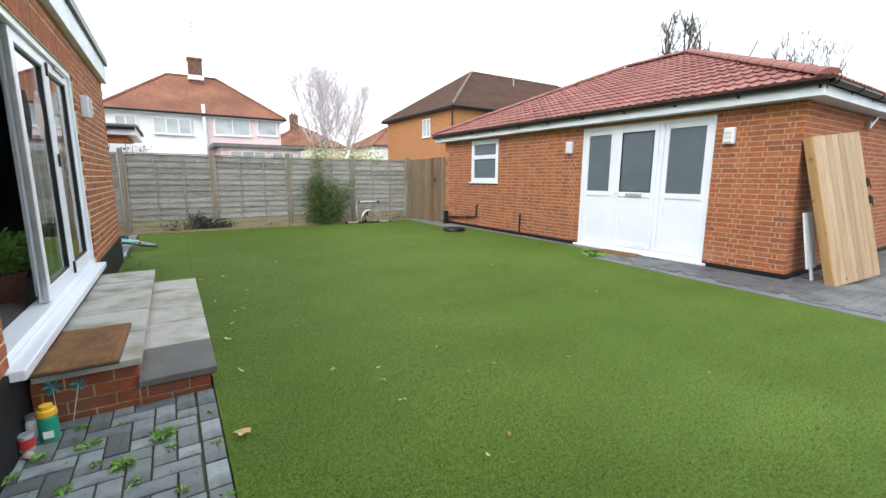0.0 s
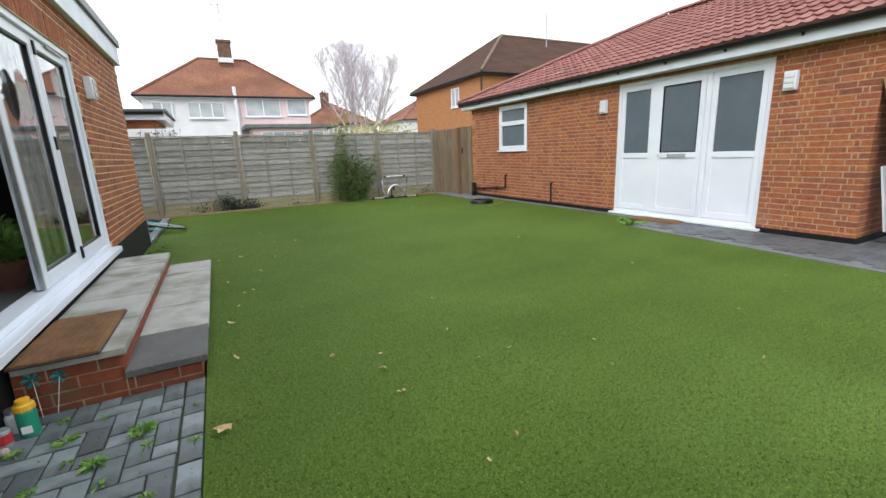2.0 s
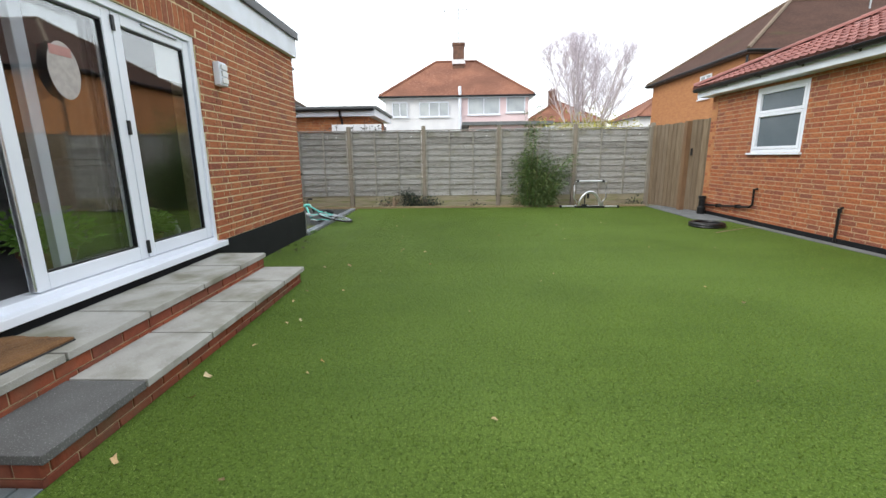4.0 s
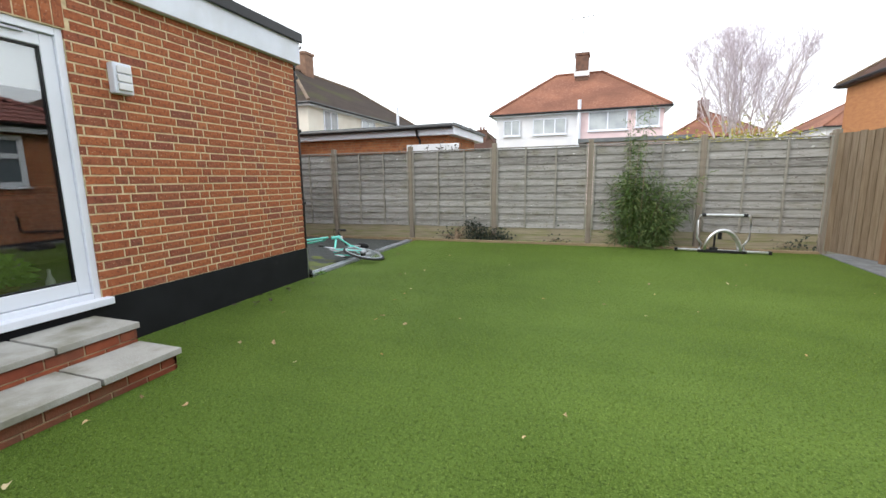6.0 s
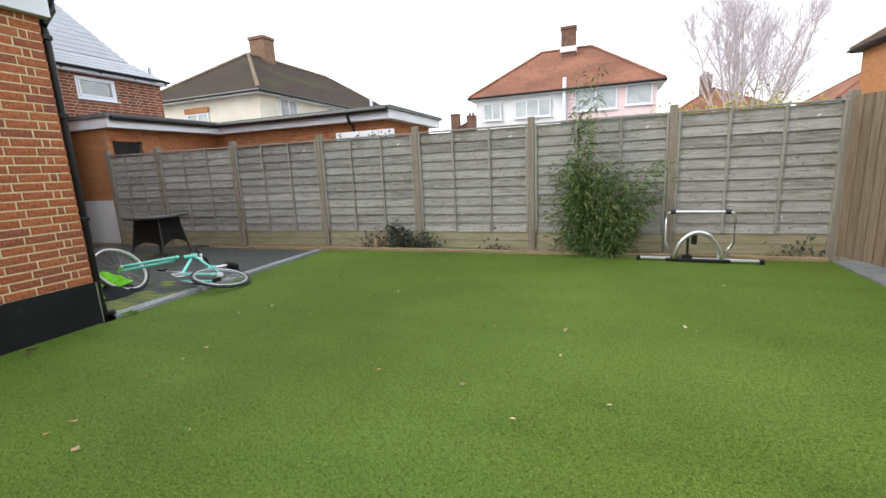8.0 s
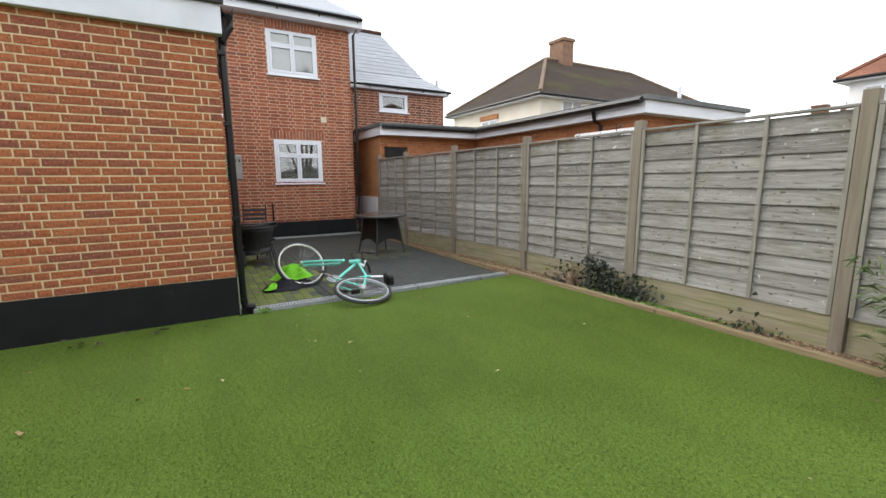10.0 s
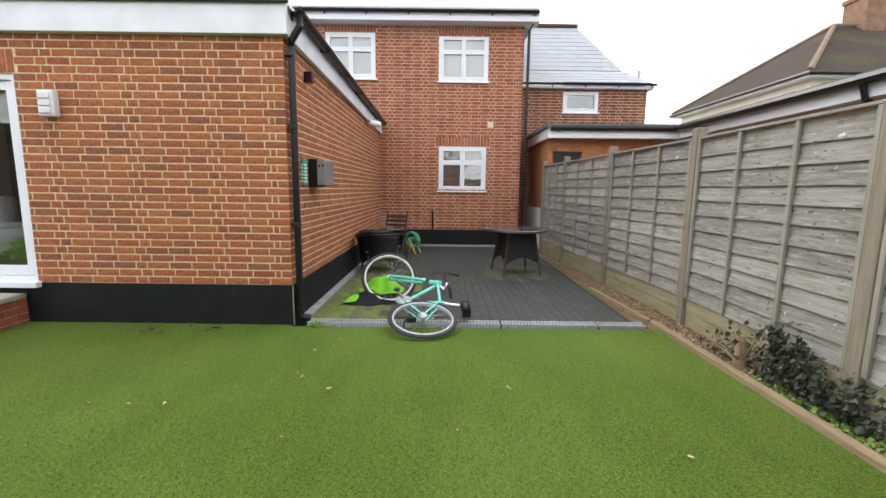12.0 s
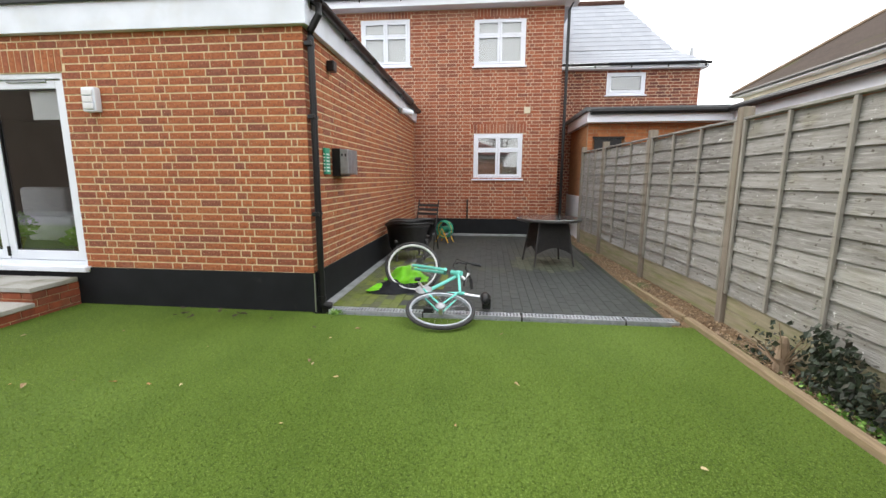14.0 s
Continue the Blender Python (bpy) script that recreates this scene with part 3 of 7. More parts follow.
obj("fascia_front", bx(-0.1, 0.065, -6.0, 10.06, 2.79, 3.09, bevel=0.004), UPVC_DIRTY, kind="structure", label="deep white plastic fascia")
obj("fascia_side", bx(-5.95, 0.0, -0.16, 0.0, -0.31, 0.0, bevel=0.004, m=pose(-0.102, 10.06, 3.09, 0, -1.2, 0)), UPVC_DIRTY, kind="structure", label="deep white plastic fascia")
obj("roof_extension", bx(-6.04, 0.085, -6.0, 10.0, 3.103, 3.16, bevel=0.01), FELT, kind="structure", label="flat felt roof with a black edge trim")
obj("roof_edge_trim", bx(0.067, 0.10, -6.0, 10.09, 3.05, 3.165, bevel=0.008), BLACK, kind="structure", label="black roof edge trim")
# Ceiling and walls are coloured dark to stand for an unlit room.
obj("ceiling", bx(-5.9, -0.3, -5.9, 9.7, 2.60, 2.80), ROOMW, kind="structure", label="room ceiling coloured dark as if unlit")
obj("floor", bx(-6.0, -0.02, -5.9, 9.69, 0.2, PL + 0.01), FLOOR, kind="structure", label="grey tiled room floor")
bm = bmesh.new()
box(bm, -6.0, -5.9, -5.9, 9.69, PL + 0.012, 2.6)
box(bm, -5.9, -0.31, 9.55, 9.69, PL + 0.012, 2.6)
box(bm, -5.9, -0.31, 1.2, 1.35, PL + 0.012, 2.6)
obj("wall_room", bm, ROOMW, kind="structure", label="room walls with the shade put into their colour")


def gutter(name, p0, p1, out, label="black half-round gutter with brackets"):
    """A half-round gutter from p0 to p1; out: horizontal outward direction. Brackets and joints are parts."""
    p0, p1, out = Vector(p0), Vector(p1), Vector(out)
    t = thing(name, Matrix.Translation(p0), label, "gutter", "gutters")
    d = p1 - p0
    L = d.length
    d.normalize()
    bm = bmesh.new()
    rings = []
    for q in (Vector((0, 0, 0)), d * L):
        rings.append([bm.verts.new(q + out * (rr * math.cos(a) + 0.055) + Vector((0, 0, -rr * math.sin(a)))) for rr, a in [(0.055, math.pi * i / 8) for i in range(9)] + [(0.049, math.pi * i / 8) for i in range(8, -1, -1)]])
    for k in range(18):
        bm.faces.new((rings[0][k], rings[0][(k + 1) % 18], rings[1][(k + 1) % 18], rings[1][k]))
    bm.faces.new(rings[0])
    bm.faces.new(rings[1][::-1])
    bmesh.ops.recalc_face_normals(bm, faces=bm.faces)
    part("channel", bm, BLACK, t)
    n = max(2, int(L / 0.9))
    for i in range(n + 1):
        q = d * (0.1 + (L - 0.2) * i / n)
        bm = bmesh.new()
        tube(bm, [q + out * (0.055 + 0.06 * math.cos(a)) + Vector((0, 0, -0.06 * math.sin(a))) for a in [math.pi * k / 8 for k in range(9)]], 0.007, 5)
        box(bm, q.x - 0.012 * abs(d.x) - 0.004, q.x + 0.012 * abs(d.x) + 0.004, q.y - 0.012 * abs(d.y) - 0.004, q.y + 0.012 * abs(d.y) + 0.004, -0.09, -0.01)
        part("bracket", bm, BLACK, t)
    return t


gutter("gutter", (0.02, 10.065, 3.05), (-6.0, 10.065, 2.90), (0, 1, 0))

# ---- patio door ----
DX = -0.05


def door_leaf(parent, name, y0, y1, x, glass=True, st=0.085):
    """A white framed glass leaf in the plane x, from y0 to y1."""
    bm = bmesh.new()
    z0, z1 = PL + 0.06, DT - 0.06
    for a in ((y0, y0 + st), (y1 - st, y1)):
        box(bm, x - 0.06, x, a[0], a[1], z0, z1, 0.006)
    box(bm, x - 0.06, x, y0 + st, y1 - st, z0, z0 + st + 0.02, 0.006)
    box(bm, x - 0.06, x, y0 + st, y1 - st, z1 - st, z1, 0.006)
    lf = part(name, bm, UPVC, parent)
    g = part("pane", bx(x - 0.036, x - 0.03, y0 + st - 0.01, y1 - st + 0.01, z0 + st, z1 - st + 0.01), GLASS, lf)
    g.visible_shadow = False
    bm = bmesh.new()
    for a in ((y0 + st, y0 + st + 0.012), (y1 - st - 0.012, y1 - st)):
        box(bm, x - 0.045, x - 0.012, a[0], a[1], z0 + st + 0.02, z1 - st)
    box(bm, x - 0.045, x - 0.012, y0 + st + 0.012, y1 - st - 0.012, z1 - st - 0.012, z1 - st)
    box(bm, x - 0.045, x - 0.012, y0 + st + 0.012, y1 - st - 0.012, z0 + st + 0.02, z0 + st + 0.032)
    part("gasket", bm, BLACK, lf, "thin black rubber seal")
    return lf


door = thing("door_1", pose(0, 0, 0), "white framed glass patio doors with one leaf slid open", "patio door", kind="structure")
bm = bmesh.new()
box(bm, -0.16, -0.02, D0, D0 + 0.05, PL, DT, 0.005)
box(bm, -0.16, -0.02, D1 - 0.05, D1, PL, DT, 0.005)
box(bm, -0.16, -0.02, D0 + 0.05, D1 - 0.05, DT - 0.055, DT, 0.005)
box(bm, -0.16, -0.02, D0 + 0.05, D1 - 0.05, PL, PL + 0.055, 0.005)
part("door_frame", bm, UPVC, door)
leaf_a = door_leaf(door, "door_leaf", 5.47, 6.435, -0.045)
leaf_b = door_leaf(door, "door_leaf", 6.445, 7.38, -0.045)
leaf_c = door_leaf(door, "door_leaf", 5.72, 6.43, -0.115)
part("interlock", bx(-0.078, -0.046, 5.452, 5.468, PL + 0.07, DT - 0.07, bevel=0.003), ALU, leaf_a, "bright metal locking edge")
for zz in (0.56, 1.52, 2.28):
    part("hinge", bx(-0.045, -0.028, 6.425, 6.455, zz - 0.055, zz + 0.055, bevel=0.004), BLACK, door, "black hinge")
part("trickle_vent", bx(-0.045, -0.025, 6.75, 7.2, 2.345, 2.365, bevel=0.004), GREYM, leaf_b, "slim grey trickle vent")
part("door_sill", bx(-0.02, 0.075, 4.22, 7.47, PL - 0.045, PL + 0.012, bevel=0.006), UPVC, door, "projecting white sill")

# ---- steps ----
YS = [4.42, 5.00, 5.61, 6.22, 6.80, 7.335]
steps = thing("door_steps", pose(0, 0, 0), "two brick steps topped with pale concrete slabs", "steps", kind="structure")
part("core", bx(0.02, 0.500, 4.465, 7.305, -0.03, 0.258), MORTAR_S, steps)
part("core", bx(0.500, 0.880, 4.455, 7.305, -0.03, 0.108), MORTAR_S, steps)
part("joint", bx(0.04, 0.530, 4.47, 7.30, 0.2585, 0.264), JOINT, steps)
part("joint", bx(0.51, 0.915, 4.47, 7.30, 0.1085, 0.113), JOINT, steps)
rs = random.Random(5)
for k in range(5):
    e = 0.008
    part("slab", bx(0.035, 0.532, YS[k] + e, YS[k + 1] - e, 0.259, 0.302 + rs.uniform(-0.002, 0.002), bevel=0.004), SLAB, steps)
    part("slab", bx(0.505, 0.930, YS[k] + e, YS[k + 1] - e, 0.109, 0.152 + rs.uniform(-0.002, 0.002), bevel=0.004), SLAB_D if k == 0 else SLAB, steps, "dark grey slab" if k == 0 else "")


def step_bricks(m, length, rows, z0):
    bl = []
    for k in range(rows):
        u = -0.1 * (k % 2)
        while u < length:
            a, b = max(u, 0), min(u + 0.215, length)
            if b - a > 0.02:
                bl.append((a, b, z0 + k * 0.075, z0 + k * 0.075 + 0.066))
            u += 0.225
    for a, b, c, d in bl:
        v, f = piece(a, b, c, d, 0.02, 0.0)
        v = [tuple(m @ Vector(p)) for p in v]
        me = bpy.data.meshes.new("brick")
        me.from_pydata(v, [], f)
        me.materials.append(BRICK_STEP)
        o = new("brick", me)
        o.parent = steps


step_bricks(W_NY(0.51, 4.457), 0.49, 4, -0.042)
step_bricks(W_NY(0.889, 4.447), 0.38, 2, -0.042)
step_bricks(W_PX(7.312, 0.508), 2.86, 2, 0.108)
step_bricks(W_PX(7.312, 0.888), 2.86, 2, -0.042)
step_bricks(W_PY(0.02, 7.313), 0.49, 4, -0.042)
step_bricks(W_PY(0.508, 7.313), 0.38, 2, -0.042)

# ================= main house =================
HX, HY, HZ = -6.05, 13.33, 5.08
mw = [(HY - 12.52, HY - 11.40, 1.36, 2.39), (HY - 12.52, HY - 11.38, 3.86, 4.88), (HY - 9.92, HY - 8.78, 3.90, 4.91)]
house_wall = wall("wall_main_house", W_PX(HY, HX), 13.0, 0.42, HZ, mw, BRICK_H, MORTAR_H, thick=0.3, near=(2.0, 1.5), label="red brick wall of the main house",
                  soldiers=[(mw[0][0] - 0.08, mw[0][1] + 0.08, 2.395, 2.61), (mw[1][0] - 0.02, mw[1][1] + 0.02, 4.885, HZ - 0.01), (mw[2][0] - 0.02, mw[2][1] + 0.02, 4.915, HZ - 0.01)])
obj("plinth_main_house", bx(-6.35, HX + 0.012, 10.02, HY + 0.01, -0.1, 0.418), PLINTH, kind="structure", label="black painted plinth")
house_side = wall("wall_main_house_side", W_PY(-9.0, HY), 2.95, 0.0, HZ, [], BRICK_H, MORTAR_H, thick=0.3, corner_end=True, label="red brick side wall of the main house")
for nm, wv, bl in (("window_1", mw[0], 2), ("window_2", mw[1], 1), ("window_3", mw[2], 1)):
    window(nm, W_PX(HY, HX, 0) @ pose(wv[0], 0, wv[2]), wv[1] - wv[0], wv[3] - wv[2], 2, 0.36, blind=bl, label="white plastic window with two casements, top lights and slatted blinds")
# Solid dark block behind the windows, in place of unlit rooms.
obj("house_shell", bx(-8.9, -6.6, 0.4, 13.0, 0.3, 5.0), DARK, kind="structure", label="dark block in place of the unlit house rooms")
obj("fascia_main_house", bx(HX - 0.1, HX + 0.28, 0.3, HY + 0.28, HZ + 0.002, HZ + 0.16, bevel=0.004), UPVC, kind="structure", label="white fascia and soffit")
gutter("gutter", (HX + 0.28, HY + 0.25, HZ + 0.20), (HX + 0.28, 0.4, HZ + 0.20), (1, 0, 0))


def hip_roof(bm, x0, x1, y0, y1, z, h, along, over=0.3, thick=0.12, inset=0):
    """A hipped roof over a rectangle, its ridge along 'x' or 'y'."""
    x0, x1, y0, y1 = x0 - over, x1 + over, y0 - over, y1 + over
    d = min(x1 - x0, y1 - y0) / 2
    d = inset or d
    if along == "x":
        r0, r1 = ((x0 + d), (y0 + y1) / 2), ((x1 - d), (y0 + y1) / 2)
    else:
        r0, r1 = ((x0 + x1) / 2, y0 + d), ((x0 + x1) / 2, y1 - d)
    c = [(x0, y0), (x1, y0), (x1, y1), (x0, y1)]
    lo = [bm.verts.new((a, b, z)) for a, b in c]
    mid = [bm.verts.new((a, b, z + thick)) for a, b in c]
    R0, R1 = bm.verts.new((*r0, z + h)), bm.verts.new((*r1, z + h))
    bm.faces.new(lo[::-1])
    for i in range(4):
        bm.faces.new((lo[i], lo[(i + 1) % 4], mid[(i + 1) % 4], mid[i]))
    if along == "x":
        bm.faces.new((mid[0], mid[1], R1, R0))
        bm.faces.new((mid[1], mid[2], R1))
        bm.faces.new((mid[2], mid[3], R0, R1))
        bm.faces.new((mid[3], mid[0], R0))
    else:
        bm.faces.new((mid[0], mid[1], R0))
        bm.faces.new((mid[1], mid[2], R1, R0))
        bm.faces.new((mid[2], mid[3], R1))
        bm.faces.new((mid[3], mid[0], R0, R1))
    return [v.co.copy() for v in mid], R0.co.copy(), R1.co.copy()


bm = bmesh.new()
hip_roof(bm, -12.0, HX, 2.0, HY, HZ + 0.162, 2.6, "y", 0.26)
obj("roof_main_house", bm, ROOF_S, kind="structure", label="grey slate roof of the main house")


def stack(parent, x, y, z0, z1, w=0.8, d=0.5, pots=2, material=None):
    """A brick chimney: shaft with an oversailing top, cement flaunching and clay pots."""
    material = material or BRICK_FAR
    ch = part("chimney", bx(x - w / 2, x + w / 2, y - d / 2, y + d / 2, z0, z1 - 0.15, bevel=0.01), material, parent)
    part("chimney_cap", bx(x - w / 2 - 0.05, x + w / 2 + 0.05, y - d / 2 - 0.05, y + d / 2 + 0.05, z1 - 0.15, z1, bevel=0.01), material, ch)
    for i in range(pots):
        part("chimney_pot", lathe(bmesh.new(), [(0.10, z1), (0.09, z1 + 0.22), (0.11, z1 + 0.24), (0.11, z1 + 0.28), (0.07, z1 + 0.28)], 10, Matrix.Translation((x + (i - (pots - 1) / 2) * 0.3, y, 0))), TERRA, ch)
    return ch


def far_window(parent, m, w, h, cols=2, rows=1, bar=0.06):
    t = part("window", bmesh.new(), UPVC, parent, m=m)
    bm = bmesh.new()
    frame_rect(bm, 0, w, 0, h, bar, -0.02, 0.04, 0)
    for c in range(1, cols):
        box(bm, w * c / cols - bar / 2, w * c / cols + bar / 2, -0.02, 0.035, bar, h - bar)
    if rows == 2:
        box(bm, bar, w - bar, -0.02, 0.03, h * 0.68, h * 0.68 + bar)
    part("frame", bm, UPVC, t)
    part("pane", bx(bar, w - bar, -0.02, 0.005, bar, h - bar), FARPANE, t)
    part("sill", bx(-0.05, w + 0.05, 0.0, 0.09, -0.06, 0.0), UPVC, t)
    return t


FARPANE = mat("far_window_pane", (0.30, 0.33, 0.36), (0.46, 0.49, 0.50), 1.2, 0.08, spec=0.8)


def house(name, label, x0, x1, y0, y1, ze, h, along, wall_mat, roof_mat, cap_mat=None, over=0.3, gut=None, soffit=None, inset=0):
    t = thing(name, pose(0, 0, 0), label, "house")
    part("wall", bx(x0, x1, y0, y1, -0.3, ze), wall_mat, t)
    bm = bmesh.new()
    mid, r0, r1 = hip_roof(bm, x0, x1, y0, y1, ze, h, along, over, inset=inset)
    part("roof", bm, roof_mat, t)
    bm = bmesh.new()
    ends = [(mid[0], r0), (mid[1], r1 if along == "x" else r0), (mid[2], r1), (mid[3], r0 if along == "x" else r1), (r0, r1)]
    for a, b in ends:
        tube(bm, [a + Vector((0, 0, 0.02)), b + Vector((0, 0, 0.02))], 0.085, 6)
    part("ridge_tiles", bm, cap_mat or roof_mat, t)
    o = over + 0.06
    bm = bmesh.new()
    tube(bm, [(x0 - o, y0 - o, ze + 0.05), (x1 + o, y0 - o, ze + 0.05), (x1 + o, y1 + o, ze + 0.05), (x0 - o, y1 + o, ze + 0.05)], 0.06, 6, close=True)
    part("gutter", bm, gut or BLACK, t)
    part("soffit", bx(x0 - over, x1 + over, y0 - over, y1 + over, ze - 0.05, ze - 0.002), soffit or UPVC_DIRTY, t)
    return t


# ---- lower wing of the main house ----
WX, WY, WZ = -7.45, 16.86, 4.06
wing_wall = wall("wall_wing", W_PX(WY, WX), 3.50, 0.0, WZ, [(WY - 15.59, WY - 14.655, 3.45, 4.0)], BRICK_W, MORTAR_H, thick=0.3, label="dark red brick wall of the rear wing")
window("window_4", W_PX(WY, WX) @ pose(WY - 15.59, 0, 3.45), 0.935, 0.55, 1, 0, label="small white plastic window")
# Solid dark block in place of the wing's unlit rooms.
obj("wing_shell", bx(-13, WX - 0.4, 13.4, 16.5, 0.0, 4.0), DARK, kind="structure", label="dark block in place of the unlit wing rooms")
obj("wall_wing_side", bx(-13, WX - 0.01, 16.56, WY, 0.0, WZ), BRICK_FAR, kind="structure", label="brick side of the rear wing")
obj("fascia_wing", bx(-13, WX + 0.16, 13.36, WY + 0.12, WZ - 0.02, WZ + 0.04), UPVC, kind="structure", label="thin white soffit and fascia")
gutter("gutter", (WX + 0.16, WY + 0.14, WZ + 0.09), (WX + 0.16, 13.36, WZ + 0.09), (1, 0, 0))
# a steep slate roof with a shallow sprocket at its eaves: eave, kick and ridge as (x, y, z)
EAVE, KICK, TOP = (WX + 0.25, WY + 0.0, WZ + 0.10), (-7.76, 16.29, 4.59), (-8.77, 15.28, 6.04)
bm = bmesh.new()
A = [bm.verts.new(p) for p in [EAVE, (EAVE[0], 13.34, EAVE[2]), KICK, (KICK[0], 13.34, KICK[2]), TOP, (TOP[0], 13.34, TOP[2]), (-10.8, 15.28, 6.04), (-13, KICK[1], KICK[2]), (-13, EAVE[1], EAVE[2])]]
for f in ((0, 2, 3, 1), (2, 4, 5, 3), (0, 8, 7, 2), (2, 7, 6, 4)):
    bm.faces.new([A[i] for i in f])
r = bmesh.ops.solidify(bm, geom=list(bm.faces), thickness=0.05)
roof_wing = obj("roof_wing", bm, ROOF_S, kind="structure", label="pale grey slate roof with a flared eave")
obj("ridge_wing", tube(bmesh.new(), [(TOP[0], 13.3, TOP[2] + 0.03), (TOP[0], TOP[1], TOP[2] + 0.03), (-10.8, 15.28, 6.07)], 0.07, 6), ROOF_B, kind="structure", label="dark ridge tiles")
obj("vent_pipe", tube(bmesh.new(), [(-7.45, 16.62, 4.2), (-7.45, 16.62, 4.52)], 0.045, 8), GREYM, kind="structure", label="grey vent pipe")


def slates(o, u, v, n, poly, w, g, material, name, label):
    """Rows of slates or tiles on a slope, joined: poly gives (u range at v) by a function."""
    out = []
    k = 0
    rr = random.Random(3)
    while True:
        a = k * g
        r = poly(a + g / 2)
        if r is None or r[1] - r[0] < 0.1:
            break
        x = r[0] - (w / 2 if k % 2 else 0)
        while x < r[1]:
            p, q = max(x + 0.003, r[0]), min(x + w - 0.003, r[1])
            if q - p > 0.03:
                t0, t1 = 0.010 + rr.uniform(0, 0.002), 0.004
                pts = [(p, a, t0), (q, a, t0), (q, a + g + 0.02, t1), (p, a + g + 0.02, t1), (p, a, 0.0), (q, a, 0.0)]
                vs = [o + u * c[0] + v * c[1] + n * c[2] for c in pts]
                out.append((vs, [(0, 1, 2, 3), (4, 5, 1, 0)]))
            x += w
        k += 1
    return soup(name, out, material, label=label, kind="stuff")


for lo_p, hi_p in ((EAVE, KICK), (KICK, TOP)):
    O, U, V = Vector(lo_p), Vector((0, -1, 0)), Vector((hi_p[0] - lo_p[0], 0, hi_p[2] - lo_p[2]))
    LV, HIP = V.length, lo_p[1] - hi_p[1]
    V.normalize()
    slates(O, U, V, U.cross(V) if U.cross(V).z > 0 else V.cross(U), lambda v, LV=LV, HIP=HIP, y0=lo_p[1]: (HIP * v / LV, y0 - 13.35) if v < LV else None, 0.25, 0.16, ROOF_S, "slate", "pale grey slates in rows")

BRICK_OR = mat("brick_orange", (0.4, 0.12, 0.05), (0.8, 0.76, 0.74), 10, 0.9, rnd=[(0.40, 0.14, 0.05), (0.46, 0.175, 0.065), (0.34, 0.115, 0.045), (0.43, 0.16, 0.06)])
MORTAR_O = mat("mortar_orange", (0.36, 0.22, 0.13), (0.28, 0.17, 0.10), 10, 0.95)
# ---- neighbour's flat-roofed outbuilding ----
shed = thing("outbuilding", pose(0, 0, 0), "long flat-roofed orange brick outbuilding with a white fascia", "outbuilding")
FP = [(-13.0, 13.86), (-5.53, 13.86), (-5.53, 16.82), (-0.27, 16.82), (-0.27, 19.6), (-13.0, 19.6)]
part("wall", prism(bmesh.new(), FP, -0.2, 2.52), BRICK_FAR, shed)
RP = [(-13.0, 13.76), (-5.20, 13.76), (-5.08, 16.52), (0.06, 16.50), (0.06, 19.82), (-13.0, 19.82)]
wall("wall_outbuilding", W_NY(-0.17, 16.72), 5.26, 0.5, 2.518, [], BRICK_OR, MORTAR_O, thick=0.08, label="orange brick face of the outbuilding")
wall("wall_outbuilding", W_PX(19.5, -0.17), 2.78, 0.5, 2.518, [], BRICK_OR, MORTAR_O, thick=0.08, corner_end=True, label="orange brick face of the outbuilding")
wall("wall_outbuilding", W_PX(16.72, -5.43), 2.90, 0.0, 2.518, [(2.12, 2.78, 1.35, 2.27)], BRICK_OR, MORTAR_O, thick=0.08, corner_end=True, label="orange brick face of the outbuilding")
dw = part("window", frame_rect(bmesh.new(), 2.125, 2.775, 1.355, 2.265, 0.05, -0.07, -0.02) or bx(2.125, 2.775, -0.07, -0.02, 2.215, 2.265), BLACK, shed, "dark framed side window", m=W_PX(16.72, -5.43))
part("pane", bx(2.17, 2.73, -0.06, -0.045, 1.40, 2.22), BLACK, dw)
part("painted_base", bx(-13.0, -5.44, 13.815, 13.856, -0.2, 0.97, bevel=0.004), RENDER_W, shed, "white painted lower wall")
part("fascia", prism(bmesh.new(), RP, 2.52, 2.73), UPVC, shed, "white fascia board")
RP2 = [(-13.0, 13.70), (-5.14, 13.70), (-5.02, 16.46), (0.12, 16.44), (0.12, 19.88), (-13.0, 19.88)]
part("roof", prism(bmesh.new(), RP2, 2.732, 2.81), FELT, shed, "dark felt roof")
part("gutter", tube(bmesh.new(), [(-5.13, 13.8, 2.72), (-5.01, 16.40, 2.72), (0.05, 16.40, 2.72)], 0.06, 8), BLACK, shed)
part("downpipe", tube(bmesh.new(), [(-1.0, 16.40, 2.74), (-1.0, 16.48, 2.50), (-1.0, 16.66, 2.42), (-1.0, 16.66, 0.2)], 0.035, 8), BLACK, shed)


# ---- white panel and dead stems in the neighbouring garden ----
wp = thing("garden_screen", pose(-1.2, 16.18, 0.0), "white painted garden screen with dead plants in front", "garden screen")
part("panel", bx(0.0, 1.5, 0.0, 0.05, 0.0, 2.25, bevel=0.01), RENDER_W, wp)
rq = random.Random(41)
for k in range(8):
    bm = bmesh.new()
    x, h = rq.uniform(-0.1, 1.6), rq.uniform(2.18, 2.36)
    tube(bm, [(x, -0.08, 0.0), (x + rq.uniform(-0.05, 0.05), -0.10, h * 0.7), (x + rq.uniform(-0.16, 0.16), -0.08, h)], 0.012, 5, 0.006)
    for j in range(3):
        c = Vector((x + rq.uniform(-0.15, 0.15), -0.09, h - rq.uniform(0.0, 0.14)))
        tube(bm, [c, c + Vector((rq.uniform(-0.07, 0.07), 0.0, rq.uniform(-0.05, 0.03)))], 0.022, 5, 0.006)
    part("stem", bm, BARK_D, wp, "dark withered stem")


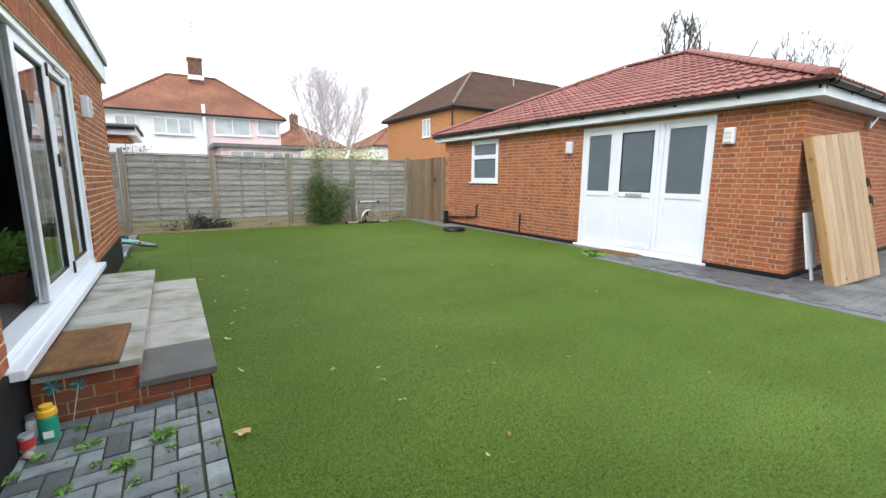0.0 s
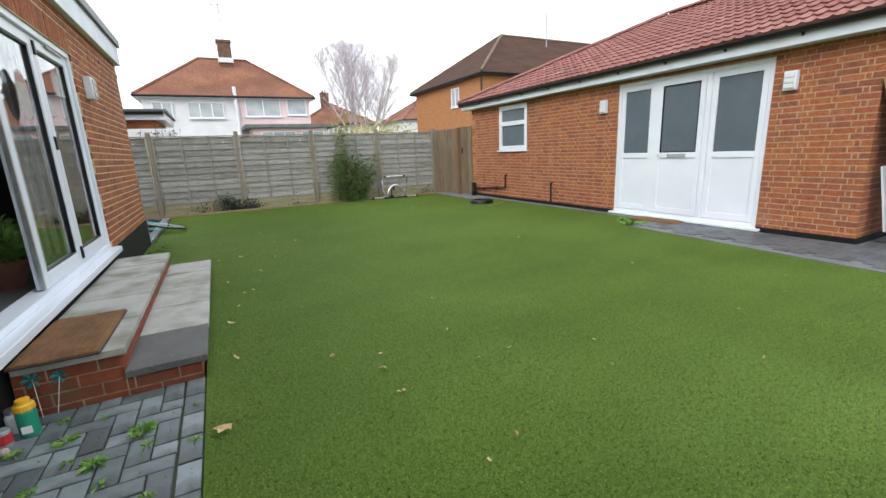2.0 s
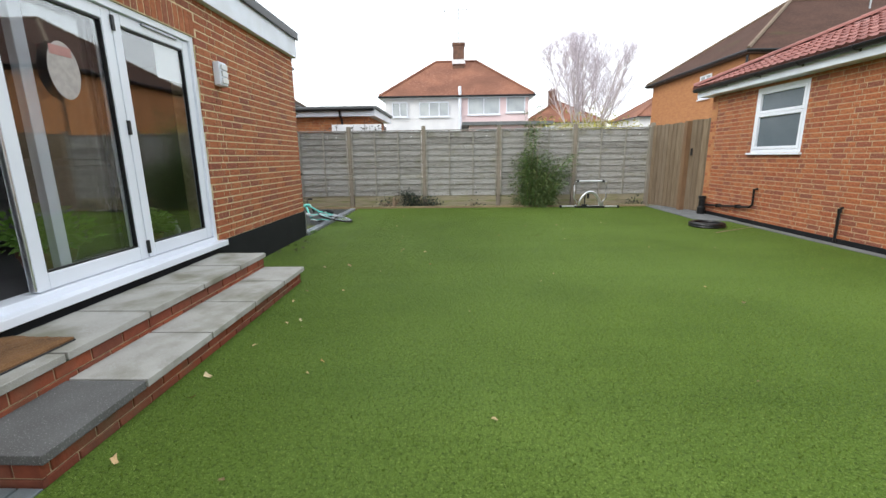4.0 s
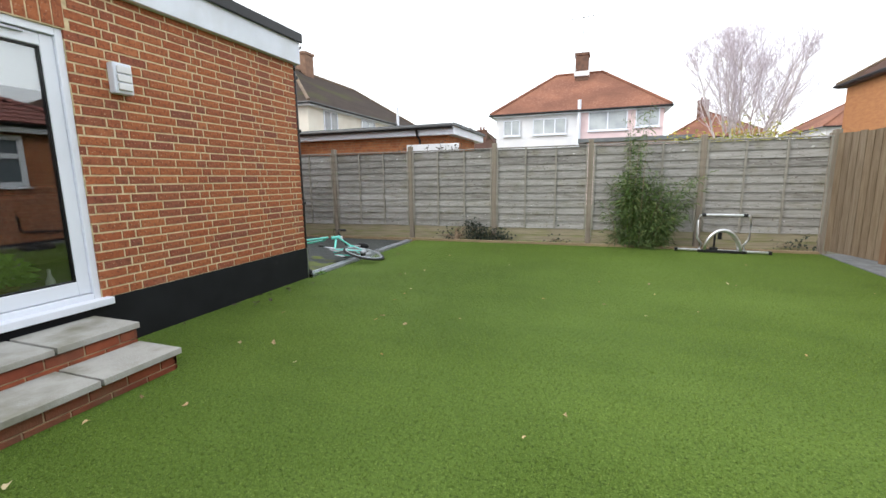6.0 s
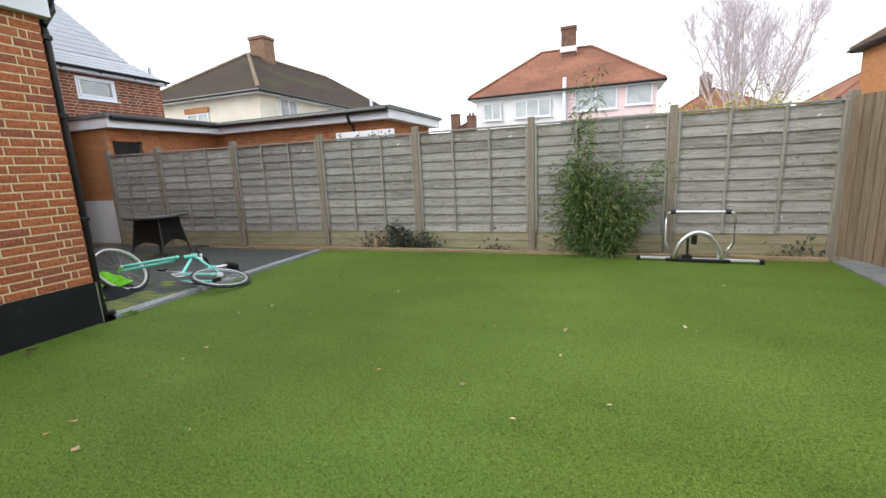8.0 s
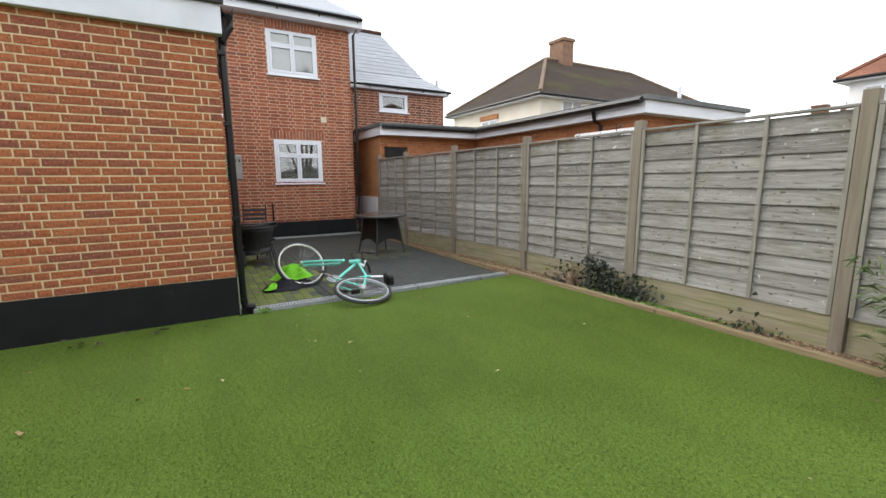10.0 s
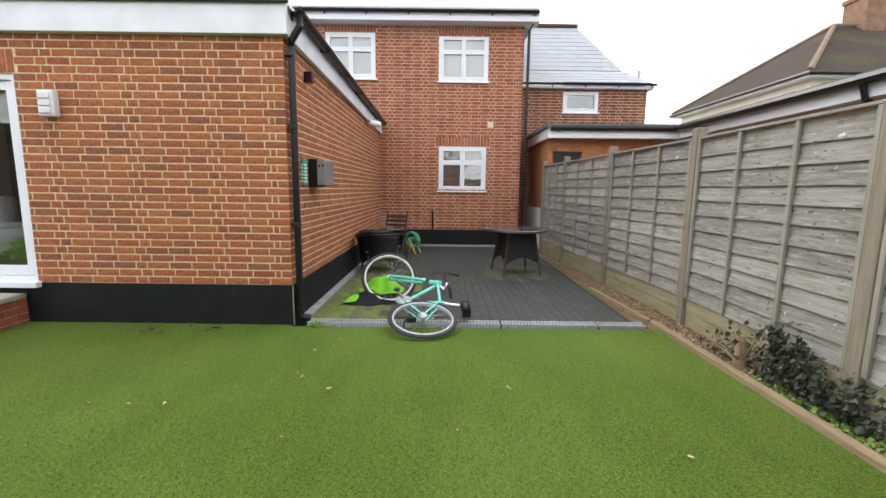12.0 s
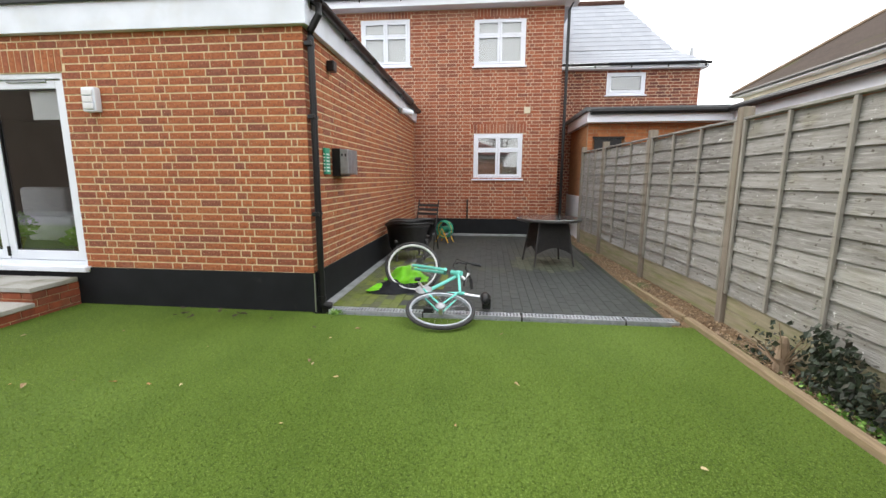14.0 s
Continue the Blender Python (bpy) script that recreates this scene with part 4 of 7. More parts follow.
# ---- neighbouring houses ----
# Wall tone chosen dark so that the patio glass reflects little brightness.
DARK_REFLECTED = mat("dark_brown_brick", (0.075, 0.055, 0.042), (0.045, 0.034, 0.028), 6, 0.95)
DARK_EAVE = mat("brown_painted_eaves", (0.07, 0.035, 0.025), (0.05, 0.028, 0.02), 4, 0.6)
nb = house("house", "cream rendered semi-detached house with a brown hipped tile roof", -15.5, -8.75, 22.2, 35.5, 4.75, 2.65, "y", RENDER_C, ROOF_D, HIPCAP)
stack(nb, -12.2, 26.7, 6.4, 8.45, 0.95, 0.75, 0, mat("weathered_chimney_brick", (0.24, 0.14, 0.09), (0.17, 0.095, 0.065), 5, 0.9))
far_window(nb, W_NY(-11.6, 22.2, 3.25), 1.3, 0.95, 2)
part("brick_lintel", bx(-12.95, -11.55, 22.12, 22.19, 4.22, 4.44), BRICK_FAR, nb)
far_window(nb, W_PX(24.6, -8.75, 3.35), 1.2, 1.35, 2)
far_window(nb, W_PX(28.6, -8.75, 3.35), 1.6, 1.35, 2)
far_window(nb, W_PX(33.5, -8.75, 3.35), 1.6, 1.35, 2)
part("soil_pipe", tube(bmesh.new(), [(-8.35, 31.0, 1.0), (-8.35, 31.0, 5.9)], 0.09, 8), UPVC, nb, "white soil pipe")

pk = house("house", "white and pink rendered semi-detached house with an orange hipped tile roof", -2.0, 7.15, 31.5, 39.5, 4.95, 2.95, "x", RENDER_W, ROOF_O, inset=3.45)
part("pink_wall", bx(2.9, 7.16, 31.44, 31.49, -0.3, 4.94), RENDER_P, pk, "pale pink rendered half")
stack(pk, 2.75, 34.9, 7.0, 8.95, 0.80, 0.7, 0, mat("old_chimney_brick", (0.17, 0.09, 0.06), (0.11, 0.06, 0.045), 5, 0.9))
for x, w, z, h2, c in ((-1.55, 1.0, 3.8, 0.9, 2), (0.2, 1.9, 3.8, 0.9, 3), (3.3, 2.05, 3.88, 1.05, 2), (5.75, 1.2, 3.98, 0.98, 1)):
    far_window(pk, W_NY(x + w, 31.43, z), w, h2, c)
part("downpipe", tube(bmesh.new(), [(2.8, 31.3, 0.2), (2.8, 31.3, 5.6)], 0.10, 8), UPVC, pk, "white soil pipe")
part("flashing", bx(2.30, 3.20, 34.46, 35.3, 7.55, 7.85, bevel=0.02), RENDER_W, pk, "pale mortar flashing round the chimney")
aer = part("aerial", tube(bmesh.new(), [(2.75, 34.9, 8.9), (2.75, 34.9, 11.2)], 0.02, 5), BLACK, pk, "thin television aerial")
bm = bmesh.new()
tube(bm, [(1.6, 34.9, 11.05), (4.1, 34.9, 11.15)], 0.012, 4)
for k in range(8):
    tube(bm, [(1.8 + k * 0.3, 34.9, 10.85), (1.8 + k * 0.3, 34.9, 11.3)], 0.01, 4)
part("aerial_grid", bm, BLACK, aer)
lean = thing("lean_to", pose(0, 0, 0), "low rear extension with a dark flat roof", "house extension")
part("wall", bx(3.3, 7.4, 28.2, 31.3, -0.2, 3.0), RENDER_P, lean)
part("roof", bx(2.9, 8.0, 27.9, 31.35, 3.0, 3.18), FELT, lean)
for x, w in ((3.7, 1.9), (5.9, 1.3)):
    far_window(lean, W_NY(x + w, 28.2, 1.9), w, 0.9, 3 if w > 1.5 else 2)

h2 = house("house", "brown brick house with a dark brown hipped tile roof", 14.7, 32.0, 22.2, 31.0, 5.3, 3.3, "x", BRICK_FAR, ROOF_B, HIPCAP, soffit=DARK_EAVE)
far_window(h2, W_NX(14.7, 24.8, 3.9), 0.95, 1.1, 2)
part("downpipe", tube(bmesh.new(), [(14.5, 22.05, 5.2), (14.5, 22.05, 0.5)], 0.05, 6), BLACK, h2)
part("aerial_pole", tube(bmesh.new(), [(22, 25.5, 7.6), (22, 25.5, 9.9)], 0.04, 6), GREYM, h2)
f1 = house("house", "distant cream house with an orange hipped roof", 10.2, 18.0, 50.0, 58.0, 4.6, 2.7, "x", RENDER_C, ROOF_O)
stack(f1, 13.4, 53.5, 6.6, 8.4, 0.9, 0.6, 2, bpy.data.materials["old_chimney_brick"])
far_window(f1, W_NY(13.2, 49.95, 3.2), 1.6, 1.1, 3)
f2 = house("house", "distant white house with an orange roof", 21.0, 30.0, 48.0, 56.0, 4.9, 2.9, "x", RENDER_W, ROOF_O)
f3 = house("house", "distant terraced houses with dark roofs", -9.0, -5.2, 46.0, 54.0, 3.9, 2.2, "x", RENDER_C, ROOF_B)
stack(f3, -7.0, 48, 4.5, 6.1, 0.8, 0.6, 2, bpy.data.materials["old_chimney_brick"])
stack(f3, -8.6, 48, 4.5, 6.35, 0.8, 0.6, 0, bpy.data.materials["old_chimney_brick"])
# Added house out of view; its dark walls dim the patio door reflections.
opp = house("house", "plain dark house out of view, added for the patio glass to reflect", 11.0, 20.0, -18.0, -4.0, 5.2, 3.0, "y", DARK_REFLECTED, ROOF_B, over=0.4)
f4 = house("house", "distant brick house with an orange roof", 17.0, 22.0, 62.0, 69.0, 5.0, 2.5, "x", BRICK_FAR, ROOF_O)

# ================= garage =================
GX, GY0, GY1, GZ = 7.9, 3.72, 12.48, 2.42
gar = wall("wall_garage_front", W_NX(GX, GY0), GY1 - GY0, 0.05, GZ, [(4.82 - GY0, 7.34 - GY0, 0.05, 2.36), (9.99 - GY0, 11.15 - GY0, 1.27, 2.37)], BRICK, MORTAR_G, thick=0.25, near=(4.8, 1.0),
           label="red brick front of the garage")
gside = wall("wall_garage_side", W_NY(16.0, GY0), 8.1, 0.05, GZ, [], BRICK, MORTAR_G, thick=0.25, corner_end=True, label="red brick side of the garage")
obj("wall_garage_far", bx(GX, 16, GY1 - 0.2, GY1, 0.05, GZ), BRICK_FAR, kind="structure", label="far side of the garage")
obj("dpc_garage", bx(GX - 0.012, GX + 0.2, GY0 - 0.01, 4.80, -0.05, 0.075), PLINTH, kind="structure", label="black painted base strip")
obj("dpc_garage", bx(GX - 0.012, GX + 0.2, 7.36, GY1, -0.05, 0.075), PLINTH, kind="structure", label="black painted base strip")
obj("dpc_garage", bx(GX + 0.21, 16, GY0 - 0.012, GY0 + 0.2, -0.05, 0.075), PLINTH, kind="structure", label="black painted base strip")
# Solid dark block in place of the garage's unlit inside.
obj("garage_inside", bx(GX + 0.4, 15.5, GY0 + 0.4, GY1 - 0.4, 0.0, 2.3), DARK, kind="structure", label="dark block in place of the unlit garage inside")
obj("fascia_garage", bx(7.68, 16.2, 3.50, 12.70, GZ + 0.002, GZ + 0.13, bevel=0.004), UPVC_DIRTY, kind="structure", label="white soffit and fascia of the garage")
gutter("gutter", (7.68, 3.45, 2.60), (7.68, 12.72, 2.58), (-1, 0, 0))
gutter("gutter", (7.64, 3.50, 2.60), (16.2, 3.50, 2.60), (0, -1, 0))
EX, EY0, EY1, EZ, RXX, RYN, RYF, RZ = 7.60, 3.42, 12.78, 2.60, 11.4, 7.22, 8.98, 4.30
roof_g = obj("roof_garage", bmesh.new(), FELT, kind="structure", label="hipped garage roof under red interlocking tiles")
bm = bmesh.new()
vv = [bm.verts.new(p) for p in [(EX, EY0, EZ), (15.2, EY0, EZ), (15.2, EY1, EZ), (EX, EY1, EZ), (RXX, RYN, RZ), (RXX, RYF, RZ)]]
for f in ((3, 2, 1, 0), (0, 4, 5, 3), (0, 1, 4), (1, 2, 5, 4), (2, 3, 5)):
    bm.faces.new([vv[i] for i in f])
bm.to_mesh(roof_g.data)
bm.free()
TW, TG = 0.30, 0.285


def tile_profile(x):
    """Height of a double-roll tile across its width."""
    p = (x / 0.15) % 1.0
    return 0.024 * math.exp(-((p - 0.5) / 0.16) ** 2)


def tile_geo(x0, x1, v0, v1, base=0.0, lo=None, hi=None, skew=None):
    n = 12
    v, f = [], []
    for i in range(n + 1):
        x = x0 + (x1 - x0) * i / n
        h = tile_profile(x - base) if i < n else tile_profile(x - base) + 0.002
        xa, xb = x, x
        if lo is not None:
            xa, xb = min(max(x, lo(v0)), hi(v0)), min(max(x, lo(v1)), hi(v1))
        v += [(xa, v0 + 0.022, -0.01), (xa, v0, h + 0.036), (xb, v1 + 0.03, h + 0.008)]
    for i in range(n):
        a = i * 3
        f += [(a, a + 3, a + 4, a + 1), (a + 1, a + 4, a + 5, a + 2)]
    return v, f


def tile_slope(o, u, v, n, L, H, lo, hi, parts):
    """Tiles over a slope; parts: whole ones become objects of their own."""
    mtx = Matrix((u, v, n)).transposed().to_4x4()
    mtx.translation = o
    rest, me = [], None
    k = 0
    while k * TG < H:
        v0, v1 = k * TG, min((k + 1) * TG, H)
        x = 0.0
        while x < L:
            a, b = x, x + TW - 0.004
            if b > lo(v0) and a < hi(v0):
                whole = a >= lo(v1 + 0.03) and b <= hi(v1 + 0.03) and v1 - v0 > TG - 0.001
                if whole and parts:
                    if me is None:
                        me = bpy.data.meshes.new("roof_tile")
                        vs, fs = tile_geo(0, TW - 0.004, 0, TG, 0)
                        me.from_pydata(vs, [], fs)
                        me.materials.append(TILE)
                    t = new("roof_tile", me)
                    t.parent = roof_g
                    t.matrix_basis = mtx @ Matrix.Translation((x, v0, 0))
                else:
                    rest.append(tile_geo(a, b, v0, v1, x, lo, hi))
            x += TW
        k += 1
    if rest:
        soup("roof_tiles", rest, TILE, roof_g, mtx)


def lay_roof():
    d = RXX - EX
    Vf = Vector((d, 0, RZ - EZ))
    Hs = Vf.length
    Vf.normalize()
    U1 = Vector((0, -1, 0))
    tile_slope(Vector((EX, EY1, EZ)), U1, Vf, U1.cross(Vf), EY1 - EY0, Hs, lambda v: (EY1 - RYF) * v / Hs, lambda v: (EY1 - EY0) - (RYN - EY0) * v / Hs, True)
    Vs = Vector((0, RYN - EY0, RZ - EZ))
    H2 = Vs.length
    Vs.normalize()
    U2 = Vector((1, 0, 0))
    tile_slope(Vector((EX, EY0, EZ)), U2, Vs, U2.cross(Vs), 7.6, H2, lambda v: d * v / H2, lambda v: 7.6 - d * v / H2, False)
    for a, b in (((EX, EY0, EZ), (RXX, RYN, RZ)), ((EX, EY1, EZ), (RXX, RYF, RZ)), ((RXX, RYN, RZ), (RXX, RYF, RZ))):
        a, b = Vector(a), Vector(b)
        L = (b - a).length
        q = (b - a).to_track_quat("Y", "Z").to_matrix().to_4x4()
        nn = max(1, int(L / 0.42))
        me = None
        for i in range(nn):
            if me is None:
                bm = bmesh.new()
                rr = []
                for yy, r in ((-0.01, 0.125), (L / nn + 0.03, 0.11)):
                    rr.append([bm.verts.new((r * math.cos(t), yy, r * 0.62 * math.sin(t))) for t in [math.pi * j / 8 for j in range(9)]])
                for j in range(8):
                    bm.faces.new((rr[0][j], rr[0][j + 1], rr[1][j + 1], rr[1][j]))
                bm.faces.new(rr[0])
                me = bpy.data.meshes.new("hip_tile")
                bm.to_mesh(me)
                bm.free()
                me.materials.append(TILE)
            t = new("hip_tile", me)
            t.parent = roof_g
            t.matrix_basis = Matrix.Translation(a + (b - a) * (0.012 + 0.985 * i / nn) + Vector((0, 0, 0.035))) @ q


# ---- garage door set ----
gd = thing("door_2", W_NX(GX, 4.82, 0.05), "white plastic door between two frosted side panels", "door", kind="structure")
GW, GH = 2.52, 2.31
bm = bmesh.new()
frame_rect(bm, 0, GW, 0.0, GH, 0.06, -0.09, -0.02)
box(bm, 0.82, 0.90, -0.09, -0.015, 0.06, GH - 0.06, 0.005)
box(bm, 1.70, 1.78, -0.09, -0.015, 0.06, GH - 0.06, 0.005)
part("door_frame", bm, UPVC, gd)
for nm, a, b, yy in (("side_panel", 0.06, 0.82, -0.03), ("door_leaf", 0.90, 1.70, -0.005), ("side_panel", 1.78, GW - 0.06, -0.03)):
    bm = bmesh.new()
    z1 = GH - 0.06
    box(bm, a + 0.004, a + 0.085, -0.07, yy, 0.065, z1, 0.005)
    box(bm, b - 0.085, b - 0.004, -0.07, yy, 0.065, z1, 0.005)
    box(bm, a + 0.085, b - 0.085, -0.07, yy, z1 - 0.085, z1, 0.005)
    box(bm, a + 0.085, b - 0.085, -0.07, yy, 0.065, 0.16, 0.005)
    box(bm, a + 0.085, b - 0.085, -0.07, yy, 1.0, 1.09, 0.005)
    s = part(nm, bm, UPVC, gd)
    part("lower_panel", bx(a + 0.085, b - 0.085, -0.06, yy - 0.018, 0.16, 1.0, bevel=0.003), UPVC, s)
    part("pane", bx(a + 0.085, b - 0.085, -0.05, yy - 0.022, 1.09, z1 - 0.085), FROST, s, "dark frosted pane")
    if nm == "door_leaf":
        bm = bmesh.new()
        frame_rect(bm, a + 0.085, b - 0.085, 1.09, z1 - 0.085, 0.016, yy - 0.02, yy - 0.004, 0)
        part("gasket", bm, BLACK, s, "black rubber seal")
        part("letterbox", bx(1.14, 1.46, yy, yy + 0.018, 1.015, 1.07, bevel=0.005), GALV, s, "grey letterbox flap")
        hd = part("handle", bx(1.64, 1.675, yy, yy + 0.012, 0.93, 1.16, bevel=0.003), UPVC, s, "white lever handle")
        part("lever", tube(bmesh.new(), [(1.657, yy + 0.01, 1.08), (1.657, yy + 0.05, 1.08), (1.56, yy + 0.055, 1.08)], 0.009, 8), UPVC, hd)
part("door_sill", bx(-0.07, GW + 0.05, -0.05, 0.07, -0.035, 0.0, bevel=0.005), UPVC, gd)
window("window_5", W_NX(GX, 9.99, 1.27), 1.16, 1.10, 1, 0.40, frost=True, label="small white plastic window with frosted panes and a top light")
wall_lamp("wall_lamp", W_NX(GX, 4.60, 2.02), "white plastic bulkhead lamp on the garage brickwork")
wall_lamp("wall_lamp", W_NX(GX, 7.64, 2.01), "white plastic bulkhead lamp beside the garage door")
wall_lamp("wall_lamp", W_PX(7.77, 0.0, 2.15), "white plastic bulkhead lamp beside the patio doors")

# ---- pavings ----
path_g = obj("pavement_garage", prism(bmesh.new(), [(6.46, -6), (16, -6), (16, 3.69), (7.88, 3.69), (7.88, 11.4), (7.73, 11.2), (7.73, 6.5), (6.99, 6.3), (6.63, 2.45)], -0.08, 0.006), CONC, kind="structure", label="dark grey wet concrete path")
obj("pavement_gate", prism(bmesh.new(), [(7.23, 11.5), (7.73, 11.2), (8.3, 11.2), (8.3, 14.0), (7.29, 13.78)], -0.08, 0.008), mat("pale_concrete", (0.19, 0.20, 0.21), (0.12, 0.13, 0.135), 6, 0.9, bump=0.5, bscale=30, dist=0.02), kind="structure", label="rough pale concrete strip")
pave_f = obj("pavement_front", bx(0.0, 0.90, -2.0, 4.46, -0.08, -0.012), JOINT, kind="structure", label="weedy grey block paving beside the steps")
pave_p = obj("pavement_patio", bx(-6.05, -0.13, 10.0, 13.55, -0.08, 0.013), JOINT_P, kind="structure", label="dark block paved patio")
obj("kerb_patio", bx(-6.03, -5.93, 10.2, 13.4, 0.0, 0.06, bevel=0.006), mat("pale_kerb", (0.30, 0.31, 0.32), (0.2, 0.21, 0.21), 5, 0.9), kind="structure", label="pale kerb below the plinth")
obj("kerb_patio", bx(-5.92, -0.14, 10.014, 10.11, 0.0, 0.034, bevel=0.004), bpy.data.materials["pale_kerb"], kind="structure", label="pale mortar fillet along the wall")
obj("bed_soil", bx(-8.5, 7.3, 13.55, 14.4, -0.08, -0.002), SOIL, kind="structure", label="narrow bed of soil and litter along the fence")


def lay_pavers():
    rr = random.Random(11)
    # herringbone blocks beside the steps
    shared = {}

    def mesh_for(w, d, material, name):
        key = (round(w, 3), round(d, 3), material.name)
        if key not in shared:
            v, f = flat_piece(-w / 2, w / 2, -d / 2, d / 2, 0.03, 0.0, 0.003)
            me = bpy.data.meshes.new(name)
            me.from_pydata(v, [], f)
            me.materials.append(material)
            shared[key] = me
        return shared[key]

    cells = []
    g = 0.105
    for i in range(-2, 7):
        for j in range(-10, 70):
            k = (i + j) % 4
            x, y = 0.055 + i * g, 4.44 - j * g
            if k == 0:
                cells.append((x, y - g, x + 2 * g, y))
            elif k == 2:
                cells.append((x, y - 2 * g, x + g, y))
    n = 0
    rest = []
    for x0, y0, x1, y1 in sorted(cells, key=lambda c: -c[3]):
        a, b, c, d = max(x0, 0.015), max(y0, -1.9), min(x1, 0.795), min(y1, 4.445)
        if b - a == 0 or c - a < 0.03 or d - b < 0.03:
            continue
        w, h = c - a - 0.009, d - b - 0.009
        z = 0.002 + rr.uniform(-0.003, 0.002)
        if n < 290 and b > 1.2:
            o = new("paver", mesh_for(w, h, PAVER, "paver"))
            o.parent = pave_f
            o.location = ((a + c) / 2, (b + d) / 2, z)
            n += 1
        else:
            v, f = flat_piece(a + 0.0045, c - 0.0045, b + 0.0045, d - 0.0045, 0.03, z)
            rest.append((v, f))
    y = 4.44
    while y > -1.9:
        o = new("paver", mesh_for(0.096, 0.200, PAVER, "paver"))
        o.parent = pave_f
        o.location = (0.848, y - 0.105, 0.002 + rr.uniform(-0.003, 0.002))
        y -= 0.21
    soup("pavers", rest, PAVER, pave_f)
    # patio blocks in stretcher rows
    rest, moss, damp, n = [], [], [], 0
    rows = int(3.42 / 0.102)
    cand = []
    for k in range(rows):
        y = 10.115 + k * 0.102
        x = -6.03 + (0.1 if k % 2 else 0)
        while x < -0.16:
            cand.append((x, min(x + 0.2, -0.135), y, y + 0.1))
            x += 0.2025
    cand.sort(key=lambda c: -c[0] + abs(c[2] - 11) * 0.3)
    for a, b, c, d in cand:
        z = 0.022 + rr.uniform(-0.0015, 0.001)
        ring = ((a + b) / 2 + 2.78) ** 2 + ((c + d) / 2 - 12.72) ** 2 < 0.36
        mossy = rr.random() < 1.35 - (c - 10.1) * 1.05 - max(0, -1.8 - a) * 0.33
        if ring:
            damp.append(flat_piece(a, b, c, d, 0.03, z, 0.003))
        elif n < 300 and b - a > 0.19:
            o = new("paver", mesh_for(0.2, 0.1, PAVER_M if mossy else PAVER_P, "paver"))
            o.parent = pave_p
            o.location = ((a + b) / 2, (c + d) / 2, z)
            n += 1
        elif b - a > 0.03:
            (moss if mossy else rest).append(flat_piece(a, b, c, d, 0.03, z, 0.003))
    soup("pavers", rest, PAVER_P, pave_p)
    soup("mossy_pavers", moss, PAVER_M, pave_p)
    soup("damp_pavers", damp, PAVER_R, pave_p)
    # blocks of the garage path
    rest, g = [], 0.102
    for i in range(100):
        for j in range(75):
            k = (i + j) % 4
            x, y = 6.5 + i * g, 3.6 + (7.85 - 6.5) * 0 + 4.0 - j * g
            c = (x, y - g, x + 2 * g, y) if k == 0 else (x, y - 2 * g, x + g, y) if k == 2 else None
            if c is None:
                continue
            edge = 6.62 + (c[1] - 2.45) * 0.095 + 0.12
            if c[0] < edge or c[3] > 6.35 or c[1] < 0.4 or (c[3] > 3.69 and c[2] > 7.87) or c[2] > 13:
                continue
            rest.append(flat_piece(c[0] + 0.002, c[2] - 0.002, c[1] + 0.002, c[3] - 0.002, 0.012, 0.018 + rr.uniform(-0.002, 0.001), 0.003))
    soup("pavers", rest, PAVER_W, path_g)


# ---- slot drain ----
drain = thing("drain_channel", pose(-0.065, 10.14, 0.0), "galvanised slotted drain channel along the patio edge", "drain")
part("channel", bx(-0.060, 0.047, 0, 3.5, -0.06, 0.008), BLACK, drain)
for s0, s1 in ((0.0, 0.98), (1.0, 1.98), (2.0, 2.98), (3.0, 3.48)):
    bm = bmesh.new()
    box(bm, -0.062, -0.048, s0, s1, 0.0, 0.026)
    box(bm, 0.048, 0.066, s0, s1, -0.03, 0.026)
    y = s0 + 0.005
    while y < s1:
        box(bm, -0.048, 0.048, y, y + 0.016, 0.012, 0.025)
        y += 0.034
    part("grate", bm, GALV, drain, "slotted galvanised grate")

# ---- timber edging ----
for i, (a, b) in enumerate([(-0.13, 2.25), (2.26, 4.66), (4.67, 7.25)]):
    e = tagged(obj("edging_board", bx(0, b - a, -0.025, 0.05, -0.03, 0.045, bevel=0.006, m=pose(a, 13.735 if i == 0 else 13.785, 0, 0, 0, 1.1 if i == 0 else 0)), EDGE), "rough timber edging board along the lawn", "edging", "edging boards")
tagged(obj("edging_board", bx(0, 1.5, 0, 0.05, -0.03, 0.05, bevel=0.006, m=pose(-1.64, 13.585, 0, 0, 0, 4.3)), EDGE), "rough timber edging board along the patio", "edging", "edging boards")

# ================= fence =================
FY = 14.10
PX = [-5.36] + [-3.98 + 1.9 * k for k in range(7)]


def fence_y(x):
    """The fence bends gently towards the outbuilding beyond the patio corner."""
    return FY + min(0.0, x + 0.18) * 0.062


FENCE_T = thing("fence", pose(0, 0, 0), "weathered grey overlapping timber fence with square wooden posts", "fence")


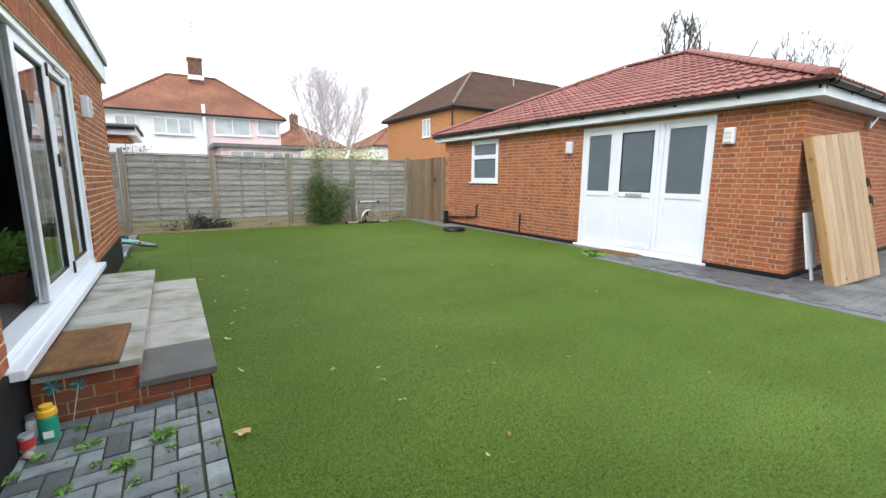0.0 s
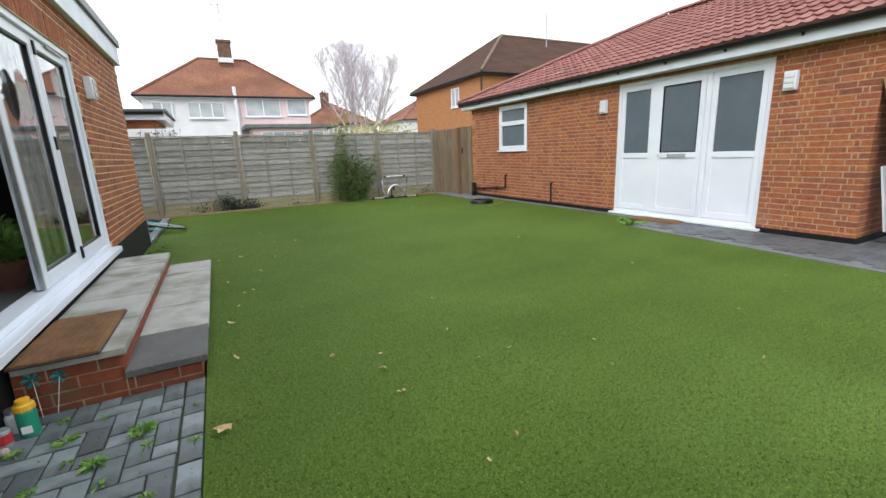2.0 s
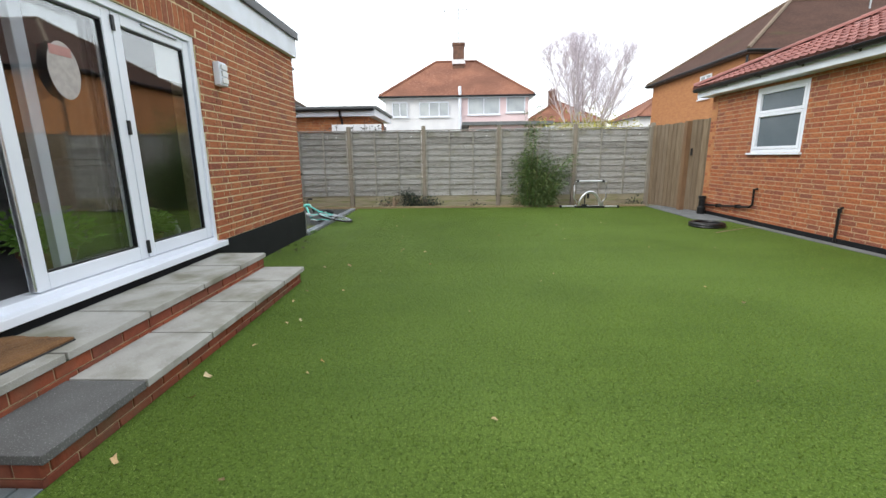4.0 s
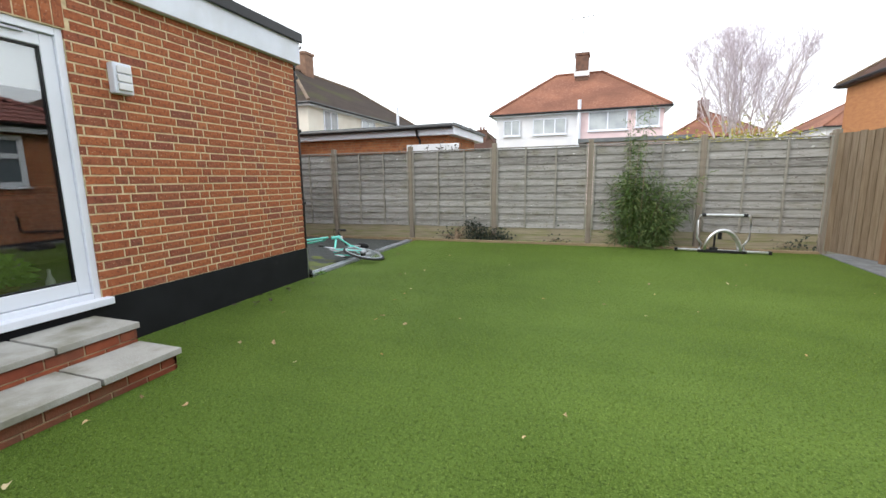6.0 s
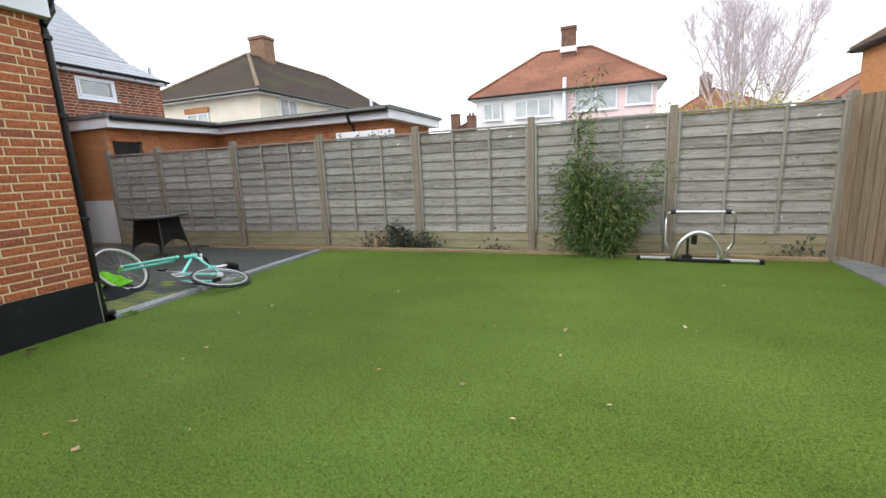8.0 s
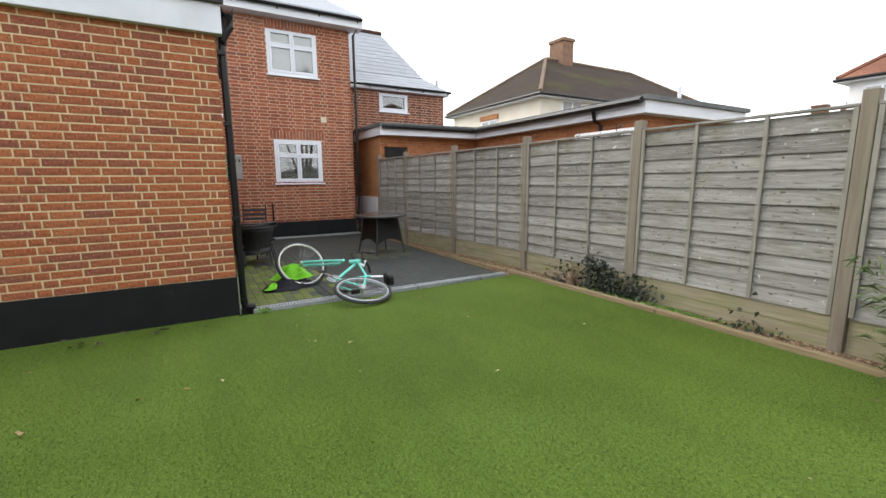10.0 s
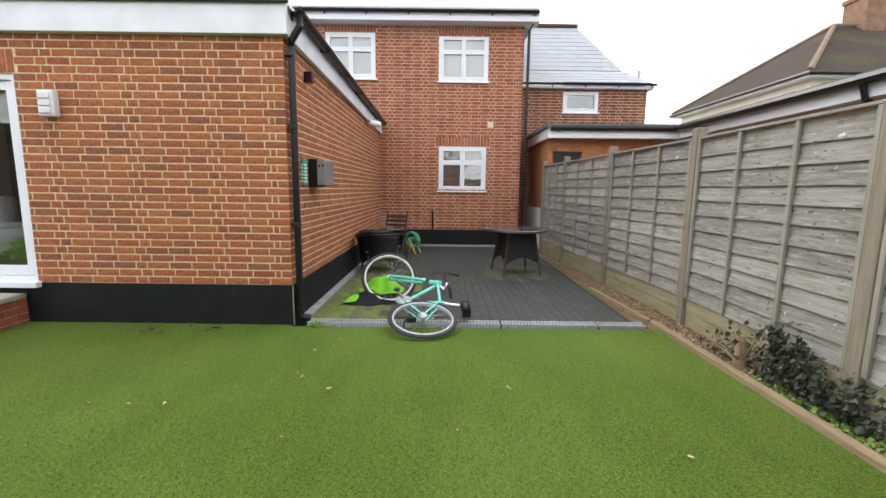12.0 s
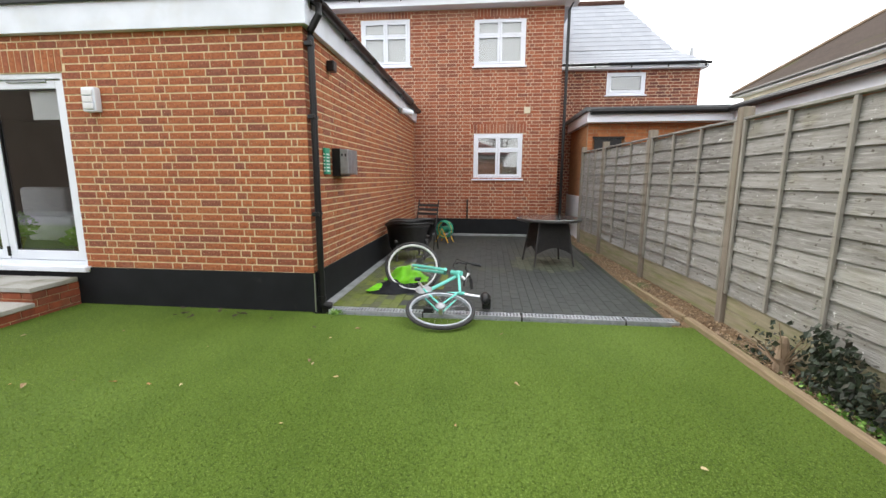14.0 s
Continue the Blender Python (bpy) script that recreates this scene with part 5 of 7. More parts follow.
def fence_panel(x0, x1, label):
    turn = math.degrees(math.atan2(fence_y(x1) - fence_y(x0), x1 - x0))
    t = part("panel", bx(0.0, x1 - x0, -0.056, 0.012, 1.912, 1.935, bevel=0.004), FENCE, FENCE_T, m=pose(x0, fence_y(x0), 0, 0, 0, turn))
    w = x1 - x0
    rr = random.Random(int(x0 * 100))
    for a in (0.0, 0.15):
        part("gravel_board", bx(0.005, w - 0.005, -0.02, 0.03, 0.0 + a, 0.147 + a, bevel=0.004), GRAVELB, t)
    n = 11
    z0, z1 = 0.305, 1.90
    st = (z1 - z0) / n
    for k in range(n):
        zb = z0 + k * st
        j = rr.uniform(-0.006, 0.006)
        bm = bmesh.new()
        sag = rr.uniform(-0.004, 0.004)
        pts = []
        m1 = 8
        for i in range(m1 + 1):
            x = 0.01 + (w - 0.02) * i / m1
            s = sag * math.sin(math.pi * i / m1) + rr.uniform(-0.003, 0.003)
            pts.append((x, s))
        rings = []
        for x, s in pts:
            rings.append([bm.verts.new(c) for c in ((x, -0.034, zb + j + s - 0.012), (x, -0.010, zb + st + s), (x, -0.002, zb + st + s), (x, -0.022, zb + j + s - 0.012))])
        for A2, B2 in zip(rings, rings[1:]):
            for q in range(4):
                bm.faces.new((A2[q], B2[q], B2[(q + 1) % 4], A2[(q + 1) % 4]))
        bm.faces.new(rings[0])
        bm.faces.new(rings[-1][::-1])
        bmesh.ops.recalc_face_normals(bm, faces=bm.faces)
        part("slat", bm, FENCE, t)
    for x in (0.02, w / 3, 2 * w / 3, w - 0.02):
        part("batten", bx(x - 0.017, x + 0.017, -0.055, -0.030, 0.30, 1.91, bevel=0.003), BATTEN, t)
    return t


for x0, x1 in zip(PX, PX[1:]):
    fence_panel(x0 + 0.05, x1 - 0.05, "weathered grey overlapping timber fence panel between wooden posts")
for x in PX:
    part("post", bx(x - 0.048, x + 0.048, fence_y(x) - 0.062, fence_y(x) + 0.042, -0.05, 2.03, bevel=0.008), POST, FENCE_T)
part("post", bx(7.33, 7.42, FY - 0.05, FY + 0.04, -0.05, 1.98, bevel=0.008), POST, FENCE_T)


def board_run(name, p, q, label, cat, h=1.93, w=0.125):
    """Upright feather-edged boards from p to q."""
    p, q = Vector((*p, 0)), Vector((*q, 0))
    L = (q - p).length
    ang = math.degrees(math.atan2(q.y - p.y, q.x - p.x))
    t = thing(name, pose(p.x, p.y, 0.03, 0, 0, ang), label, cat)
    n = max(1, round(L / w))
    rr = random.Random(9)
    for i in range(n):
        a, b = L * i / n, L * (i + 1) / n + 0.01
        d = rr.uniform(-0.012, 0.008)
        bm = bmesh.new()
        vs = [bm.verts.new(c) for c in ((a, 0, 0), (b, -0.012, 0), (b, 0.006, 0), (a, 0.006, 0), (a, 0, h + d), (b, -0.012, h + d), (b, 0.006, h + d), (a, 0.006, h + d))]
        for f in ((0, 3, 2, 1), (4, 5, 6, 7), (0, 1, 5, 4), (1, 2, 6, 5), (2, 3, 7, 6), (3, 0, 4, 7)):
            bm.faces.new([vs[k] for k in f])
        part("board", bm, GATEW, t)
    for z in (0.3, 0.95, 1.6):
        part("rail", bx(0, L, 0.008, 0.05, z, z + 0.07), GATEW, t)
    return t


board_run("side_fence", (7.42, 14.05), (7.70, 13.08), "short side fence of upright brown timber boards", "fence")
tagged(obj("gate_post", bx(7.66, 7.77, 12.94, 13.06, 0, 1.98, bevel=0.006), mat("brown_post", (0.20, 0.115, 0.06), (0.15, 0.085, 0.045), 4, 0.85, bump=0.5, bscale=12, stretch=(10, 10, 1))), "dark brown timber gate post", "gate post")
gate = board_run("garden_gate", (7.76, 12.93), (7.96, 12.46), "upright-boarded timber side gate with a black latch", "gate", 1.97)
part("latch", bx(0.05, 0.09, -0.035, -0.015, 1.2, 1.36, bevel=0.004), BLACK, gate)


# ================= loose things =================


def leaf_soup(name, spots, material, parent=None, label="", kind="stuff", w=0.012, l=0.06, rr=None, droop=0.3, m=None, cat=""):
    """Many small pointed leaves at (place, direction, size)."""
    out = []
    for p, d, s in spots:
        p, d = Vector(p), Vector(d).normalized()
        side = d.cross(Vector((rr.uniform(-1, 1), rr.uniform(-1, 1), rr.uniform(-1, 1)))).normalized()
        nrm = d.cross(side)
        a = p + d * l * s * 0.5 + side * w * s / 2 + nrm * w * s * 0.15
        b = p + d * l * s * 0.5 - side * w * s / 2 + nrm * w * s * 0.15
        tip = p + d * l * s + Vector((0, 0, -droop * l * s))
        out.append(([p, a, tip, b], [(0, 1, 2, 3)]))
    o = soup(name, out, material, parent, m, label, kind)
    return o


# ---- doormats ----
def doormat(m, w, d, label):
    rr = random.Random(4)
    bm = bmesh.new()
    nx, ny = 20, 12
    g = [[bm.verts.new((w * i / nx, d * j / ny, 0.034 + rr.uniform(-0.003, 0.003) - (0.014 if i in (0, nx) or j in (0, ny) else 0) + 0.002 * math.sin(i * 0.5))) for j in range(ny + 1)] for i in range(nx + 1)]
    for i in range(nx):
        for j in range(ny):
            bm.faces.new((g[i][j], g[i + 1][j], g[i + 1][j + 1], g[i][j + 1]))
    r = bmesh.ops.extrude_face_region(bm, geom=list(bm.faces))
    for v in r["geom"]:
        if isinstance(v, bmesh.types.BMVert):
            v.co.z = 0.009
    bmesh.ops.recalc_face_normals(bm, faces=bm.faces)
    t = thing("doormat", m, label, "doormat", "doormats")
    part("backing", bx(-0.004, w + 0.004, -0.004, d + 0.004, 0.0, 0.008, bevel=0.002), TYRE, t, "dark rubber backing")
    part("coir_top", bm, COIR, t, "worn brown coir pile")
    return t


doormat(pose(0.035, 4.40, 0.304, 0, 0, -1), 0.39, 0.76, "brown coir doormat lying on the top step")
doormat(pose(7.52, 5.80, 0.007, 0, 0, 3), 0.30, 0.80, "flat brown mat outside the garage door")

# ---- bottle, cans, pinwheels ----
t = thing("bottle", pose(0.115, 4.27, 0.0) @ Matrix.Scale(0.84, 4), "green plastic tub with an orange-yellow lid on grey pavers", "bottle")
b0 = part("body", lathe(bmesh.new(), [(0.046, 0), (0.05, 0.006), (0.05, 0.15), (0.044, 0.165)], 20), GREENP, t, smooth=False)
part("label", bx(-0.02, 0.03, -0.0535, -0.0505, 0.03, 0.075), PAPER, b0, "pale printed label")
part("lid", lathe(bmesh.new(), [(0.052, 0.166), (0.054, 0.17), (0.05, 0.20), (0.036, 0.208), (0.034, 0.232), (0.02, 0.235)], 20), YELLOWP, t, "orange-yellow screw lid")
t = thing("tin_can", pose(0.040, 4.20, 0.0), "small red and white tin beside the green tub", "tin")
part("body", lathe(bmesh.new(), [(0.030, 0), (0.032, 0.004), (0.032, 0.085), (0.030, 0.09)], 16), GALV, t)
part("label", lathe(bmesh.new(), [(0.0328, 0.02), (0.0328, 0.07)], 16), REDP, t, "red paper label")
t = thing("jar", pose(0.045, 4.33, 0.0), "small pale glass jar with a lid", "jar")
part("body", lathe(bmesh.new(), [(0.03, 0), (0.036, 0.01), (0.036, 0.09), (0.028, 0.11)], 16), LAMPG, t)
part("lid", lathe(bmesh.new(), [(0.031, 0.11), (0.031, 0.13), (0.02, 0.132)], 16), GREYM, t)
tagged(obj("stone", lathe(bmesh.new(), [(0.01, 0), (0.022, 0.01), (0.02, 0.022), (0.008, 0.03)], 9, pose(0.06, 4.12, 0)), mat("pink_stone", (0.5, 0.38, 0.34), (0.4, 0.3, 0.27), 20, 0.9)), "small rounded pinkish stone", "stone")
for i, (x, z, s) in enumerate(((0.125, 0.235, 1.0), (0.235, 0.225, 0.85))):
    t = thing("pinwheel", pose(x, 4.40, z, 0, 12 * i, 0), "small teal toy windmill on a stick", "pinwheel", "toy windmills")
    for k in range(6):
        a = k * math.pi / 3
        bm = bmesh.new()
        c, s2 = math.cos(a) * s, math.sin(a) * s
        v = [bm.verts.new(q) for q in ((0, 0, 0), (0.04 * c - 0.014 * s2, -0.006, 0.04 * s2 + 0.014 * c), (0.046 * c, -0.014, 0.046 * s2), (0.03 * c + 0.012 * s2, 0.003, 0.03 * s2 - 0.012 * c))]
        bm.faces.new(v)
        r = bmesh.ops.solidify(bm, geom=list(bm.faces), thickness=0.0012)
        part("vane", bm, mat("teal_foil", (0.03, 0.30, 0.30), (0.02, 0.22, 0.24), 30, 0.3) if i == 0 and k == 0 else bpy.data.materials["teal_foil"], t)
    part("stick", tube(bmesh.new(), [(0, 0.004, 0), (0, 0.01, -z + 0.002)], 0.002, 6), PAPER, t)

# ---- weeds between pavers ----
rw = random.Random(21)
spots = []
for cx, cy, r, n in ((0.62, 3.98, 0.095, 90), (0.46, 3.80, 0.08, 80), (0.30, 4.08, 0.07, 55), (0.24, 4.30, 0.045, 30), (0.10, 4.08, 0.05, 35), (0.03, 3.95, 0.05, 30), (0.35, 3.88, 0.03, 20), (0.43, 4.22, 0.03, 18), (0.66, 3.83, 0.035, 22),
                     (0.26, 3.72, 0.045, 30), (0.52, 3.62, 0.04, 25), (0.70, 3.45, 0.04, 25), (0.18, 3.5, 0.05, 30), (0.42, 3.35, 0.03, 20), (0.86, 3.75, 0.03, 18), (0.87, 3.30, 0.04, 22), (0.86, 4.1, 0.02, 10), (0.6, 3.1, 0.04, 25), (0.04, 3.6, 0.05, 30), (0.88, 2.9, 0.04, 20)):
    w = []
    for _ in range(n):
        a, q = rw.uniform(0, 6.283), rw.uniform(0, r)
        w.append(((cx + q * 0.5 * math.cos(a), cy + q * 0.5 * math.sin(a), 0.004), (math.cos(a), math.sin(a), rw.uniform(0.25, 1.2)), rw.uniform(0.5, 1.0) * (0.5 + r * 8)))
    tagged(leaf_soup("weed", w, WEED, w=0.016, l=0.045, rr=rw, kind=""), "small bright green weed growing between pavers", "weed", "weeds in the paving")
w = []
for _ in range(700):
    x, y = rw.uniform(0.02, 0.9), rw.uniform(2.2, 4.43)
    x = round(x / 0.105) * 0.105 + 0.02 + rw.uniform(-0.006, 0.006)
    w.append(((x, y, 0.0), (rw.uniform(-1, 1), rw.uniform(-1, 1), 1), rw.uniform(0.2, 0.5)))
leaf_soup("moss", w, WEED, w=0.018, l=0.03, rr=rw, label="moss and seedlings in the joints")
for cx, cy, s in ((7.05, 6.25, 1.0), (7.22, 6.55, 0.9), (0.05, 10.25, 0.5), (7.3, 6.2, 0.6)):
    w = []
    for _ in range(60):
        a = rw.uniform(0, 6.283)
        w.append(((cx + rw.uniform(-0.04, 0.04), cy + rw.uniform(-0.04, 0.04), 0.002), (math.cos(a), math.sin(a), rw.uniform(0.3, 1.6)), rw.uniform(1.5, 4) * s))
    tagged(leaf_soup("weed", w, WEED, w=0.010, l=0.05, rr=rw, kind=""), "straggling grassy weed at the path edge", "weed", "weeds at the lawn edge")

# ---- fallen leaves on the lawn ----
rl = random.Random(8)


def fallen_leaf(x, y, s, z=0.020):
    s *= 1.1
    bm = bmesh.new()
    n = 7
    pts = []
    for i in range(n):
        a = 2 * math.pi * i / n
        r = s * (1.0 if i % 2 else 0.62) * rl.uniform(0.75, 1.1)
        pts.append(bm.verts.new((r * math.cos(a) * 1.3, r * math.sin(a) * 0.7, rl.uniform(0, 0.5) * s)))
    c = bm.verts.new((0, 0, 0.1 * s))
    for i in range(n):
        bm.faces.new((c, pts[i], pts[(i + 1) % n]))
    return tagged(obj("fallen_leaf", bm, DRYLEAF, m=pose(x, y, z, rl.uniform(-20, 20), rl.uniform(-20, 20), rl.uniform(0, 360))), "small dry curled leaf on the grass", "fallen leaf", "fallen leaves")


for x, y, s in ((1.12, 5.05, 0.022), (1.15, 5.7, 0.018), (1.08, 6.6, 0.02), (1.1, 6.9, 0.018), (1.9, 3.6, 0.016), (2.5, 4.2, 0.016), (1.65, 4.25, 0.018), (3.1, 3.2, 0.014), (2.0, 2.9, 0.016)):
    fallen_leaf(x, y, s)
fallen_leaf(0.99, 3.74, 0.040, 0.02)
for x, y, s in ((1.88, 3.90, 0.028), (2.71, 3.71, 0.018), (1.07, 5.28, 0.026), (1.08, 4.57, 0.024), (1.22, 6.1, 0.016), (1.6, 4.47, 0.016), (1.94, 4.1, 0.016), (2.46, 3.7, 0.016), (2.21, 2.98, 0.014),
                (1.68, 9.54, 0.016), (1.66, 9.76, 0.018), (1.44, 10.75, 0.022), (0.5, 10.6, 0.03), (0.49, 11.91, 0.026), (1.41, 11.99, 0.026), (2.15, 12.83, 0.018), (1.27, 7.86, 0.03), (1.25, 10.5, 0.016), (1.0, 7.78, 0.026),
                (1.8, 8.74, 0.028), (0.8, 8.54, 0.018), (0.74, 10.44, 0.016), (4.19, 9.45, 0.018), (2.11, 8.59, 0.024), (1.79, 8.63, 0.018), (1.2, 10.45, 0.018), (3.83, 9.73, 0.024), (3.22, 9.77, 0.022), (3.58, 7.48, 0.016)):
    fallen_leaf(x, y, s)
for _ in range(55):
    x, y = rl.uniform(1.0, 7.0), rl.uniform(2.6, 13.6)
    fallen_leaf(x, y, rl.choice((0.010, 0.013, 0.016, 0.022)))
for x, y, s in ((0.28, 8.74, 0.05), (0.36, 8.87, 0.035), (0.23, 9.32, 0.05), (0.33, 8.68, 0.03), (0.28, 9.28, 0.03), (0.32, 9.68, 0.02), (0.19, 9.05, 0.03), (0.10, 9.0, 0.035), (0.14, 9.1, 0.02), (0.12, 8.6, 0.03), (0.10, 8.7, 0.02), (0.08, 9.45, 0.03), (0.3, 9.9, 0.016), (0.5, 10.2, 0.02), (0.12, 8.0, 0.02), (0.2, 7.6, 0.016)):
    o = fallen_leaf(x, y, s)
    o["label"] = "dark soggy leaf at the foot of the wall"
    o.data.materials[0] = SOGGY

# ---- pine door leaning at the garage ----
ax = Vector((0.975, -0.222, 0)).normalized()
nb_ = Vector((0.222, 0.975, 0)).normalized()
lean_m = Matrix((ax, nb_, Vector((0, 0, 1)))).transposed().to_4x4()
lean_m.translation = Vector((7.97, 3.17, 0.008))
pd = thing("pine_door", lean_m @ pose(0, 0, 0, -11.5, -6.0, 0), "thick knotty pine boarded door leaning on the garage wall", "door")
for i in range(8):
    part("plank", bx(i * 0.1185, i * 0.1185 + 0.1145, 0.0, 0.028, 0.0, 1.98, bevel=0.004), PINE, pd)
for a, b in ((0.0, 0.12), (0.93 * 1.9, 1.98)):
    part("rail", bx(0.03, 0.92, 0.028, 0.11, a, b, bevel=0.004), PINE, pd)
part("stile", bx(-0.03, -0.002, 0.0, 0.11, 0.0, 1.98, bevel=0.006), PINE_E, pd, "orange-brown edge board")
part("stile", bx(0.92, 0.948, 0.03, 0.11, 0.0, 1.98, bevel=0.004), PINE, pd)
for z in (1.22, 0.98):
    h = part("bolt", bx(0.93, 0.962, -0.02, 0.0, z, z + 0.12, bevel=0.003), BLACK, pd, "black iron bolt")
    part("bolt_rod", tube(bmesh.new(), [(0.945, -0.03, z - 0.03), (0.945, -0.03, z + 0.10)], 0.007, 6), BLACK, h)
t = thing("white_panel", pose(8.0, 3.47, 0.0, -8, -4, -8), "narrow white board behind the leaning pine door", "board")
part("board", bx(0, 0.22, 0.0, 0.02, 0.18, 0.95, bevel=0.003), UPVC_DIRTY, t)
part("leg", bx(0.1, 0.14, 0.0, 0.03, 0.0, 0.18, bevel=0.003), UPVC_DIRTY, t)
t = thing("wall_bracket", pose(10.3, 3.70, 2.25), "pale curved cable on a wall bracket", "bracket")
part("bracket_arm", bx(-0.04, 0.04, -0.06, 0.0, -0.05, 0.05, bevel=0.005), GREYM, t)
part("cable", tube(bmesh.new(), [(0, -0.05, -0.05), (0.02, -0.08, 0.03), (0.12, -0.1, 0.12), (0.3, -0.06, 0.17)], 0.012, 8), UPVC, t)

# ---- garage pipes and rubber coil ----
t = thing("waste_pipe", pose(GX, 0, 0), "black plastic waste pipe and gully hopper on the garage wall", "pipe")
part("pipe", tube(bmesh.new(), [(-0.0, 10.8, 0.64), (-0.06, 10.8, 0.63), (-0.06, 10.8, 0.36), (-0.065, 10.86, 0.31), (-0.07, 12.0, 0.22), (-0.07, 12.2, 0.21)], 0.022, 8), BLACK, t)
for y, z in ((11.2, 0.285), (11.8, 0.235)):
    part("clip", bx(-0.10, 0.0, y - 0.012, y + 0.012, z - 0.035, z + 0.035, bevel=0.003), BLACK, t)
part("hopper", lathe(bmesh.new(), [(0.075, -0.05), (0.08, 0.1), (0.075, 0.105), (0.06, 0.12), (0.06, 0.27), (0.075, 0.28), (0.075, 0.34), (0.06, 0.34)], 16, Matrix.Translation((-0.12, 12.26, 0.05))), BLACK, t)
t = thing("overflow_pipe", pose(GX, 9.07, 0), "short upright black pipe on the garage wall", "pipe")
part("pipe", tube(bmesh.new(), [(-0.04, 0, 0.03), (-0.04, 0, 0.46), (-0.03, 0, 0.5), (0.0, 0, 0.51)], 0.018, 8), BLACK, t)
part("collar", tube(bmesh.new(), [(-0.04, 0, 0.44), (-0.04, 0, 0.50)], 0.026, 8), BLACK, t)
t = thing("rubber_coil", pose(6.98, 10.62, 0.0, 0, 0, 15), "round black rubber hose coil lying on the lawn", "coil")
for k, (r, z) in enumerate(((0.27, 0.025), (0.265, 0.06), (0.225, 0.03), (0.22, 0.065), (0.18, 0.03), (0.135, 0.03))):
    part("loop", tube(bmesh.new(), ring_pts((0, 0, z), r, 28, (1, 0, 0), (0, 1, 0)), 0.022, 8, close=True), BLACK, t)
tagged(obj("cane", tube(bmesh.new(), [(6.75, 9.95, 0.012), (7.68, 10.45, 0.02)], 0.006, 6), TWIG), "thin pale cane lying on the grass", "cane")

# ---- roof bar bike carrier by the fence ----
t = thing("bike_carrier", pose(5.80, 13.55, 0.0, 0, 0, -4), "silver tubular bike carrier standing on the lawn", "bike carrier")
part("base_bar", bx(-0.70, -0.30, -0.03, 0.03, 0.02, 0.055, bevel=0.008), ALU, t)
part("base_bar", bx(-0.10, 0.70, -0.03, 0.03, 0.02, 0.055, bevel=0.008), ALU, t)
part("cross_piece", bx(-0.36, 0.36, -0.05, 0.05, 0.0, 0.05, bevel=0.01), BLACK, t)
for x in (-0.71, 0.66):
    part("end_cap", bx(x, x + 0.05, -0.04, 0.04, 0.0, 0.065, bevel=0.006), BLACK, t)
part("upper_loop", tube(bmesh.new(), [(-0.33, 0, 0.06), (-0.30, -0.01, 0.14), (-0.375, -0.01, 0.25), (-0.385, -0.01, 0.55), (-0.36, -0.01, 0.63), (-0.30, -0.01, 0.65), (0.30, -0.01, 0.65), (0.36, -0.01, 0.63), (0.385, -0.01, 0.55), (0.375, -0.01, 0.25), (0.30, -0.01, 0.14), (0.33, 0, 0.06)], 0.019, 8), ALU, t, smooth=True)
for x in (-0.33, 0.27):
    part("grip", tube(bmesh.new(), [(x, -0.01, 0.65), (x + 0.06, -0.01, 0.65)], 0.03, 10), BLACK, t)
arc = [(0.235 * math.cos(a) * (1 + 0.12 * math.cos(a) ** 2), -0.06, 0.05 + 0.35 * math.sin(a)) for a in [math.pi * k / 12 for k in range(13)]]
part("arch", tube(bmesh.new(), arc, 0.024, 8), ALU, t, smooth=True)
part("arch", tube(bmesh.new(), [(x * 0.93, 0.03, z * 0.93) for x, _, z in arc], 0.018, 8), ALU, t, smooth=True)
part("clamp_post", bx(-0.13, -0.10, -0.03, 0.0, 0.05, 0.36, bevel=0.005), BLACK, t)
part("clamp", tube(bmesh.new(), [(-0.05, -0.05, 0.24), (-0.05, -0.05, 0.36)], 0.032, 10), BLACK, t)
part("foot", prism(bmesh.new(), [(-0.18, -0.05), (-0.06, -0.05), (-0.06, 0.03), (-0.18, 0.03)], 0.05, 0.09), BLACK, t)

# ---- bamboo ----
rb = random.Random(31)
t = thing("bamboo", pose(4.55, 13.86, 0.0), "leafy green bamboo clump growing against the fence", "plant")
spots = []
for i in range(64):
    x0, y0 = rb.gauss(0, 0.16), rb.uniform(-0.12, 0.08)
    tall = i < 7
    h = rb.uniform(1.9, 2.75) if tall else rb.uniform(0.5, 1.5)
    if tall:
        x0 = rb.uniform(-0.25, 0.0)
    lx = (rb.uniform(-0.10, 0.10) if tall else x0 * 1.2 + rb.uniform(-0.25, 0.50))
    ly = rb.uniform(-0.30, 0.05)
    pts = [Vector((x0 + lx * (s / 8) ** 1.8, y0 + ly * (s / 8) ** 1.8, h * s / 8 * (1 - 0.06 * (s / 8)))) for s in range(9)]
    part("culm", tube(bmesh.new(), pts, 0.007, 5, 0.002), WEED if i % 3 else TWIG, t)
    n = 190 if not tall else 130
    for _ in range(n):
        s = rb.uniform(0.05 if not tall else 0.25, 1.0)
        p = pts[min(8, int(s * 8))].lerp(pts[min(8, int(s * 8) + 1)], s * 8 % 1)
        a = rb.uniform(0, 6.283)
        q = rb.uniform(0.0, 0.20 if not tall else 0.09) * (1.15 - s * 0.6)
        spots.append((p + Vector((q * math.cos(a), q * math.sin(a) * 0.7, rb.uniform(-0.05, 0.05))), (math.cos(a), math.sin(a), rb.uniform(-0.6, 0.9)), rb.uniform(0.7, 1.5)))
spots = [s for s in spots if s[0].y < 0.19]
leaf_soup("foliage", spots, LEAF, t, w=0.014, l=0.10, rr=rb, droop=0.35)


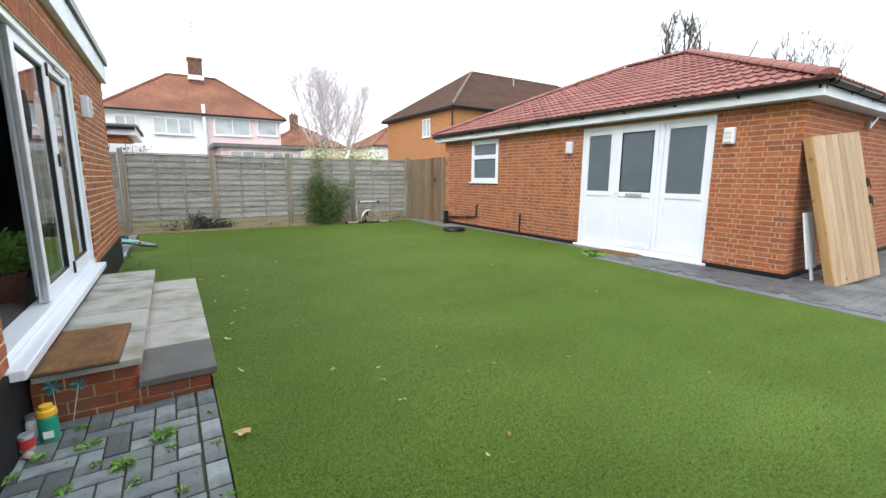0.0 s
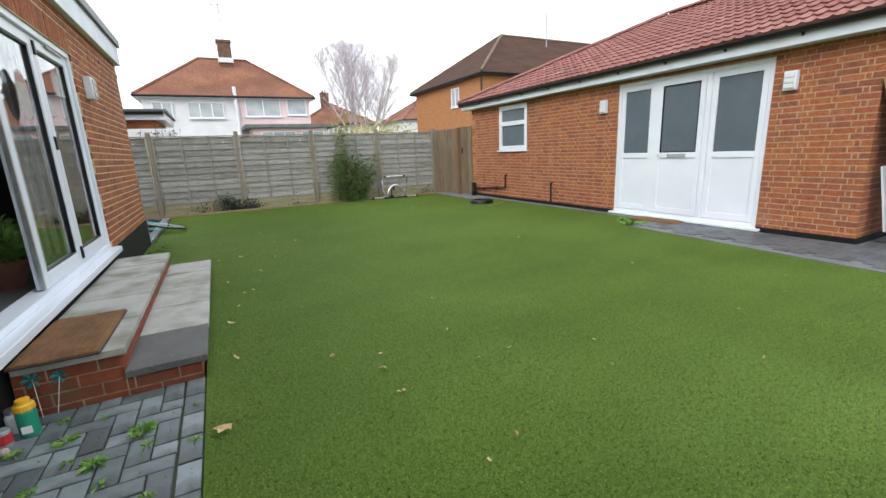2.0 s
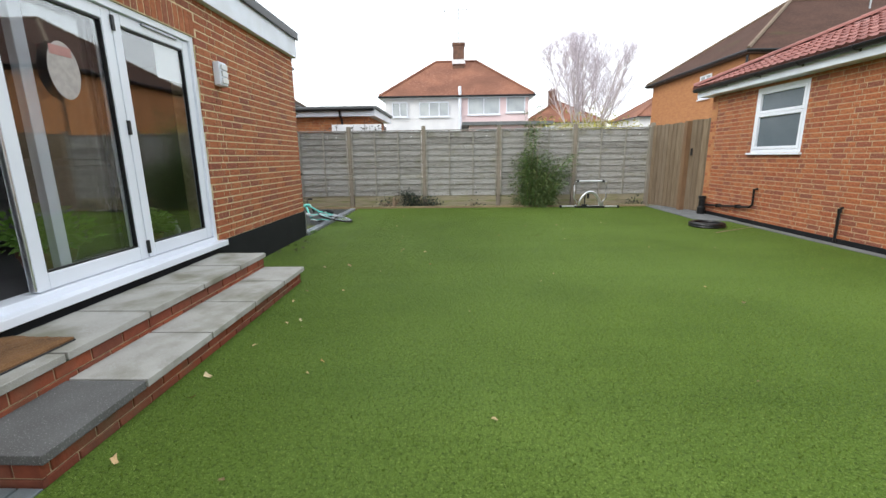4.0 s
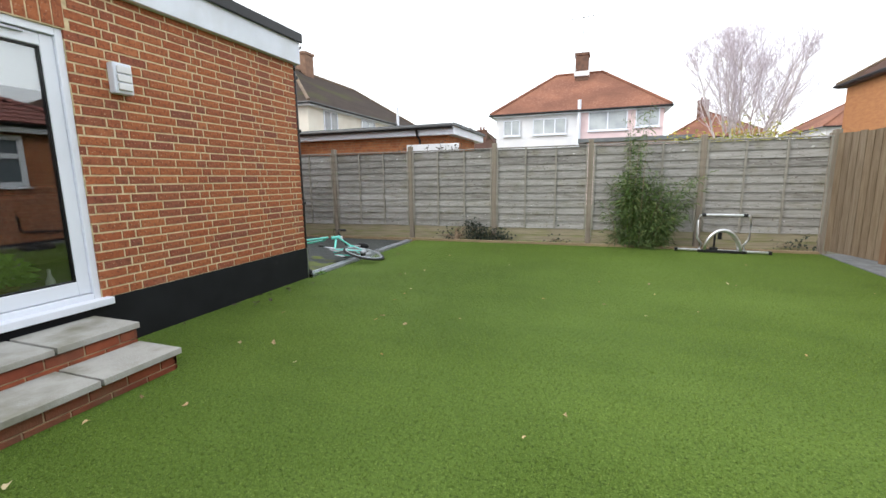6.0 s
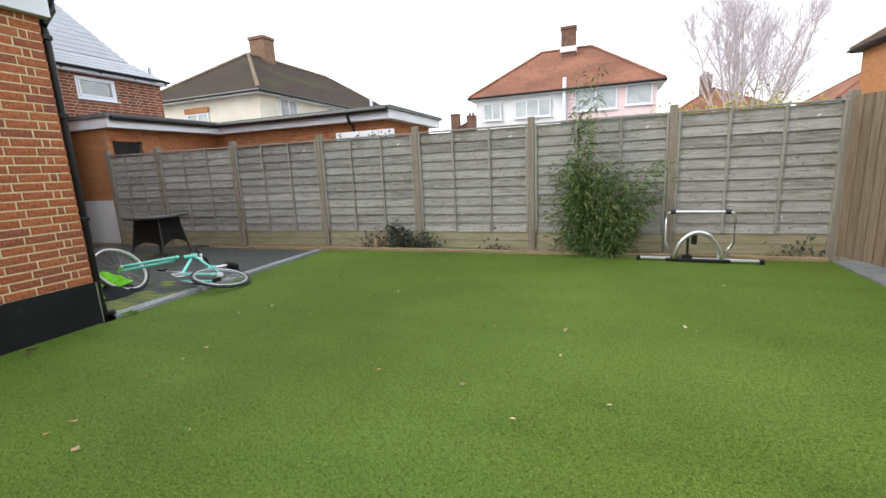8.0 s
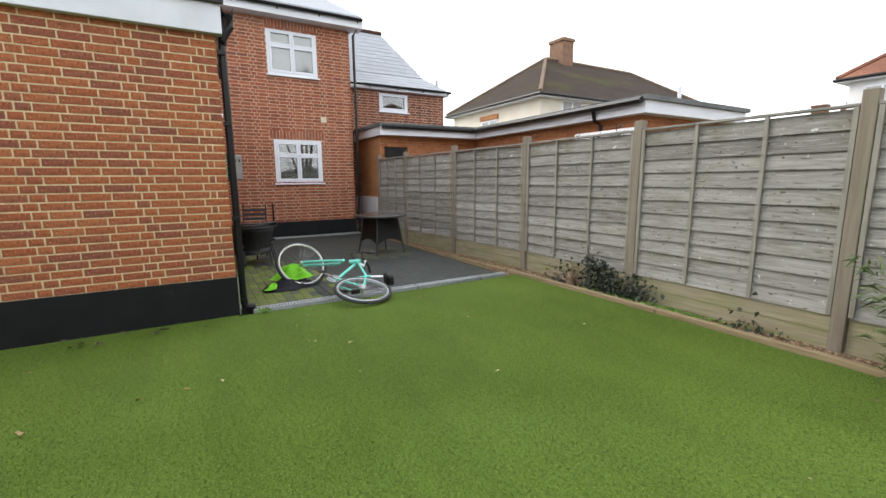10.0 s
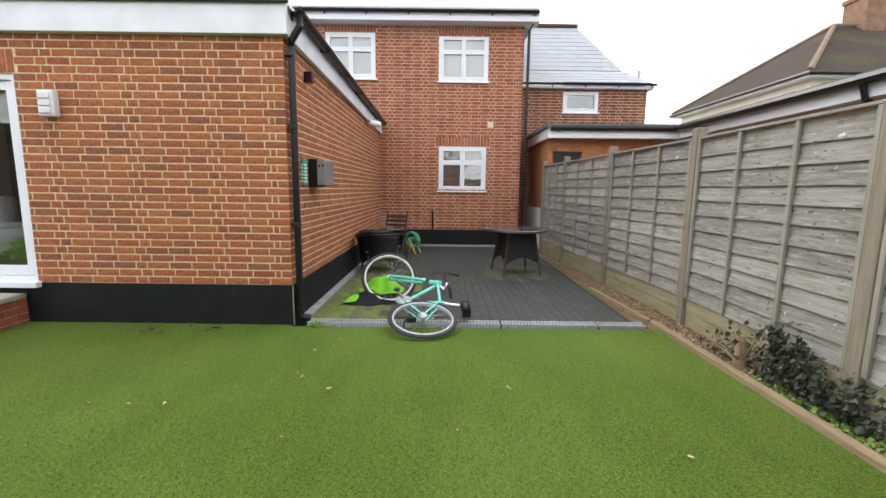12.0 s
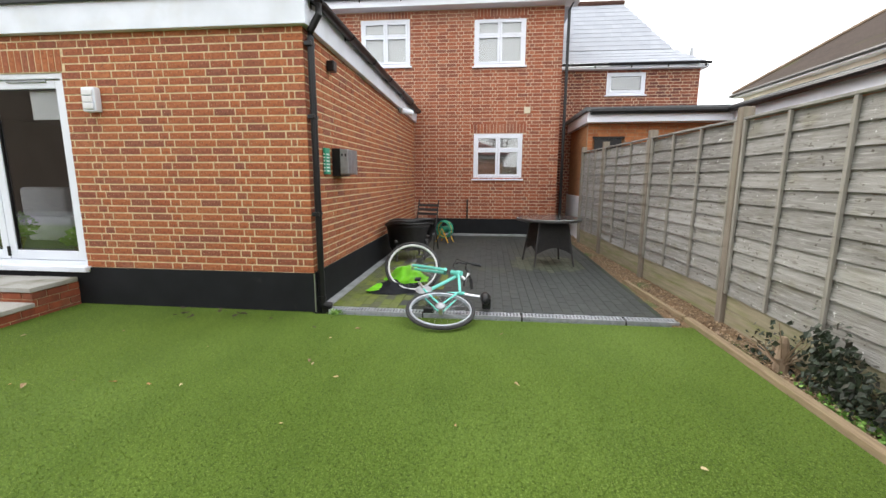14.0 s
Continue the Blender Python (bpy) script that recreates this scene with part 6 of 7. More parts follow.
# ---- ivy, dry shrub and litter by the fence ----
def ivy(cx, cz, w, h, n, seed, y=14.02):
    r = random.Random(seed)
    sp = []
    runs = [(cx + r.uniform(-w, w), cz + r.uniform(-h, h * 0.4)) for _ in range(9)]
    for _ in range(n):
        c = r.choice(runs)
        x, z = c[0] + r.gauss(0, 0.11), max(0.01, c[1] + r.gauss(0, 0.09))
        sp.append(((x, y - abs(r.gauss(0, 0.05)), z), (r.uniform(-1, 1), r.uniform(-1, -0.1), r.uniform(-1, 0.5)), r.uniform(0.6, 1.3)))
    t = thing("ivy", pose(0, 0, 0), "dark green ivy climbing the foot of the fence", "ivy", "ivy on the fence")
    leaf_soup("foliage", sp, IVY, t, w=0.040, l=0.042, rr=r)
    for k in range(5):
        x = cx + r.uniform(-w, w)
        part("stem", tube(bmesh.new(), [(x, y + 0.01, 0.0), (x + r.uniform(-0.1, 0.1), y, h * 0.6), (x + r.uniform(-0.3, 0.3), y, cz + h * 0.5)], 0.005, 5, 0.002), TWIG, t)


ivy(1.36, 0.24, 0.22, 0.18, 620, 1)
ivy(1.75, 0.12, 0.20, 0.12, 360, 5)
ivy(0.72, 0.12, 0.18, 0.10, 130, 2)
ivy(3.05, 0.06, 0.12, 0.08, 50, 3)
ivy(7.0, 0.12, 0.20, 0.15, 80, 4)
rt = random.Random(77)
t = thing("dry_shrub", pose(0.93, 13.93, 0.0), "cut-back dry shrub stump with bare twigs", "shrub")
for i in range(16):
    a, e = rt.uniform(0, 6.283), rt.uniform(0.25, 1.2)
    L = rt.uniform(0.2, 0.5)
    d = Vector((math.cos(a) * math.cos(e), math.sin(a) * math.cos(e) * 0.5 - 0.1, math.sin(e)))
    part("twig", tube(bmesh.new(), [(0, 0, 0.02), d * L * 0.5 + Vector((rt.uniform(-.02, .02), 0, 0.03)), d * L], 0.008, 5, 0.002), TWIG, t)
part("stump", lathe(bmesh.new(), [(0.05, 0), (0.045, 0.1), (0.035, 0.22), (0.02, 0.26)], 9), TWIG, t)
w = []
for _ in range(5200):
    x = rt.uniform(-6.4, 7.2)
    y = rt.uniform(13.84 if x > -0.1 else 13.63, 14.06)
    w.append(((x, y, rt.uniform(-0.002, 0.012)), (rt.uniform(-1, 1), rt.uniform(-1, 1), rt.uniform(-0.1, 0.4)), rt.uniform(0.5, 1.2)))
leaf_soup("litter", w, GRAVEL, w=0.022, l=0.035, rr=rt, label="brown leaf litter and small stones in the fence bed")
w = []
for _ in range(900):
    x = rt.choice((1.5, 1.9, 2.3, 2.6)) + rt.gauss(0, 0.2)
    w.append(((x, rt.uniform(13.84, 14.03), 0.004), (rt.uniform(-1, 1), rt.uniform(-1, 1), rt.uniform(0.2, 1.2)), rt.uniform(0.6, 1.4)))
leaf_soup("ground_weeds", w, WEED, w=0.022, l=0.04, rr=rt, label="low green weeds in the fence bed")

# ---- patio: bicycle ----


def wheel(t, c, n, r=0.325, name="wheel", rim=None):
    """A spoked wheel with tyre and rim, its axle along n."""
    n = Vector(n).normalized()
    a = n.cross(Vector((0.3, 0.2, 1))).normalized()
    b = n.cross(a)
    c = Vector(c)
    w = part(name, tube(bmesh.new(), [c - n * 0.05, c + n * 0.05], 0.022, 12), ALU, t)
    part("tyre", tube(bmesh.new(), ring_pts(c, r, 40, a, b), 0.019, 8, close=True), TYRE, w, smooth=True)
    bm = bmesh.new()
    for s in (-0.010, 0.010):
        tube(bm, ring_pts(c + n * s, r - 0.028, 40, a, b), 0.011, 6, close=True)
    part("rim", bm, rim or RIMW, w, smooth=True)
    bm = bmesh.new()
    for k in range(24):
        q = 2 * math.pi * k / 24
        tube(bm, [c + n * (0.03 if k % 2 else -0.03), c + (a * math.cos(q) + b * math.sin(q)) * (r - 0.03)], 0.0008, 3)
    part("spokes", bm, ALU, w)
    return w


bike = thing("bicycle", pose(0, 0, 0), "turquoise bicycle with white rims lying on its side", "bicycle")
hubB, bb, hd, sc = Vector((0.13, 11.33, 0.115)), Vector((-0.28, 11.10, 0.16)), Vector((-0.47, 11.44, 0.35)), Vector((-0.20, 11.50, 0.19))
hubA = Vector((-0.97, 10.86, 0.295))
wheel(bike, hubB, (0.24, 0.06, 1.0), name="rear_wheel", rim=GALV)
wheel(bike, hubA, (0.80, 0.15, 0.58), name="front_wheel")
fr = part("frame", tube(bmesh.new(), [bb, hd + Vector((0, 0, -0.04))], 0.019, 10), TEAL, bike)
bm = bmesh.new()
tube(bm, [sc, hd + Vector((0, 0.02, 0.02))], 0.015, 10)
tube(bm, [bb, sc + (sc - bb) * 0.12], 0.018, 10)
for s in (-0.045, 0.045):
    o = Vector((0.1, 0, 1)).normalized() * s
    tube(bm, [bb + o, hubB + o], 0.010, 8)
    tube(bm, [sc + o * 0.6, hubB + o], 0.009, 8)
tube(bm, [hd + (hubA - hd) * 0.10, hd - (hubA - hd) * 0.10], 0.026, 10)
part("tubes", bm, TEAL, fr)
bm = bmesh.new()
crown = hd + (hubA - hd) * 0.24
sd = Vector((0.80, 0.15, 0.58)).normalized() * 0.055
for s in (-1, 1):
    tube(bm, [crown + sd * s * 0.8, crown.lerp(hubA, 0.55) + sd * s, hubA + sd * s], 0.017, 8)
tube(bm, [crown - sd * 1.1, crown + sd * 1.1], 0.02, 8)
part("fork", bm, TEAL, bike)
st = hd - (hubA - hd).normalized() * 0.10 + Vector((0, 0.03, -0.07))
part("stem", tube(bmesh.new(), [hd, st, (-0.45, 11.575, 0.35)], 0.020, 8), ALU, bike)
bar = part("handlebar", tube(bmesh.new(), [(-0.46, 11.63, 0.455), (-0.49, 11.55, 0.465), (-0.48, 11.54, 0.40), (-0.45, 11.575, 0.35), (-0.42, 11.60, 0.29), (-0.40, 11.60, 0.25)], 0.012, 8), BLACK, bike)
part("grip", tube(bmesh.new(), [(-0.47, 11.60, 0.46), (-0.44, 11.71, 0.445)], 0.018, 8), BLACK, bar)
part("grip", tube(bmesh.new(), [(-0.41, 11.60, 0.30), (-0.38, 11.615, 0.19)], 0.018, 8), BLACK, bar)
part("brake_lever", tube(bmesh.new(), [(-0.48, 11.54, 0.45), (-0.44, 11.47, 0.475), (-0.42, 11.43, 0.46)], 0.006, 6), BLACK, bar)
part("brake_lever", tube(bmesh.new(), [(-0.43, 11.58, 0.33), (-0.36, 11.53, 0.28), (-0.34, 11.53, 0.23)], 0.006, 6), BLACK, bar)
part("brake_cable", tube(bmesh.new(), [(-0.49, 11.55, 0.46), (-0.50, 11.44, 0.50), (-0.48, 11.40, 0.43), hd], 0.004, 5), BLACK, bike)
pe = sc + (sc - bb).normalized() * 0.21 + Vector((0, 0, -0.03))
part("seat_post", tube(bmesh.new(), [sc, pe], 0.014, 8), ALU, bike)
bm = bmesh.new()
bmesh.ops.create_uvsphere(bm, u_segments=16, v_segments=10, radius=1, matrix=Matrix.Translation(pe + Vector((0.02, 0.06, -0.01))) @ Matrix.Rotation(0.3, 4, "X") @ Matrix.Diagonal((0.12, 0.052, 0.065, 1)))
box(bm, -0.06, 0.10, -0.045, 0.045, -0.10, 0.02, 0.02, Matrix.Translation(pe + Vector((0.0, 0.07, -0.01))))
part("saddle", bm, BLACK, bike, "black padded saddle")
cr = part("chainring", lathe(bmesh.new(), [(0.085, -0.003), (0.09, 0.0), (0.085, 0.003), (0.02, 0.004)], 28, Matrix.Translation(bb + Vector((0, 0, 0.04))) @ Matrix.Rotation(0.28, 4, "Y")), GREYM, bike)
part("crank", tube(bmesh.new(), [bb + Vector((0, 0, 0.06)), bb + Vector((-0.15, -0.08, 0.09))], 0.010, 6), ALU, cr)
part("pedal", bx(-0.05, 0.05, -0.03, 0.03, -0.01, 0.01, bevel=0.004, m=Matrix.Translation(bb + Vector((-0.17, -0.09, 0.11)))), BLACK, cr)
part("crank", tube(bmesh.new(), [bb + Vector((0, 0, -0.05)), bb + Vector((0.14, 0.07, -0.08))], 0.010, 6), ALU, cr)
part("pedal", bx(-0.05, 0.05, -0.03, 0.03, -0.01, 0.01, bevel=0.004, m=Matrix.Translation(bb + Vector((0.16, 0.08, -0.09)))), BLACK, cr)
part("cassette", lathe(bmesh.new(), [(0.055, 0.0), (0.05, 0.012), (0.035, 0.025), (0.02, 0.035)], 20, Matrix.Translation(hubB + Vector((0, 0, 0.03))) @ Matrix.Rotation(0.28, 4, "Y")), GREYM, bike)
part("rear_mech", bx(0.03, 0.07, -0.16, -0.06, -0.02, 0.03, bevel=0.005, m=Matrix.Translation(hubB)), BLACK, bike)
part("chain", tube(bmesh.new(), [bb + Vector((0, 0.08, 0.045)), hubB + Vector((0, 0.05, 0.045)), hubB + Vector((0, -0.05, 0.045)), bb + Vector((0, -0.08, 0.045))], 0.004, 4, close=True), GREYM, bike)


def cloth(name, label, cat, cx, cy, rx, ry, h, material, seed, rot=0):
    r = random.Random(seed)
    bm = bmesh.new()
    nx = 26
    g = []
    for i in range(nx + 1):
        row = []
        for j in range(nx + 1):
            u, v = 2 * i / nx - 1, 2 * j / nx - 1
            d = math.sqrt(u * u + v * v)
            edge = max(0.0, 1 - d ** 2.2)
            z = h * edge * (0.75 + 0.5 * noise.noise(Vector((u * 2.2 + seed, v * 2.2, 0.3)))) + 0.01 * noise.noise(Vector((u * 7, v * 7, seed)))
            k = 1 + 0.22 * noise.noise(Vector((u * 1.5, v * 1.5, seed + 5)))
            row.append(bm.verts.new((u * rx * k / max(1, d), v * ry * k / max(1, d), max(z, 0.004))))
        g.append(row)
    for i in range(nx):
        for j in range(nx):
            bm.faces.new((g[i][j], g[i + 1][j], g[i + 1][j + 1], g[i][j + 1]))
    bmesh.ops.solidify(bm, geom=list(bm.faces), thickness=-0.006)
    bmesh.ops.recalc_face_normals(bm, faces=bm.faces)
    return bm


jk = thing("jacket", pose(-0.98, 10.70, 0.024, 0, 0, 20), "crumpled lime green and black work jacket on the patio", "jacket")
part("body", cloth("body", "", "", 0, 0, 0.23, 0.28, 0.20, HIVIS, 3), HIVIS, jk, "lime green fabric", m=pose(-0.10, 0.10, 0.075), smooth=True)
part("lining", cloth("lining", "", "", 0, 0, 0.24, 0.36, 0.13, NAVY, 9), NAVY, jk, "black fabric", m=pose(0.08, -0.05, 0.0), smooth=True)
part("sleeve", cloth("sleeve", "", "", 0, 0, 0.07, 0.16, 0.06, HIVIS, 6), HIVIS, jk, "lime green sleeve", m=pose(0.10, -0.30, 0.03, 0, 0, 35), smooth=True)

# ---- round rattan table ----
tb = thing("round_table", pose(-2.80, 12.74, 0.022, 0, 0, 12), "round dark rattan garden table with a glass top", "table")
part("tabletop", lathe(bmesh.new(), [(0.50, 0.715), (0.515, 0.722), (0.515, 0.738), (0.50, 0.745)], 40), mat("wet_dark_top", (0.06, 0.06, 0.06), (0.09, 0.09, 0.09), 6, 0.12, spec=0.7), tb)
part("rim", tube(bmesh.new(), ring_pts((0, 0, 0.715), 0.50, 40, (1, 0, 0), (0, 1, 0)), 0.018, 8, close=True), RATTAN, tb)
cor = lambda z: 0.225 + (0.70 - z) * 0.13
for k in range(4):
    a0, a1 = math.pi / 4 + k * math.pi / 2, math.pi / 4 + (k + 1) * math.pi / 2
    part("leg", tube(bmesh.new(), [(cor(0.7) * 1.41 * math.cos(a0), cor(0.7) * 1.41 * math.sin(a0), 0.70), (cor(0) * 1.41 * math.cos(a0), cor(0) * 1.41 * math.sin(a0), 0.0)], 0.016, 8), RATTAN, tb)
    bm = bmesh.new()
    up, lo = [], []
    for i in range(13):
        s = i / 12
        zb = 0.19 + 0.10 * math.sin(math.pi * s)
        for zz, row in ((0.70, up), (zb, lo)):
            c = cor(zz) * 1.41
            p = Vector((c * math.cos(a0), c * math.sin(a0), zz)).lerp(Vector((c * math.cos(a1), c * math.sin(a1), zz)), s)
            row.append(bm.verts.new(p))
    for i in range(12):
        bm.faces.new((lo[i], lo[i + 1], up[i + 1], up[i]))
    bmesh.ops.solidify(bm, geom=list(bm.faces), thickness=0.008)
    part("skirt_panel", bm, RATTAN, tb)


def rattan_chair(m):
    t = thing("rattan_chair", m, "black woven rattan garden armchair stacked by the wall", "chair", "stacked garden chairs")
    part("seat", bx(-0.25, 0.25, -0.24, 0.24, 0.36, 0.42, bevel=0.02), RATTAN, t)
    bm = bmesh.new()
    g = []
    for i in range(21):
        u = i / 20 * 2 - 1
        a = math.pi / 2 + u * math.pi * 0.62
        hgt = 0.80 - 0.16 * max(0.0, abs(u) - 0.35) ** 1.2 * 1.6
        row = []
        for q in range(6):
            f = q / 5
            r = 0.285 + 0.05 * f ** 1.3
            zz = 0.22 + (hgt - 0.22) * f
            row.append(bm.verts.new((r * math.cos(a) * 1.02, r * math.sin(a) * 1.05 + 0.05 * f * f * math.sin(a), zz)))
        g.append(row)
    for i in range(20):
        for j in range(5):
            bm.faces.new((g[i][j], g[i + 1][j], g[i + 1][j + 1], g[i][j + 1]))
    bmesh.ops.solidify(bm, geom=list(bm.faces), thickness=0.022)
    bmesh.ops.recalc_face_normals(bm, faces=bm.faces)
    part("backrest", bm, RATTAN, t, smooth=True)
    pts = []
    for i in range(21):
        u = i / 20 * 2 - 1
        a = math.pi / 2 + u * math.pi * 0.62
        pts.append((0.335 * math.cos(a) * 1.02, 0.335 * math.sin(a) * 1.05 + 0.05 * math.sin(a), 0.805 - 0.16 * max(0.0, abs(u) - 0.35) ** 1.2 * 1.6))
    part("rim", tube(bmesh.new(), pts, 0.020, 8), RATTAN, t)
    for s in (-1, 1):
        part("leg", tube(bmesh.new(), [(s * 0.21, -0.20, 0.37), (s * 0.23, -0.24, 0.0)], 0.014, 8), RATTAN, t)
        part("leg", tube(bmesh.new(), [(s * 0.20, 0.20, 0.37), (s * 0.22, 0.27, 0.0)], 0.014, 8), RATTAN, t)
    return t


SC = Matrix.Diagonal((1.06, 1.06, 0.84, 1))
ch = rattan_chair(pose(-2.95, 10.42, 0.022, 0, 0, -70) @ SC)
for k, (dx, dz) in enumerate(((0.07, 0.09), (0.14, 0.18))):
    copy_thing(ch, pose(-2.95 - dx * 0.4, 10.42 + dx * 0.5, 0.022 + dz * 0.75, 0, 0, -70 - dx * 60) @ SC)
fc = thing("folded_chair", pose(-3.85, 10.62, 0.022, 0, 0, 75), "folded dark slatted garden chair standing by the stack", "chair")
for s in (-0.2, 0.2):
    part("leg", tube(bmesh.new(), [(s, -0.18, 0.0), (s, 0.10, 0.95)], 0.012, 8), BLACK, fc)
    part("leg", tube(bmesh.new(), [(s * 0.9, 0.12, 0.0), (s * 0.9, -0.08, 0.62)], 0.012, 8), BLACK, fc)
for k in range(3):
    part("slat", bx(-0.2, 0.2, 0.02 + k * 0.024, 0.032 + k * 0.024, 0.66 + k * 0.08, 0.71 + k * 0.08, bevel=0.003), RATTAN, fc)
hr = thing("hose_reel", pose(-4.9, 10.85, 0.022, 0, 0, 60), "green garden hose wound on a small reel", "hose reel")
for k in range(5):
    part("hose_loop", tube(bmesh.new(), ring_pts((0.0, -0.06 + k * 0.03, 0.27), 0.17 + 0.01 * (k % 2), 24, (1, 0, 0), (0, 0, 1)), 0.013, 6, close=True), GREENP if k != 2 else YELLOWP, hr)
part("hub", tube(bmesh.new(), [(0, -0.1, 0.27), (0, 0.1, 0.27)], 0.07, 14), GREENP, hr)
for s in (-0.1, 0.1):
    part("stand", tube(bmesh.new(), [(-0.16, s, 0.0), (0, s, 0.30), (0.16, s, 0.0)], 0.012, 6), YELLOWP, hr)

# ---- things on the extension's side wall ----
t = thing("downpipe", pose(-0.055, 10.075, 0.0), "black plastic downpipe at the corner of the extension", "downpipe")
part("pipe", tube(bmesh.new(), [(0, 0.07, 3.0), (0, 0.07, 2.90), (0, -0.02, 2.76), (0, -0.02, 2.70), (0, -0.02, 0.16)], 0.034, 12), BLACK, t)
part("shoe", tube(bmesh.new(), [(0, -0.02, 0.16), (0, -0.01, 0.07), (-0.02, 0.08, 0.045)], 0.040, 12), BLACK, t)
for z in (2.62, 1.95, 1.0):
    part("bracket", bx(-0.055, 0.055, -0.065, 0.005, z, z + 0.04, bevel=0.004), BLACK, t)
t = thing("downpipe", pose(-5.98, 13.42, 0.0), "black plastic downpipe at the corner of the main house", "downpipe")
part("pipe", tube(bmesh.new(), [(0.1, 0.1, 5.15), (0.0, 0.0, 4.95), (0, 0, 0.05)], 0.034, 10), BLACK, t)
t = thing("meter_box", pose(-0.50, 10.0, 1.42), "green notice plate with pale lines of lettering", "sign")
part("plate", bx(-0.01, 0.13, 0.004, 0.03, 0.0, 0.28, bevel=0.003), GREENP, t)
for k in range(6):
    part("text_bar", bx(0.13, 0.132, 0.009, 0.026, 0.03 + k * 0.035, 0.045 + k * 0.035), PAPER, t)
for k in range(6):
    part("text_bar", bx(0.02, 0.10, 0.031, 0.0325, 0.03 + k * 0.035, 0.045 + k * 0.035), PAPER, t)
t = thing("junction_box", pose(-0.95, 10.0, 1.40), "grey electrical box with a black backing on brick", "electrical box")
part("backing", bx(-0.02, 0.32, 0.004, 0.10, 0.0, 0.31, bevel=0.006), BLACK, t)
part("cover", bx(0.0, 0.335, 0.102, 0.20, 0.02, 0.30, bevel=0.01), GREYM, t)
for s in (0.13, 0.17):
    part("switch", bx(0.336, 0.342, s - 0.008, s + 0.008, 0.22, 0.25), BLACK, t)
t = thing("sensor_lamp", pose(-0.62, 10.0, 2.52), "small black sensor on the side wall", "sensor")
part("body", bx(-0.05, 0.05, 0.003, 0.09, 0.0, 0.11, bevel=0.012), BLACK, t)
t = thing("security_lamp", pose(-4.35, 10.0, 2.66), "white tubular security lamp under the gutter", "security lamp")
part("arm", bx(-0.03, 0.03, 0.003, 0.10, -0.03, 0.03, bevel=0.006), UPVC, t)
part("head", tube(bmesh.new(), [(0.10, 0.06, 0.0), (-0.08, 0.24, -0.02)], 0.055, 14), UPVC, t)
t = thing("air_vent", pose(-6.045, 12.60, 2.83), "small cream plastic vent on the house wall", "vent")
part("plate", bx(0.003, 0.02, -0.07, 0.07, 0.0, 0.14, bevel=0.004), CREAMP, t)
for k in range(4):
    part("louvre", bx(0.020, 0.026, -0.055, 0.055, 0.02 + k * 0.03, 0.032 + k * 0.03), CREAMP, t)
t = thing("overflow_pipe", pose(-6.045, 11.27, 0.0), "thin dark pipe on the house wall", "pipe")
part("pipe", tube(bmesh.new(), [(0.03, 0, 0.43), (0.03, 0, 0.84), (0.0, 0, 0.86)], 0.018, 8), BLACK, t)

# ---- room behind the patio doors ----
sf = thing("sofa", pose(-2.3, 7.6, PL + 0.012, 0, 0, 0), "grey fabric sofa with cushions in the dim room", "sofa")
part("base", bx(-0.45, 0.45, -1.5, 1.2, 0.06, 0.42, bevel=0.03), FABRIC, sf)
part("backrest", bx(0.30, 0.55, -1.5, 1.2, 0.10, 0.80, bevel=0.05), FABRIC, sf)
for y in (-1.45, 0.95):
    part("arm", bx(-0.45, 0.45, y, y + 0.22, 0.10, 0.62, bevel=0.05), FABRIC, sf)
for y in (-1.0, -0.2, 0.5):
    part("cushion", bx(-0.1, 0.25, y, y + 0.5, 0.45, 0.88, bevel=0.08), FABRIC, sf)
ac = thing("armchair", pose(-1.45, 5.75, PL + 0.012, 0, 0, 0), "pale grey fabric armchair in the dim room", "armchair")
part("seat", bx(-0.4, 0.35, -0.35, 0.35, 0.08, 0.42, bevel=0.04), FABRIC_P, ac)
part("backrest", bx(0.2, 0.38, -0.35, 0.35, 0.42, 0.82, bevel=0.05), FABRIC_P, ac)


def pot_plant(m, h, seed, label, r=0.16):
    t = thing("potted_plant", m, label, "potted plant")
    part("pot", lathe(bmesh.new(), [(r * 0.7, 0), (r, h * 0.36), (r * 1.06, h * 0.37), (r * 1.06, h * 0.42), (r * 0.9, h * 0.42), (r * 0.85, h * 0.38)], 24), TERRA, t)
    part("compost", lathe(bmesh.new(), [(r * 0.86, h * 0.36), (r * 0.8, h * 0.385)], 20), SOIL, t)
    q = random.Random(seed)
    sp = []
    for _ in range(700):
        a, e = q.uniform(0, 6.283), q.uniform(0.2, 1.5)
        d = Vector((math.cos(a) * math.cos(e), math.sin(a) * math.cos(e), math.sin(e)))
        sp.append((Vector((0, 0, h * 0.4)) + d * q.uniform(0.05, h * 0.62), d + Vector((q.uniform(-.5, .5), q.uniform(-.5, .5), q.uniform(-.3, .3))), q.uniform(0.6, 1.4)))
    leaf_soup("foliage", sp, WEED, t, w=0.035, l=0.07, rr=q)


pot_plant(pose(-0.42, 5.95, PL + 0.012), 0.52, 5, "leafy green plant in a dark terracotta pot indoors")
pot_plant(pose(-0.45, 7.0, PL + 0.012), 0.36, 6, "low leafy plant in a pot behind the glass", 0.12)
t = thing("bottle", pose(-0.35, 7.28, PL + 0.012), "small pale glass bottle standing inside the glass", "bottle")
part("body", lathe(bmesh.new(), [(0.03, 0), (0.032, 0.14), (0.012, 0.19), (0.012, 0.24)], 16), LAMPG, t)
tagged(obj("paper_sheet", bx(-0.092, -0.090, 6.94, 7.31, 1.98, 2.27), PAPER), "white sheet of paper taped inside the glass", "paper")
orn = thing("window_sticker", pose(-0.040, 5.95, 1.85), "round red and white festive sticker on the glass", "sticker")
